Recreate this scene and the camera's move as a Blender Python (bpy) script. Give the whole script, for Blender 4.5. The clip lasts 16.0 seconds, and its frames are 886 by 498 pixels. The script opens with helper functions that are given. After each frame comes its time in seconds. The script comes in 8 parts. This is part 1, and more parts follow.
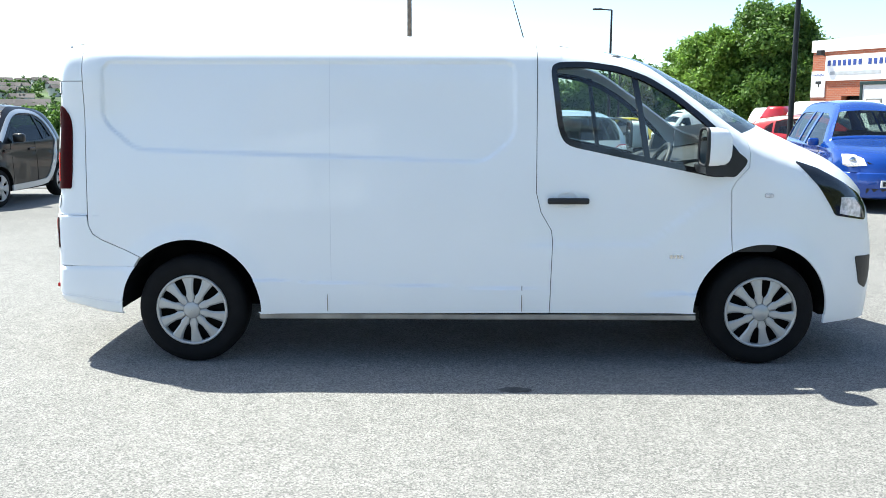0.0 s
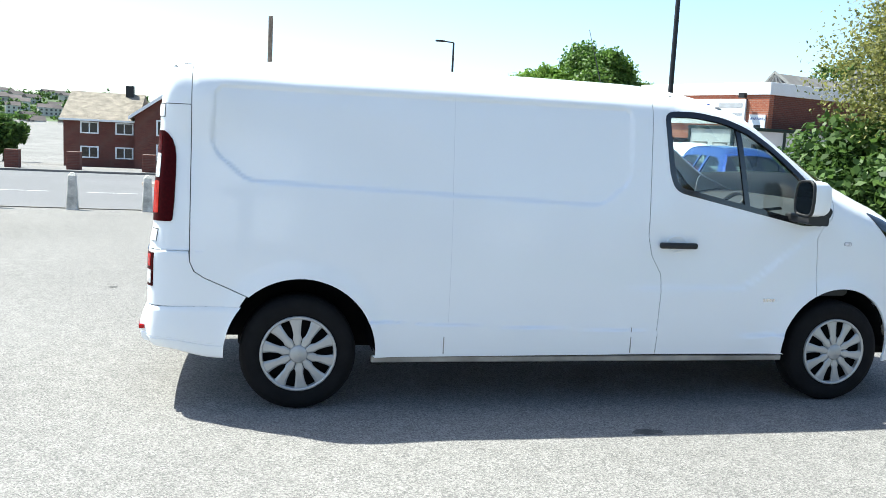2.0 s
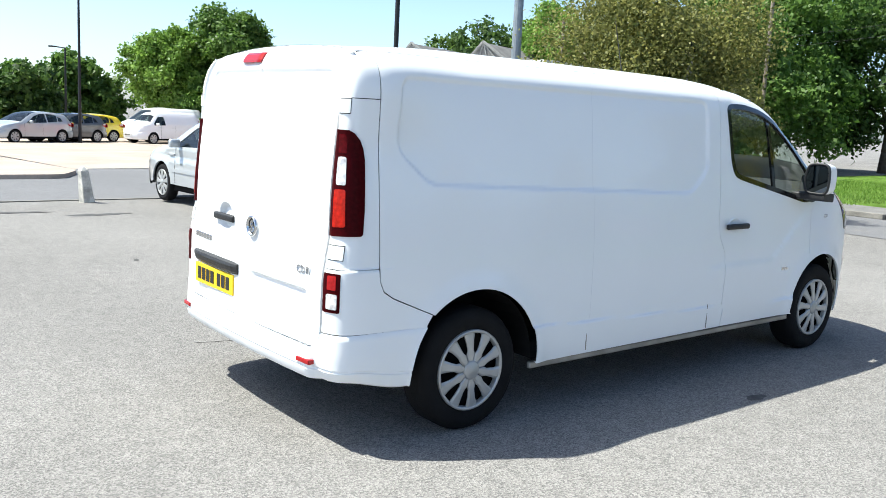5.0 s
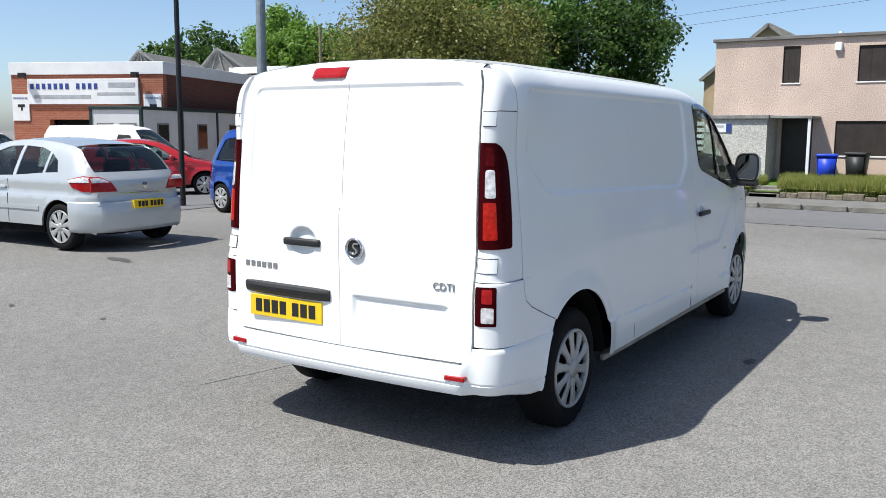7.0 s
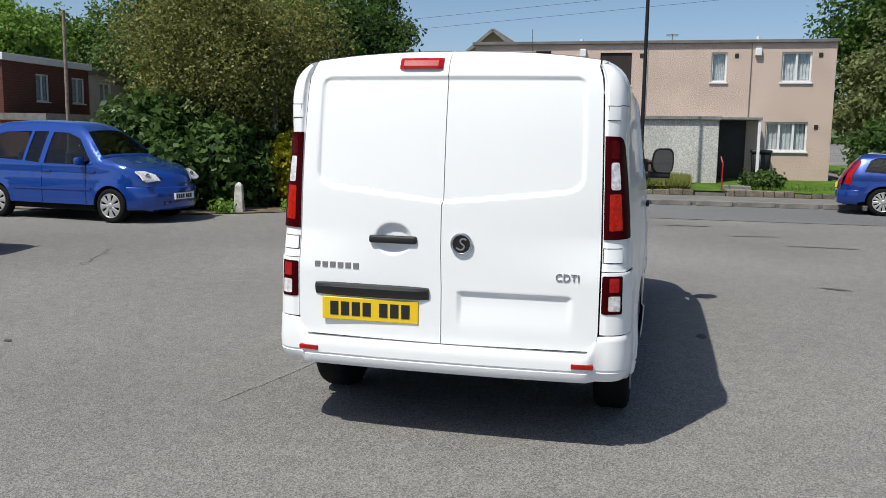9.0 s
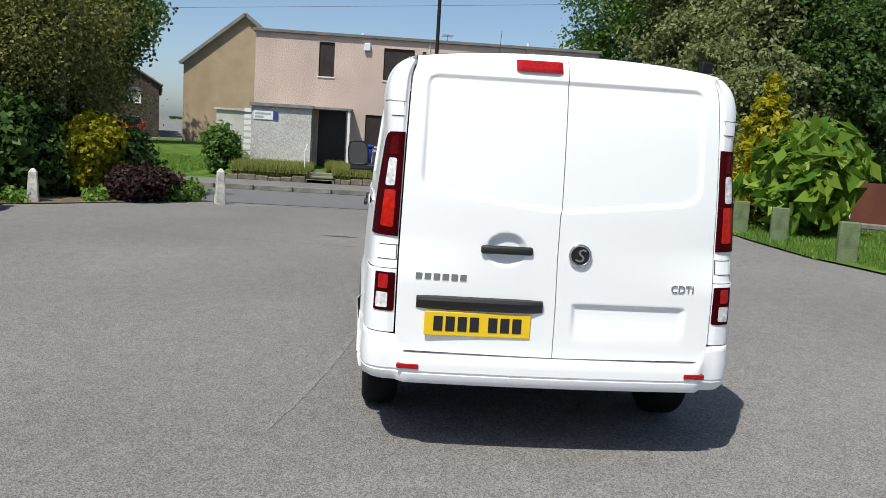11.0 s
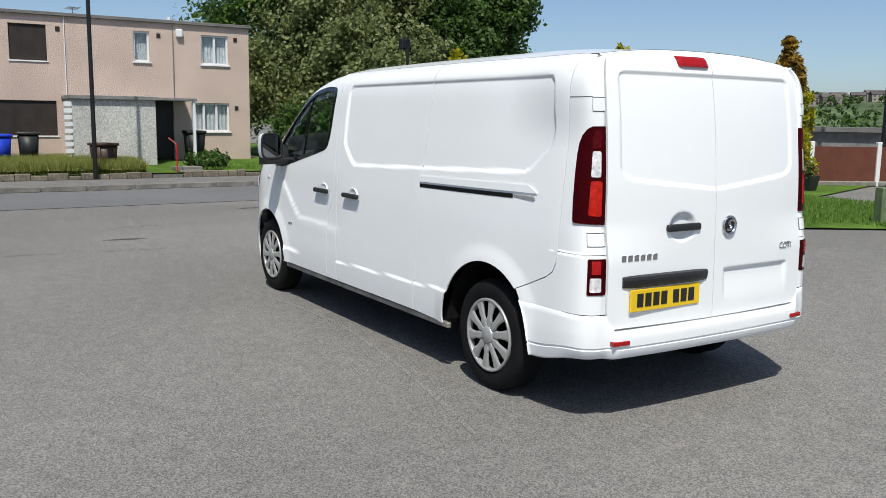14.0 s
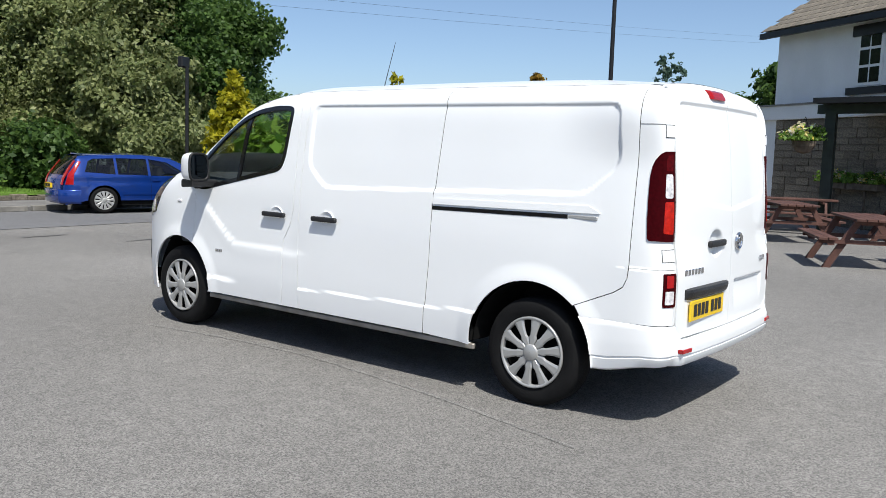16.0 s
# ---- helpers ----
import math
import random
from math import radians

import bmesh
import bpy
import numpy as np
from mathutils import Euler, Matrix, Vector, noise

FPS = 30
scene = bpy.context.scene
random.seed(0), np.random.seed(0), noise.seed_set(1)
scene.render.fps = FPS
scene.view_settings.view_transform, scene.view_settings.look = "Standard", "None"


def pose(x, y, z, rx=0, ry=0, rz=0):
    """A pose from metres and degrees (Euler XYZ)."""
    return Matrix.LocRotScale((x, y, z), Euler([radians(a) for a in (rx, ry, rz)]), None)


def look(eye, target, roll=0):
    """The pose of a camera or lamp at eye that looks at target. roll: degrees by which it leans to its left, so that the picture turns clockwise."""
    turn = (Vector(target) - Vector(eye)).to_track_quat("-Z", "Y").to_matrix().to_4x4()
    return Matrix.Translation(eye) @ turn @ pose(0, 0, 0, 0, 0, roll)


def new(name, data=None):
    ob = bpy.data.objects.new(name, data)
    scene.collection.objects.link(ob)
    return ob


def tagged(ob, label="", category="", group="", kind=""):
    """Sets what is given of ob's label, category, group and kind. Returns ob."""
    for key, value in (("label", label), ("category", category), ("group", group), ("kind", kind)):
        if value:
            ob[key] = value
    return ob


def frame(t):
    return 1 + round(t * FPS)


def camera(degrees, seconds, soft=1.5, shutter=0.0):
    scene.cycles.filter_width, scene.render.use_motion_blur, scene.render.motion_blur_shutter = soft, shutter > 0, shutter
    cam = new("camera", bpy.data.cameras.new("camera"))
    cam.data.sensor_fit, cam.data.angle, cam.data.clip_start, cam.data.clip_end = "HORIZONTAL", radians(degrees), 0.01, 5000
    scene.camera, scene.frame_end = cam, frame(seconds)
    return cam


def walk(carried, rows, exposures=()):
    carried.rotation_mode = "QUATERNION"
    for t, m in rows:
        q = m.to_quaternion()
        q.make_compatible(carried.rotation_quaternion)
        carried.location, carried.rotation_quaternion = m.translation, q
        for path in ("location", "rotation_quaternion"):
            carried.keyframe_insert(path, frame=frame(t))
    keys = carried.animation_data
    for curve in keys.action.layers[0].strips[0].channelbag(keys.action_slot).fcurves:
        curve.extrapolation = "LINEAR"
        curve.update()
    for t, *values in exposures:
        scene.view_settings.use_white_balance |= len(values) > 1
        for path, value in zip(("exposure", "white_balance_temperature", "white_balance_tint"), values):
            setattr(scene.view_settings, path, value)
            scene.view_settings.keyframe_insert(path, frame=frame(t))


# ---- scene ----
cam = camera(54.1, 16.0, soft=0.65)
PATH = [
    (0, (1.608, -6.138, 1.586), (1.586, -4.165, 1.259), 0.1),
    (0.5, (1.146, -6.121, 1.602), (1.223, -4.143, 1.313), -0.8),
    (1, (0.631, -6.132, 1.603), (0.828, -4.163, 1.315), 0.9),
    (1.5, (0.196, -6.061, 1.616), (0.498, -4.106, 1.324), 1.5),
    (2, (-0.248, -5.862, 1.634), (0.172, -3.925, 1.371), 2.9),
    (2.5, (-0.735, -5.661, 1.638), (-0.102, -3.79, 1.329), 2.8),
    (3, (-1.181, -5.376, 1.631), (-0.405, -3.558, 1.329), 1.7),
    (3.2, (-1.365, -5.285, 1.64), (-0.559, -3.48, 1.338), 2.3),
    (5.3, (-3.178, -4.108, 1.663), (-1.873, -2.62, 1.373), 0.9),
    (5.5, (-3.335, -3.972, 1.673), (-2.015, -2.494, 1.405), -1.7),
    (6, (-3.737, -3.604, 1.64), (-2.263, -2.276, 1.388), -0.2),
    (6.5, (-4.059, -3.248, 1.625), (-2.483, -2.047, 1.352), -0.5),
    (7, (-4.319, -2.827, 1.634), (-2.648, -1.762, 1.363), 0.3),
    (7.5, (-4.637, -2.398, 1.627), (-2.872, -1.502, 1.338), 1.5),
    (8, (-4.776, -1.93, 1.607), (-2.957, -1.154, 1.312), 0.2),
    (8.5, (-4.961, -1.476, 1.606), (-3.07, -0.869, 1.369), -0.4),
    (9, (-5.06, -1.015, 1.595), (-3.134, -0.549, 1.324), 0.8),
    (9.5, (-5.064, -0.517, 1.611), (-3.122, -0.143, 1.317), -0.5),
    (10, (-5.123, -0.031, 1.611), (-3.151, 0.142, 1.324), -0.7),
    (10.2, (-5.114, 0.158, 1.591), (-3.138, 0.245, 1.299), 0.6),
    (12.3, (-4.711, 2.177, 1.601), (-2.825, 1.56, 1.348), 2.4),
    (12.5, (-4.693, 2.383, 1.615), (-2.847, 1.66, 1.348), 2.3),
    (13, (-4.522, 2.839, 1.591), (-2.732, 1.986, 1.33), 1.8),
    (13.5, (-4.314, 3.339, 1.588), (-2.569, 2.402, 1.313), 0.3),
    (14, (-4.108, 3.85, 1.604), (-2.436, 2.793, 1.307), 0.8),
    (14.5, (-3.819, 4.285, 1.603), (-2.186, 3.176, 1.281), 0.7),
    (15, (-3.501, 4.732, 1.59), (-2.008, 3.428, 1.322), 1.7),
    (15.5, (-3.133, 5.06, 1.544), (-1.774, 3.612, 1.302), 1.6),
    (16, (-2.72, 5.393, 1.533), (-1.511, 3.815, 1.311), 1.9),
]
walk(cam, [(t, look(eye, target, roll)) for t, eye, target, roll in PATH], exposures=[(0.0, 1.57, 6250, 0), (3.0, 1.54, 6250, 1), (5.5, 1.20, 6350, 4), (6.5, 0.86, 6300, 6), (7.0, 0.68, 6300, 6), (8.0, 0.36, 6350, 7),
    (9.0, 0.20, 6450, 6), (10.0, 0.34, 6450, 6), (12.5, 0.16, 6400, 6), (14.0, 0.18, 6400, 6), (16.0, 0.46, 6350, 7)])

# ---- sky, sun ----
SUN_WAY = Vector((-0.50, 0.35, 1.0)).normalized()
world = bpy.data.worlds.new("sky")
scene.world = world
world.use_nodes = True
wn = world.node_tree
sky = wn.nodes.new("ShaderNodeTexSky")
sky.sky_type = "NISHITA"
sky.sun_disc = False
sky.sun_elevation = math.asin(SUN_WAY.z)
sky.sun_rotation = math.atan2(SUN_WAY.x, SUN_WAY.y)
sky.altitude = 300
sky.air_density, sky.dust_density, sky.ozone_density = 0.7, 1.5, 1.3
bg = wn.nodes["Background"]
wn.links.new(sky.outputs[0], bg.inputs[0])
bg.inputs[1].default_value = 0.108
sun = new("sun", bpy.data.lights.new("sun", "SUN"))
sun.data.energy, sun.data.angle, sun.data.color = 4.0, radians(0.6), (1.0, 0.95, 0.88)
sun.matrix_world = look(SUN_WAY * 60, (0, 0, 0))

# ---- materials ----
def material(name, color, rough=0.5, metal=0.0, coat=0.0, spread=0.0, scale=4.0, bump=0.0, bump_scale=60.0, color2=None,
             fine=0.0, fine_scale=80.0, per_object=0.0, per_island=0.0, spec=0.5, trans=0.0, ior=1.45):
    """A surface with a base colour that varies at two sizes, and a fine relief."""
    m = bpy.data.materials.new(name)
    m.use_nodes = True
    nt = m.node_tree
    p = nt.nodes["Principled BSDF"]
    n, l = nt.nodes.new, nt.links.new
    p.inputs["Roughness"].default_value = rough
    p.inputs["Metallic"].default_value = metal
    p.inputs["Coat Weight"].default_value = coat
    p.inputs["Coat Roughness"].default_value = 0.04
    p.inputs["Specular IOR Level"].default_value = spec
    p.inputs["Transmission Weight"].default_value = trans
    p.inputs["IOR"].default_value = ior
    c = (*color, 1)
    p.inputs["Base Color"].default_value = c
    co = n("ShaderNodeTexCoord").outputs["Object"]
    out = None
    if spread or color2:
        t = n("ShaderNodeTexNoise")
        t.inputs["Scale"].default_value, t.inputs["Detail"].default_value = scale, 5
        l(co, t.inputs["Vector"])
        r = n("ShaderNodeValToRGB")
        r.color_ramp.elements[0].position, r.color_ramp.elements[1].position = 0.32, 0.68
        lo = [v * (1 - spread) for v in color]
        hi = color2 or [min(1, v * (1 + spread)) for v in color]
        r.color_ramp.elements[0].color, r.color_ramp.elements[1].color = (*lo, 1), (*hi, 1)
        l(t.outputs["Fac"], r.inputs[0])
        out = r.outputs[0]
    if fine:
        t = n("ShaderNodeTexNoise")
        t.inputs["Scale"].default_value, t.inputs["Detail"].default_value = fine_scale, 3
        l(co, t.inputs["Vector"])
        q = n("ShaderNodeMapRange")
        q.inputs[1].default_value, q.inputs[2].default_value = 0.3, 0.7
        q.inputs[3].default_value, q.inputs[4].default_value = 1 - fine, 1 + fine
        l(t.outputs["Fac"], q.inputs[0])
        x = n("ShaderNodeMix")
        x.data_type, x.blend_type = "RGBA", "MULTIPLY"
        x.inputs[0].default_value = 1
        x.inputs[6].default_value = c
        if out:
            l(out, x.inputs[6])
        l(q.outputs[0], x.inputs[7])
        out = x.outputs[2]
    for kind, amount in (("obj", per_object), ("isl", per_island)):
        if amount:
            src = n("ShaderNodeObjectInfo").outputs["Random"] if kind == "obj" else n("ShaderNodeNewGeometry").outputs["Random Per Island"]
            q = n("ShaderNodeMapRange")
            q.inputs[3].default_value, q.inputs[4].default_value = 1 - amount, 1 + amount
            l(src, q.inputs[0])
            x = n("ShaderNodeMix")
            x.data_type, x.blend_type = "RGBA", "MULTIPLY"
            x.inputs[0].default_value = 1
            x.inputs[6].default_value = c
            if out:
                l(out, x.inputs[6])
            l(q.outputs[0], x.inputs[7])
            out = x.outputs[2]
    if out:
        l(out, p.inputs["Base Color"])
    if bump:
        t = n("ShaderNodeTexNoise")
        t.inputs["Scale"].default_value, t.inputs["Detail"].default_value = bump_scale, 4
        l(co, t.inputs["Vector"])
        b = n("ShaderNodeBump")
        b.inputs["Strength"].default_value, b.inputs["Distance"].default_value = bump, 0.01
        l(t.outputs["Fac"], b.inputs["Height"])
        l(b.outputs[0], p.inputs["Normal"])
    return m


def asphalt(name, color, light, patch):
    """Worn tarmac: pale stones in a grey binder, broad bleached and dark patches."""
    m = material(name, color, rough=0.9, spec=0.25)
    nt = m.node_tree
    p = nt.nodes["Principled BSDF"]
    n, l = nt.nodes.new, nt.links.new
    co = n("ShaderNodeTexCoord").outputs["Object"]
    big = n("ShaderNodeTexNoise")
    big.inputs["Scale"].default_value, big.inputs["Detail"].default_value = 0.22, 6
    l(co, big.inputs["Vector"])
    r = n("ShaderNodeValToRGB")
    r.color_ramp.elements[0].position, r.color_ramp.elements[1].position = 0.3, 0.72
    r.color_ramp.elements[0].color = (*[v * (1 - patch) for v in color], 1)
    r.color_ramp.elements[1].color = (*[v * (1 + patch) for v in color], 1)
    l(big.outputs["Fac"], r.inputs[0])
    st = n("ShaderNodeTexVoronoi")
    st.inputs["Scale"].default_value = 135
    l(co, st.inputs["Vector"])
    q = n("ShaderNodeValToRGB")
    q.color_ramp.elements[0].color, q.color_ramp.elements[1].color = (0.55, 0.55, 0.56, 1), (1.55, 1.55, 1.52, 1)
    sep = n("ShaderNodeSeparateColor")
    l(st.outputs["Color"], sep.inputs[0])
    l(sep.outputs[0], q.inputs[0])
    x = n("ShaderNodeMix")
    x.data_type, x.blend_type = "RGBA", "MULTIPLY"
    x.inputs[0].default_value = light
    l(r.outputs[0], x.inputs[6])
    l(q.outputs[0], x.inputs[7])
    mid = n("ShaderNodeTexNoise")
    mid.inputs["Scale"].default_value, mid.inputs["Detail"].default_value = 7, 4
    l(co, mid.inputs["Vector"])
    s = n("ShaderNodeMapRange")
    s.inputs[1].default_value, s.inputs[2].default_value, s.inputs[3].default_value, s.inputs[4].default_value = 0.3, 0.7, 0.93, 1.07
    l(mid.outputs["Fac"], s.inputs[0])
    y = n("ShaderNodeMix")
    y.data_type, y.blend_type = "RGBA", "MULTIPLY"
    y.inputs[0].default_value = 1
    l(x.outputs[2], y.inputs[6])
    l(s.outputs[0], y.inputs[7])
    l(y.outputs[2], p.inputs["Base Color"])
    b = n("ShaderNodeBump")
    b.inputs["Strength"].default_value, b.inputs["Distance"].default_value = 0.5, 0.006
    l(st.outputs["Distance"], b.inputs["Height"])
    l(b.outputs[0], p.inputs["Normal"])
    return m


def leaf_material(name, a, b, gloss=0.5):
    """Leaves whose colour differs from one to the next, letting some light through."""
    m = bpy.data.materials.new(name)
    m.use_nodes = True
    nt = m.node_tree
    p = nt.nodes["Principled BSDF"]
    n, l = nt.nodes.new, nt.links.new
    g = n("ShaderNodeNewGeometry")
    r = n("ShaderNodeValToRGB")
    r.color_ramp.elements[0].color, r.color_ramp.elements[1].color = (*a, 1), (*b, 1)
    l(g.outputs["Random Per Island"], r.inputs[0])
    l(r.outputs[0], p.inputs["Base Color"])
    p.inputs["Roughness"].default_value = gloss
    p.inputs["Specular IOR Level"].default_value = 0.3
    t = n("ShaderNodeBsdfTranslucent")
    l(r.outputs[0], t.inputs[0])
    x = n("ShaderNodeMixShader")
    x.inputs[0].default_value = 0.45
    l(p.outputs[0], x.inputs[1])
    l(t.outputs[0], x.inputs[2])
    l(x.outputs[0], nt.nodes["Material Output"].inputs[0])
    return m


def pane_material(name, tint, rough=0.0):
    """Thin tinted glass: clear straight through, with a glossy face."""
    m = bpy.data.materials.new(name)
    m.use_nodes = True
    nt = m.node_tree
    nt.nodes.remove(nt.nodes["Principled BSDF"])
    n, l = nt.nodes.new, nt.links.new
    a, b, f, x = n("ShaderNodeBsdfTransparent"), n("ShaderNodeBsdfGlossy"), n("ShaderNodeLayerWeight"), n("ShaderNodeMixShader")
    a.inputs[0].default_value = (*tint, 1)
    b.inputs["Roughness"].default_value = rough
    f.inputs["Blend"].default_value = 0.5
    steep, gain = n("ShaderNodeMath"), n("ShaderNodeMath")
    steep.operation, gain.operation = "POWER", "MULTIPLY_ADD"
    steep.inputs[1].default_value = 5.0
    gain.inputs[1].default_value, gain.inputs[2].default_value = 0.92, 0.06
    l(f.outputs["Facing"], steep.inputs[0])
    l(steep.outputs[0], gain.inputs[0])
    l(gain.outputs[0], x.inputs[0])
    l(a.outputs[0], x.inputs[1])
    l(b.outputs[0], x.inputs[2])
    l(x.outputs[0], nt.nodes["Material Output"].inputs[0])
    return m


WHITE = material("white_car_paint", (0.85, 0.86, 0.86), rough=0.4, coat=0.55, spread=0.012, scale=1.5, spec=0.2)
BLACK = material("black_moulded_plastic", (0.018, 0.018, 0.019), rough=0.5, spread=0.15, bump=0.15, bump_scale=500)
GLOSSBLACK = material("gloss_black_trim", (0.01, 0.01, 0.011), rough=0.12, coat=0.5, spread=0.1)
DARK = material("underbody_black", (0.010, 0.010, 0.010), rough=0.9, spread=0.3, spec=0.1)
RUBBER = material("tyre_rubber", (0.009, 0.009, 0.0095), rough=0.8, spread=0.2, scale=9, bump=0.3, bump_scale=250, spec=0.18)
SILVER = material("silver_wheel_paint", (0.44, 0.44, 0.43), rough=0.36, metal=0.4, spread=0.06, scale=12)
CHROME = material("chrome", (0.62, 0.63, 0.65), rough=0.12, metal=1.0, spread=0.04)
SILLGREY = material("galvanised_sill_rail", (0.32, 0.30, 0.27), rough=0.5, metal=0.4, spread=0.3, scale=6)
REDLENS = material("red_lamp_lens", (0.038, 0.0012, 0.0025), rough=0.3, spread=0.25, scale=60, spec=0.05)
REDLIT = material("bright_red_lamp_reflector", (0.40, 0.010, 0.004), rough=0.2, coat=0.15, spread=0.35, scale=45, spec=0.2)
DEEPRED = material("deep_red_lamp_lens", (0.075, 0.002, 0.004), rough=0.25, spread=0.3, scale=50, spec=0.1)
BRAKERED = material("red_brake_lamp_lens", (0.34, 0.008, 0.010), rough=0.15, coat=0.3, spread=0.2, scale=70, spec=0.2)
CLEARLENS = material("clear_lamp_lens", (0.66, 0.64, 0.64), rough=0.1, coat=1.0, spread=0.35, scale=40)
YELLOWPLATE = material("yellow_plate", (0.80, 0.53, 0.015), rough=0.4, spread=0.03)
WHITEPLATE = material("white_plate", (0.75, 0.75, 0.74), rough=0.4, spread=0.03)
INK = material("black_plate_ink", (0.015, 0.015, 0.015), rough=0.5, spread=0.1)
GLASS = pane_material("clear_tinted_glass", (0.80, 0.88, 0.85))
DARKGLASS = pane_material("dark_tinted_glass", (0.36, 0.42, 0.40))
WINDOWGLASS = pane_material("clear_window_glass", (0.90, 0.93, 0.94))
MIRROR = material("mirror_glass", (0.20, 0.21, 0.22), rough=0.02, metal=1.0, spread=0.01)
TRIMGREY = material("grey_cab_trim", (0.028, 0.03, 0.032), rough=0.7, spread=0.2, bump=0.2, bump_scale=300)
ROOFLINING = material("pale_headlining", (0.20, 0.21, 0.22), rough=0.8, spread=0.08)
JOINTGREY = material("pale_grey_sealant", (0.70, 0.71, 0.72), rough=0.6, spread=0.05)
SEAM = material("grey_joint_backing", (0.075, 0.076, 0.078), rough=0.8, spread=0.2)
CLOTH = material("dark_seat_cloth", (0.03, 0.03, 0.034), rough=0.9, spread=0.3, scale=30)

# ---- mesh tools ----
def link(name, bm, mat, parent=None, label="", smooth=False, flip=False):
    """One mesh object out of a bmesh."""
    if flip:
        bmesh.ops.reverse_faces(bm, faces=bm.faces[:])
    me = bpy.data.meshes.new(name)
    for f in bm.faces:
        f.smooth = smooth
    bm.to_mesh(me)
    bm.free()
    for x in (mat if isinstance(mat, (list, tuple)) else [mat]):
        me.materials.append(x)
    ob = new(name, me)
    if parent:
        ob.parent = parent
    if label:
        ob["label"] = label
    return ob


def part(name, bm, mat, parent, label="", smooth=False):
    return link(name, bm, mat, parent, label, smooth)


def thing(name, m, label, category, group="", kind=""):
    """An empty at the base of a thing, to hold its parts."""
    ob = new(name)
    ob.empty_display_size = 0.2
    ob.matrix_world = m
    return tagged(ob, label, category, group, kind)


def box(bm, lo, hi, bevel=0.0, m=None, seg=1):
    c = [(a + b) / 2 for a, b in zip(lo, hi)]
    s = [abs(b - a) for a, b in zip(lo, hi)]
    g = bmesh.ops.create_cube(bm, size=1, matrix=(m or Matrix()) @ Matrix.Translation(c) @ Matrix.Diagonal((*s, 1)))
    if bevel:
        es = {e for v in g["verts"] for e in v.link_edges}
        bmesh.ops.bevel(bm, geom=list(es), offset=bevel, segments=seg, affect="EDGES", profile=0.5)
    return bm


def cyl(bm, a, b, r1, r2=None, seg=12):
    """A closed tapered rod from a to b."""
    a, b = Vector(a), Vector(b)
    d = b - a
    m = Matrix.Translation((a + b) / 2) @ d.to_track_quat("Z", "Y").to_matrix().to_4x4()
    bmesh.ops.create_cone(bm, cap_ends=True, segments=seg, radius1=r1, radius2=r1 if r2 is None else r2, depth=d.length, matrix=m)
    return bm


def lathe(bm, prof, seg=32, axis="y", at=(0, 0, 0)):
    """Turns a profile of (radius, along) round an axis."""
    rings = []
    for r, h in prof:
        ring = []
        for i in range(seg):
            a = 2 * math.pi * i / seg
            c, s = r * math.cos(a), r * math.sin(a)
            p = (c, h, s) if axis == "y" else (c, s, h) if axis == "z" else (h, c, s)
            ring.append(bm.verts.new(Vector(p) + Vector(at)))
        rings.append(ring)
    for p, q in zip(rings, rings[1:]):
        for i in range(seg):
            j = (i + 1) % seg
            bm.faces.new((p[i], p[j], q[j], q[i]))
    bmesh.ops.recalc_face_normals(bm, faces=bm.faces[:])
    return bm


def prism(bm, pts, lo, hi, axis="y", m=None):
    """A slab with the outline pts in the plane across the axis, from lo to hi along it."""
    def place(a, b, h):
        p = Vector((a, h, b) if axis == "y" else (a, b, h) if axis == "z" else (h, a, b))
        return (m or Matrix()) @ p
    u = [bm.verts.new(place(a, b, lo)) for a, b in pts]
    w = [bm.verts.new(place(a, b, hi)) for a, b in pts]
    k = len(pts)
    fs = [bm.faces.new(u), bm.faces.new(w[::-1])]
    fs += [bm.faces.new((u[i], w[i], w[(i + 1) % k], u[(i + 1) % k])) for i in range(k)]
    bmesh.ops.recalc_face_normals(bm, faces=fs)
    return bm


def rounded(pts, r, n=4):
    """The outline with each corner cut to an arc of about radius r."""
    out = []
    k = len(pts)
    for i in range(k):
        p, a, b = Vector(pts[i]), Vector(pts[i - 1]), Vector(pts[(i + 1) % k])
        da, db = min(r, (a - p).length * 0.45), min(r, (b - p).length * 0.45)
        s, e = p + (a - p).normalized() * da, p + (b - p).normalized() * db
        for j in range(n + 1):
            t = j / n
            out.append(tuple(s * (1 - t) ** 2 + p * 2 * t * (1 - t) + e * t * t))
    return out


def arc(cx, cz, r, a0, a1, n=14):
    return [(cx + r * math.cos(radians(a0 + (a1 - a0) * i / n)), cz + r * math.sin(radians(a0 + (a1 - a0) * i / n))) for i in range(n + 1)]


def grown(pts, d):
    """The outline pushed outwards by d."""
    k = len(pts)
    area = sum(pts[i][0] * pts[(i + 1) % k][1] - pts[(i + 1) % k][0] * pts[i][1] for i in range(k))
    s = 1 if area > 0 else -1
    out = []
    for i in range(k):
        a, p, b = Vector(pts[i - 1]), Vector(pts[i]), Vector(pts[(i + 1) % k])
        t = ((p - a).normalized() + (b - p).normalized())
        if t.length < 1e-6:
            t = b - a
        t.normalize()
        out.append((p.x + s * t.y * d, p.y - s * t.x * d))
    return out


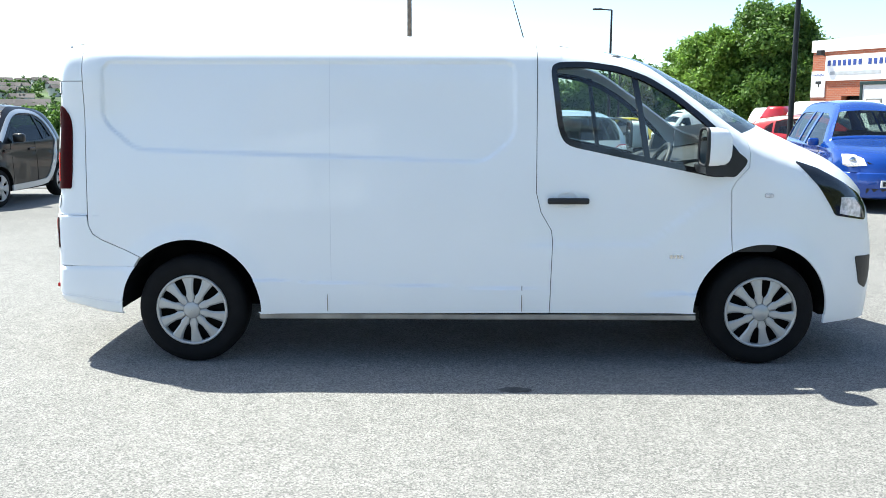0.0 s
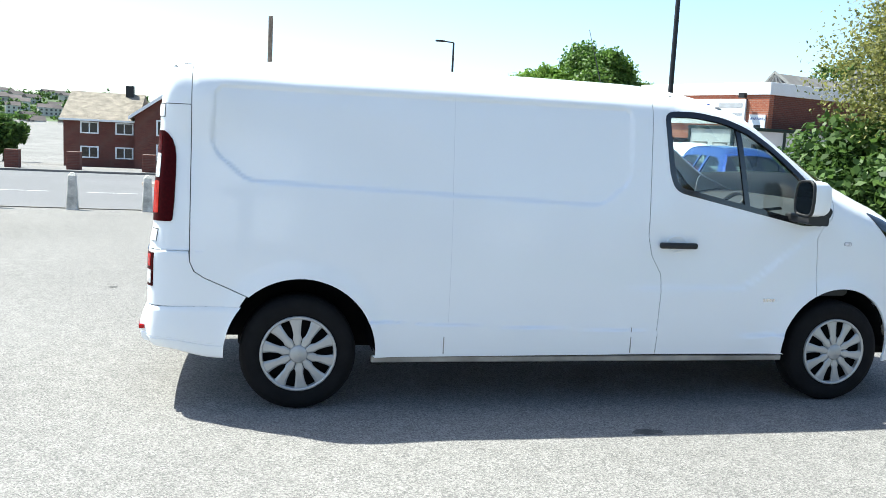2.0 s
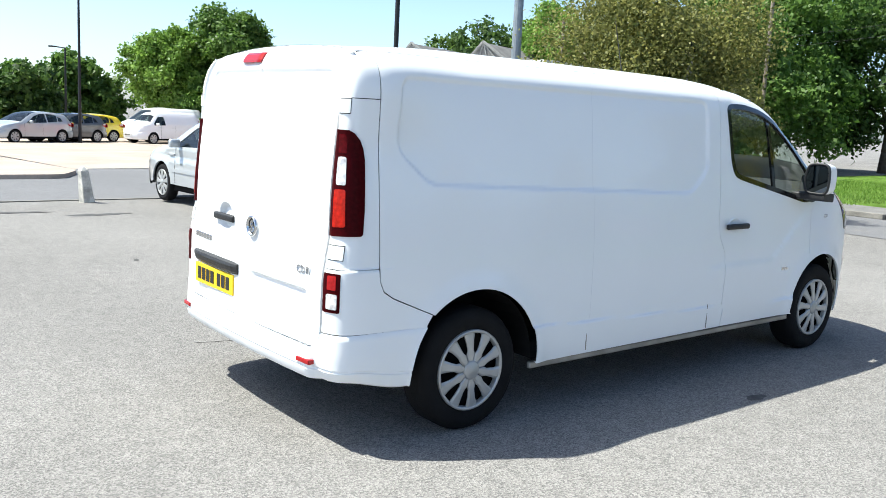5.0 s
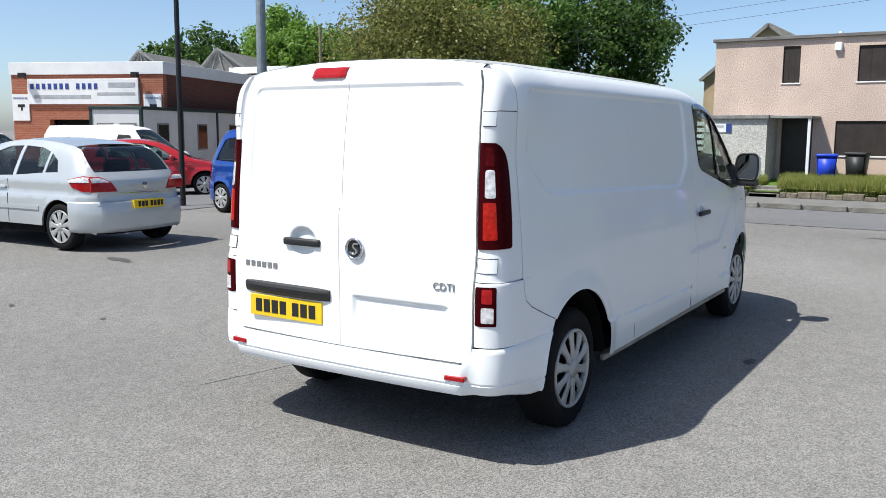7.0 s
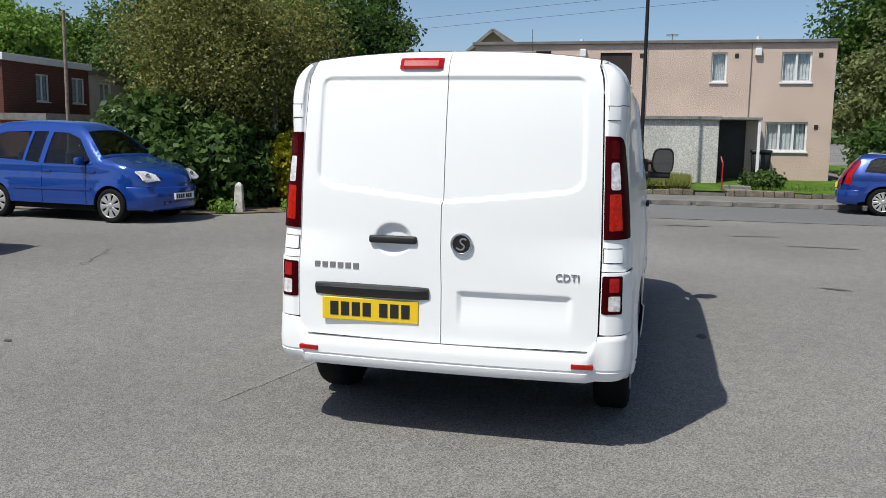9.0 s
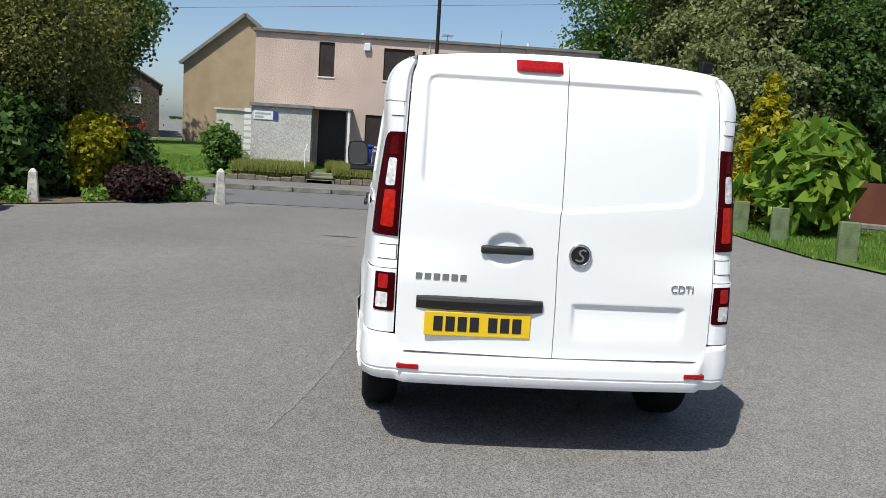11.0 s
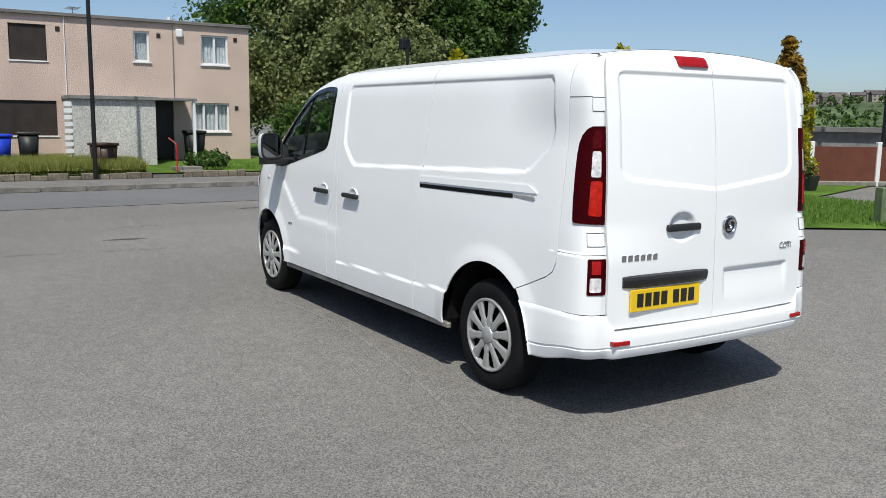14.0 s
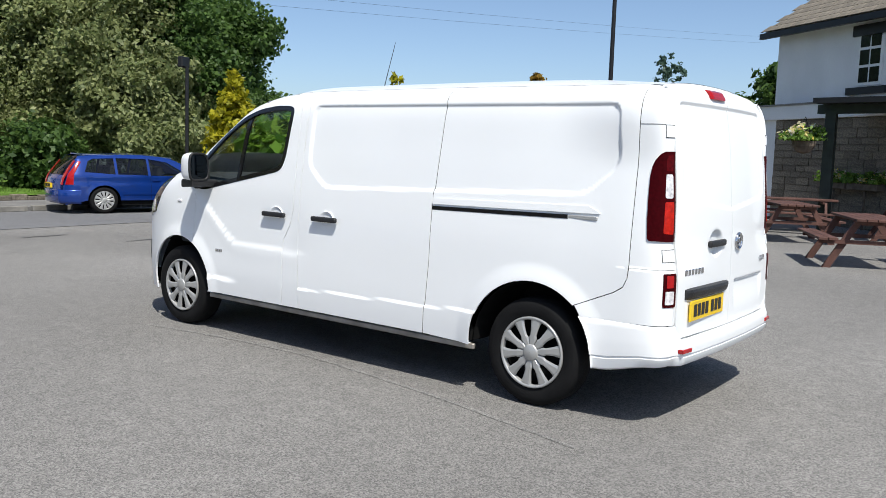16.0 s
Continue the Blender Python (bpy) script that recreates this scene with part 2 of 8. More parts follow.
def field(pts, pad=0.06, cell=0.004):
    """A quick table of the distance to an outline, negative inside."""
    P = np.array(pts)
    lo, hi = P.min(axis=0) - pad, P.max(axis=0) + pad
    nx, nz = (int((hi[i] - lo[i]) / cell) + 2 for i in (0, 1))
    X, Z = np.meshgrid(lo[0] + np.arange(nx) * cell, lo[1] + np.arange(nz) * cell, indexing="ij")
    best, inside = np.full(X.shape, 1e9), np.zeros(X.shape, bool)
    for (x1, z1), (x2, z2) in zip(P, np.roll(P, -1, axis=0)):
        dx, dz = x2 - x1, z2 - z1
        t = np.clip(((X - x1) * dx + (Z - z1) * dz) / (dx * dx + dz * dz + 1e-12), 0, 1)
        best = np.minimum(best, np.hypot(X - x1 - t * dx, Z - z1 - t * dz))
        if abs(dz) > 1e-12:
            inside ^= ((z1 > Z) != (z2 > Z)) & (X < dx * (Z - z1) / dz + x1)
    D = np.where(inside, -best, best).tolist()
    def f(x, z):
        a, b = (x - lo[0]) / cell, (z - lo[1]) / cell
        i, j = int(a), int(b)
        if i < 0 or j < 0 or i >= nx - 1 or j >= nz - 1 or a < 0 or b < 0:
            return pad
        a, b = a - i, b - j
        return (D[i][j] * (1 - a) + D[i + 1][j] * a) * (1 - b) + (D[i][j + 1] * (1 - a) + D[i + 1][j + 1] * a) * b
    return f


def clip_above(pts, z0):
    """The part of an outline above z0."""
    out = []
    for (a, b), (c, d) in zip(pts, pts[1:] + pts[:1]):
        if b >= z0:
            out.append((a, b))
        if (b >= z0) != (d >= z0):
            t = (z0 - b) / (d - b)
            out.append((a + (c - a) * t, z0))
    return out


def smooth01(t):
    t = max(0.0, min(1.0, t))
    return t * t * (3 - 2 * t)


def slice_grid(bm, faces, axis, cuts):
    """Cuts the faces along the lines at cuts, halving the set each time."""
    if not cuts or not faces:
        return
    m = len(cuts) // 2
    co, no = [0, 0, 0], [0, 0, 0]
    co[axis], no[axis] = cuts[m], 1
    es = {e for f in faces for e in f.edges}
    vs = {v for f in faces for v in f.verts}
    r = bmesh.ops.bisect_plane(bm, geom=list(vs) + list(es) + faces, plane_co=co, plane_no=no, dist=1e-5)
    fs = [f for f in r["geom"] if isinstance(f, bmesh.types.BMFace)]
    low, high = [], []
    for f in fs:
        (low if sum(v.co[axis] for v in f.verts) / len(f.verts) < cuts[m] else high).append(f)
    slice_grid(bm, low, axis, cuts[:m])
    slice_grid(bm, high, axis, cuts[m + 1:])


def shell(name, outline, place, mat, parent, holes=(), step=0.05, lip=0.014, out=0.0, label=""):
    """A sheet with a flat outline (a, b), laid onto the curved surface place(a, b, out), its rim turned in by lip."""
    bm = bmesh.new()
    for loop in (outline, *holes):
        vs = [bm.verts.new((a, b, 0)) for a, b in loop]
        for i in range(len(vs)):
            bm.edges.new((vs[i - 1], vs[i]))
    bmesh.ops.triangle_fill(bm, use_beauty=True, use_dissolve=False, edges=bm.edges[:])
    lo = [min(p[i] for p in outline) for i in (0, 1)]
    hi = [max(p[i] for p in outline) for i in (0, 1)]
    for i in (0, 1):
        k = max(1, int((hi[i] - lo[i]) / step))
        slice_grid(bm, bm.faces[:], i, [lo[i] + (hi[i] - lo[i]) * j / k for j in range(1, k)])
    bmesh.ops.remove_doubles(bm, verts=bm.verts[:], dist=2e-4)
    bm.normal_update()
    flat = {v: (v.co.x, v.co.y) for v in bm.verts}
    e = 0.004
    nor = {}
    for v, (a, b) in flat.items():
        p = Vector(place(a, b, out))
        da = Vector(place(a + e, b, out)) - Vector(place(a - e, b, out))
        db = Vector(place(a, b + e, out)) - Vector(place(a, b - e, out))
        k = da.cross(db)
        nor[v] = (p, k.normalized() if k.length > 1e-12 else Vector((0, 0, 1)))
    vote = 0
    for v, (a, b) in list(flat.items())[::max(1, len(flat) // 40)]:
        p, k = nor[v]
        vote += 1 if k.dot(Vector(place(a, b, out + 0.01)) - p) > 0 else -1
    if vote < 0:
        nor = {v: (p, -k) for v, (p, k) in nor.items()}
    for v, (p, k) in nor.items():
        v.co = p
    bm.normal_update()
    f0 = bm.faces[:][0]
    if sum((f.normal.dot(nor[f.verts[0]][1]) for f in bm.faces[:][::max(1, len(bm.faces) // 60)])) < 0:
        bmesh.ops.reverse_faces(bm, faces=bm.faces[:])
    top = list(bm.faces)
    rim = [x for x in bm.edges if x.is_boundary]
    if lip and rim:
        r = bmesh.ops.extrude_edge_only(bm, edges=rim)
        for v in r["geom"]:
            if isinstance(v, bmesh.types.BMVert):
                src = [x.other_vert(v) for x in v.link_edges if x.other_vert(v) in nor]
                if src:
                    v.co = src[0].co - nor[src[0]][1] * lip
    bm.faces.index_update()
    tops = {f.index for f in top}
    me = bpy.data.meshes.new(name)
    for f in bm.faces:
        f.smooth = f.index in tops
    bm.verts.index_update()
    vn = {v.index: k for v, (p, k) in nor.items()}
    bm.normal_update()
    bm.to_mesh(me)
    bm.free()
    loops = [(0, 0, 0)] * len(me.loops)
    for f in me.polygons:
        for li in f.loop_indices:
            vi = me.loops[li].vertex_index
            loops[li] = tuple(vn[vi]) if (f.index in tops and vi in vn) else tuple(f.normal)
    me.normals_split_custom_set(loops)
    me.materials.append(mat)
    ob = new(name, me)
    ob.parent = parent
    if label:
        ob["label"] = label
    return ob


def skin(name, prof, half, mat, parent, crown, bow, cols=12, label="", lip=0.0):
    """A sheet across a body along the profile (x, z): out to half(x, z) on both sides, arched by crown(x) and bowed by bow(x)."""
    bm = bmesh.new()
    rows = []
    for x, z in prof:
        h = half(x, z)
        row = []
        for j in range(cols + 1):
            t = -1 + 2 * j / cols
            k = 1 - abs(t) ** 2.4
            row.append(bm.verts.new((x + bow(x, z) * k, t * h, z + crown(x, z) * k)))
        rows.append(row)
    for a, b in zip(rows, rows[1:]):
        for j in range(cols):
            bm.faces.new((a[j], a[j + 1], b[j + 1], b[j]))
    bm.normal_update()
    if sum(f.normal.z + (f.normal.x if prof[-1][0] > prof[0][0] else -f.normal.x) * 0.2 for f in bm.faces) < 0:
        bmesh.ops.reverse_faces(bm, faces=bm.faces[:])
    if lip:
        rim = [x for x in bm.edges if x.is_boundary]
        bm.normal_update()
        r = bmesh.ops.extrude_edge_only(bm, edges=rim)
        for v in r["geom"]:
            if isinstance(v, bmesh.types.BMVert):
                src = [x.other_vert(v) for x in v.link_edges if len(x.link_faces) == 1 or True]
                src = [s for s in src if s.co == v.co]
                if src:
                    v.co = v.co - src[0].normal * lip
    return link(name, bm, mat, parent, label, smooth=True)


def spline(pts, n=6):
    """More points along a smooth line through pts."""
    out = []
    for i in range(len(pts) - 1):
        p0, p1, p2, p3 = pts[max(i - 1, 0)], pts[i], pts[i + 1], pts[min(i + 2, len(pts) - 1)]
        for j in range(n):
            t = j / n
            out.append(tuple(0.5 * (2 * b + (c - a) * t + (2 * a - 5 * b + 4 * c - d) * t * t + (3 * b - a - 3 * c + d) * t ** 3)
                             for a, b, c, d in zip(p0, p1, p2, p3)))
    return out + [pts[-1]]


def bisect_right(row, v):
    lo, hi = 0, len(row)
    while lo < hi:
        m = (lo + hi) // 2
        if v < row[m]:
            hi = m
        else:
            lo = m + 1
    return lo


def table(xs, ys):
    """A smooth function through the points (xs, ys)."""
    fx = [p[0] for p in spline(list(zip(xs, ys)), 8)]
    fy = [p[1] for p in spline(list(zip(xs, ys)), 8)]
    def f(v):
        if v <= fx[0]:
            return fy[0]
        if v >= fx[-1]:
            return fy[-1]
        i = bisect_right(fx, v)
        a, b = fx[i - 1], fx[i]
        return fy[i - 1] + (fy[i] - fy[i - 1]) * (v - a) / (b - a)
    return f


def bars(bm, x0, x1, z, h, y, count, m, gap=0.3, depth=0.002):
    """A row of plain bars in place of writing."""
    w = (x1 - x0) / (count + (count - 1) * gap)
    for i in range(count):
        a = x0 + i * w * (1 + gap)
        box(bm, (a, y, z), (a + w, y + depth, z + h), m=m)
    return bm


def wheel(parent, at, side, r=0.335, width=0.20, rim_r=0.215, spokes=10, rim_mat=None, wide=0.55, turn=0.0):
    """A wheel with its tyre, cover, spokes and centre cap; side is +1 or -1 along y, outwards."""
    rim_mat = rim_mat or SILVER
    w = new("wheel")
    w.parent = parent
    w.matrix_local = Matrix.Translation(at) @ pose(0, 0, 0, 0, turn, 0)
    h = width / 2
    bm = bmesh.new()
    lathe(bm, [(rim_r * 0.97, -h * 0.8), (rim_r + 0.01, -h * 0.95), (r * 0.86, -h), (r * 0.96, -h * 0.86), (r, -h * 0.6), (r, h * 0.6),
               (r * 0.96, h * 0.86), (r * 0.86, h), (rim_r + 0.01, h * 0.95), (rim_r * 0.97, h * 0.8)], 40)
    part("tyre", bm, RUBBER, w, smooth=True)
    bm = bmesh.new()
    s = side
    lathe(bm, [(rim_r, s * h * 0.75), (rim_r, s * h * 0.3), (rim_r * 0.5, s * h * 0.2), (0.02, s * h * 0.2)], 32)
    part("brake_disc", bm, DARK, w)
    bm = bmesh.new()
    lathe(bm, [(rim_r * 1.0, s * h * 0.82), (rim_r * 1.005, s * h * 1.0), (rim_r * 0.98, s * h * 1.05), (rim_r * 0.93, s * h * 1.0), (rim_r * 0.92, s * h * 0.96), (rim_r * 0.915, s * h * 0.7)], 40)
    rim = part("rim", bm, rim_mat, w, smooth=True)
    for i in range(spokes):
        a = 2 * math.pi * i / spokes + 0.1
        bm = bmesh.new()
        c, q = math.cos(a), math.sin(a)
        pitch = 2 * math.pi / spokes
        def P(rad, ang, y):
            ang += 0.10 * (rad / rim_r - 0.5) ** 2
            return bm.verts.new((rad * math.cos(a + ang), y, rad * math.sin(a + ang)))
        k1 = pitch * wide * 0.5
        lo = [(rim_r * 0.22, pitch * 0.46), (rim_r * 0.40, pitch * 0.462), (rim_r * 0.44, pitch * 0.42), (rim_r * 0.50, max(k1 * 1.08, pitch * 0.30)), (rim_r * 0.60, k1 * 0.98), (rim_r * 0.76, k1 * 0.96), (rim_r * 0.95, k1 * 1.06)]
        ya = [s * h * v for v in (1.03, 1.05, 1.055, 1.05, 1.04, 1.02, 0.99)]
        yb = [v - s * 0.012 for v in ya]
        grid = []
        for (rr, kk), y1, y0 in zip(lo, ya, yb):
            grid.append([P(rr, -kk * 1.01, y0), P(rr, -kk, y1 - s * 0.006), P(rr, -kk * 0.6, y1), P(rr, kk * 0.6, y1), P(rr, kk, y1 - s * 0.006), P(rr, kk * 1.01, y0)])
        for u, v in zip(grid, grid[1:]):
            for j in range(5):
                bm.faces.new((u[j], u[j + 1], v[j + 1], v[j]))
        bmesh.ops.recalc_face_normals(bm, faces=bm.faces[:])
        bm.normal_update()
        if sum(f.normal.y * s for f in bm.faces) < 0:
            bmesh.ops.reverse_faces(bm, faces=bm.faces[:])
        link("spoke", bm, rim_mat, rim)
    bm = bmesh.new()
    lathe(bm, [(rim_r * 0.24, s * h * 0.8), (rim_r * 0.24, s * h * 1.04), (rim_r * 0.2, s * h * 1.1), (0.001, s * h * 1.13)], 20)
    link("centre_cap", bm, rim_mat, rim, smooth=True)
    return w

# ---- the white van ----
van = thing("panel_van", Matrix(), "white long-wheelbase panel van with twin rear doors, parked on grey tarmac", "van")
v_edge = table([-0.9, -0.72, -0.6, -0.4, 0.8, 2.08, 2.28, 2.48, 2.74, 2.96, 3.21, 3.33, 3.43, 3.64, 3.9, 4.08, 4.2, 4.24],
               [1.932, 1.945, 1.951, 1.953, 1.956, 1.948, 1.932, 1.909, 1.838, 1.70, 1.525, 1.44, 1.385, 1.30, 1.21, 1.11, 1.00, 0.86])
v_w = table([0.2, 0.3, 0.45, 0.6, 0.9, 1.1, 1.4, 1.7, 1.96], [0.93, 0.945, 0.958, 0.962, 0.956, 0.945, 0.917, 0.882, 0.852])
v_round = table([-0.02, 0.0, 0.02, 0.05, 0.1, 0.2, 0.4], [0.14, 0.105, 0.068, 0.036, 0.012, 0.0, 0.0])
v_front = table([3.3, 3.6, 3.8, 4.0, 4.15, 4.25, 4.32, 4.38], [0.0, 0.012, 0.04, 0.10, 0.18, 0.28, 0.42, 0.62])
v_rear = table([0.2, 0.5, 0.8, 1.05, 1.3, 1.57, 1.75, 1.85, 1.91, 1.95, 1.98], [-0.87, -0.872, -0.869, -0.866, -0.857, -0.832, -0.806, -0.785, -0.762, -0.735, -0.69])
WIN = [(2.19, 1.81), (2.23, 1.84), (2.4, 1.843), (2.6, 1.815), (2.77, 1.755), (2.94, 1.655), (3.1, 1.53), (3.24, 1.40), (3.325, 1.30),
       (3.33, 1.24), (3.27, 1.17), (3.17, 1.165), (2.96, 1.21), (2.62, 1.28), (2.31, 1.345), (2.265, 1.38), (2.235, 1.46)]
WIN = rounded(WIN, 0.05, 3)
RECESS = rounded([(-0.49, 1.845), (1.98, 1.845), (1.985, 1.40), (1.80, 1.245), (-0.31, 1.315), (-0.51, 1.49)], 0.07, 4)
ARCH_R, ARCH_F = (0.005, 0.345, 0.435), (3.49, 0.345, 0.418)
crease = table([1.9, 2.2, 2.7, 2.82, 2.9, 3.0, 3.16, 3.3, 3.5], [0.755, 0.76, 0.765, 0.80, 0.855, 0.935, 1.06, 1.14, 1.2])
mould_top = table([-0.6, 0.37, 0.84, 2.04, 2.71, 3.2], [0.55, 0.54, 0.525, 0.49, 0.47, 0.46])


in_recess = field(RECESS)


def van_half(x, z):
    """Half the body's width at a place on its side, with the pressed shapes."""
    e = v_edge(x)
    y = v_w(z) - v_round(e - z)
    d = x - v_rear(z)
    if d < 0.5 and z > 0.922:
        y -= max(0.09, min(0.15, 0.150 - 0.075 * (z - 1.08))) * math.exp(-(max(d, 0.03) - 0.055) / 0.066)
    elif d < 0.4:
        y -= 0.062 * math.exp(-(max(d, 0.004) - 0.012) / 0.050)
    y -= 0.024 * smooth01((0.35 - x) / 1.0)
    y += 0.045 * smooth01((-0.05 - x) / 0.55) * smooth01((z - 1.45) / 0.4)
    if x > 3.2:
        y -= v_front(x)
    if -0.62 < x < 2.1 and z > 1.1:
        y -= 0.016 * smooth01((0.006 - in_recess(x, z)) / 0.024)
    if 1.9 < x < 3.4 and z < 1.25:
        k = smooth01((x - 1.9) / 0.25) * smooth01((3.4 - x) / 0.2)
        y -= 0.009 * k * smooth01((z - crease(x) + 0.03) / 0.05) * smooth01((1.22 - z) / 0.25)
        y += 0.0025 * k * math.exp(-((z - crease(x) + 0.06) / 0.06) ** 2)
    for cx, cz, r in (ARCH_R, ARCH_F):
        q = math.hypot(x - cx, z - cz) - r
        if -0.05 < q < 0.25:
            y += 0.016 * smooth01((0.12 - q) / 0.13)
    if 0.36 < x < 3.1:
        y += 0.014 * smooth01((mould_top(x) - z) / 0.010)
    return y


def van_side(s):
    return lambda x, z, out: (x, s * (van_half(x, z) + out), z)


DOORSHAPE = rounded([(-0.68, 1.86), (0.68, 1.86), (0.69, 1.34), (0.62, 1.30), (0.0, 1.235), (-0.62, 1.30), (-0.69, 1.34)], 0.05, 4)


in_door = field(DOORSHAPE)


def van_back(y, z, out):
    x = v_rear(z) + (0.022 + 0.029 * smooth01((z - 0.85) / 0.25)) * (abs(y) / 0.776) ** 2.2
    x += 0.013 * smooth01((0.006 - in_door(y, z)) / 0.022)
    # pressed handle cup in one door, finger slot in the other
    c = math.hypot((y - 0.262) / 0.105, (z - 1.045) / 0.085)
    x += 0.028 * smooth01((1.0 - c) / 0.4)
    if -0.68 < y < -0.05 and 0.58 < z < 0.83:
        x += 0.016 * smooth01((0.795 - z) / 0.012) * smooth01((z - 0.585) / 0.18) * smooth01((y + 0.66) / 0.04) * smooth01((-0.07 - y) / 0.03)
    return (x - out, y, z)


DOOR_EDGE = table([0.5, 0.93, 0.98, 1.1, 1.25, 1.4, 1.55, 1.7, 1.8, 1.86, 1.93, 1.97], [0.783, 0.783, 0.783, 0.781, 0.778, 0.775, 0.771, 0.766, 0.762, 0.756, 0.732, 0.70])
LC = 0.29


def wrap(s):
    """The body's skin from the rear door's edge round the corner and along the side; a is the way along it."""
    def place(a, z, out):
        if a >= LC:
            x = -0.611 + a - LC
            return (x, s * (van_half(x, z) + out), z)
        u = max(0.0, a / LC)
        yi = DOOR_EDGE(z) + 0.0025
        xr = v_rear(z) + 0.022 + 0.029 * smooth01((z - 0.85) / 0.25)
        ys = van_half(-0.611, z)
        if ys < yi + 0.02:
            ys = yi + 0.02
        dx, dy = -0.611 - xr, ys - yi
        proud = 0.026 * smooth01((z - 1.45) / 0.35)
        xr -= proud
        dx += proud
        P = ((xr, yi), (xr + 0.018, yi + 0.86 * dy), (xr + 0.34 * dx, ys - 0.006), (-0.611, ys))
        b = ((1 - u) ** 3, 3 * u * (1 - u) ** 2, 3 * u * u * (1 - u), u ** 3)
        d = (-3 * (1 - u) ** 2, 3 * (1 - u) * (1 - 3 * u), 3 * u * (2 - 3 * u), 3 * u * u)
        x, y = (sum(k * q[i] for k, q in zip(b, P)) for i in (0, 1))
        tx, ty = (sum(k * q[i] for k, q in zip(d, P)) for i in (0, 1))
        n = math.hypot(tx, ty) or 1.0
        x += (0.008 + proud) * smooth01(1 - a / 0.024)
        return (x - out * ty / n, s * (y + out * tx / n), z)
    return place


G, GD = 0.0023, 0.0042
seam_low = [(-0.615, 0.94), (-0.61, 0.86), (-0.585, 0.805), (-0.53, 0.77), (-0.30, 0.673)]
for s in (-1, 1):
    put = van_side(s)
    edge = lambda a, b, n=24: [(a + (b - a) * i / n, v_edge(a + (b - a) * i / n)) for i in range(n + 1)]
    rarc = arc(ARCH_R[0], ARCH_R[1], ARCH_R[2], 132, -3, 24)
    rear_arch = [(x, z) for x, z in rarc]
    front_edge = [(2.11 - G, 1.07), (2.14 - G, 0.95), (2.205 - G, 0.84), (2.212 - G, 0.78), (2.20 - G, 0.335)]
    side_low = [(-0.298, 0.675), (-0.53, 0.7755), (-0.583, 0.811), (-0.606, 0.86), (-0.611 + G, 0.94)]
    if s < 0:
        shell("side_panel", edge(-0.611 + G, 2.11 - G, 60) + front_edge + [(0.42, 0.335)] + rear_arch[::-1] + side_low, put, WHITE, van, step=0.015, lip=0.008)
    else:
        shell("side_panel", edge(-0.611 + G, 0.76 - GD, 40) + [(0.795 - GD, 1.26), (0.795 - GD, 0.81), (0.825 - GD, 0.335), (0.42, 0.335)] + rear_arch[::-1] + side_low,
              put, WHITE, van, step=0.015, lip=0.008)
        shell("sliding_door", edge(0.76 + GD, 2.03 - G, 30) + [(2.05 - G, 0.95), (2.03 - G, 0.5), (2.02 - G, 0.335), (0.825 + GD, 0.335), (0.795 + GD, 0.81), (0.795 + GD, 1.26)],
              put, WHITE, van, step=0.015, lip=0.008, label="white sliding side door")
        shell("door_pillar", edge(2.03 + G, 2.11 - G, 4) + front_edge + [(2.02 + G, 0.335), (2.03 + G, 0.5), (2.05 + G, 0.95)], put, WHITE, van, step=0.04)
    # cab door with its window opening
    farc = arc(ARCH_F[0], ARCH_F[1], ARCH_F[2], 180, 118, 8)
    door = edge(2.11 + G, 3.37, 32) + [(3.385, 1.30), (3.375, 1.22), (3.30, 1.14), (3.275 - G, 1.09), (3.29 - G, 0.72)] + [(x - G, z) for x, z in farc[::-1]] + [(3.09, 0.335), (2.20 + G, 0.335), (2.212 + G, 0.78), (2.205 + G, 0.84), (2.14 + G, 0.95), (2.11 + G, 1.07)]
    shell("cab_door", door, put, WHITE, van, holes=[WIN[::-1]], step=0.03)
    # front wing with its arch
    warc = arc(ARCH_F[0], ARCH_F[1], ARCH_F[2], 118, -4, 20)
    wing = [(3.37 + G, v_edge(3.37 + G)), (3.43, v_edge(3.43)), (3.64, v_edge(3.64))] + [(x, v_edge(x)) for x in (3.75, 3.9, 4.0, 4.08, 4.15, 4.2)] + \
           [(4.235, 0.86), (4.28, 0.65), (4.29, 0.5), (4.28, 0.33), (4.24, 0.26), (3.9, 0.26), (3.9, 0.31)] + warc[::-1] + [(3.29 + G, 0.72), (3.275 + G, 1.09), (3.30 + G, 1.14), (3.375 + 2 * G, 1.22), (3.385 + 2 * G, 1.30)]
    shell("front_wing", wing, put, WHITE, van, step=0.03)
    # dark backing strips added behind the door joints, in place of the gaps' shade
    for seam in ([(-0.611, v_edge(-0.611) - 0.03), (-0.611, 0.94), (-0.60, 0.83), (-0.575, 0.80)], [(2.11, v_edge(2.11) - 0.03), (2.11, 1.07), (2.14, 0.95), (2.207, 0.82), (2.20, 0.345)],
                 [(0.76, v_edge(0.76) - 0.03), (0.795, 1.26), (0.795, 0.81), (0.825, 0.345)], [(2.03, v_edge(2.03) - 0.03), (2.05, 0.95), (2.02, 0.345)])[:4 if s > 0 else 2]:
        shell("gap_strip", [(x - 0.016, z) for x, z in seam] + [(x + 0.016, z) for x, z in seam[::-1]], put, SEAM if s < 0 else BLACK, van, step=0.05, out=-0.0065, lip=0.0)
    # rear corner, split by the lamp and the hinges; lower corner
    ring = wrap(s)
    top = [(LC * i / 8 - G * (i == 8), v_edge(ring(LC * i / 8, 1.9, 0)[0]) - 0.002 - 0.022 * (1 - i / 8) ** 2) for i in range(9)]
    shell("corner_panel", top + [(LC - G, 0.9245), (0.001, 0.9245)], ring, WHITE, van, step=0.014, lip=0.04)
    side = lambda x: x + 0.611 + LC
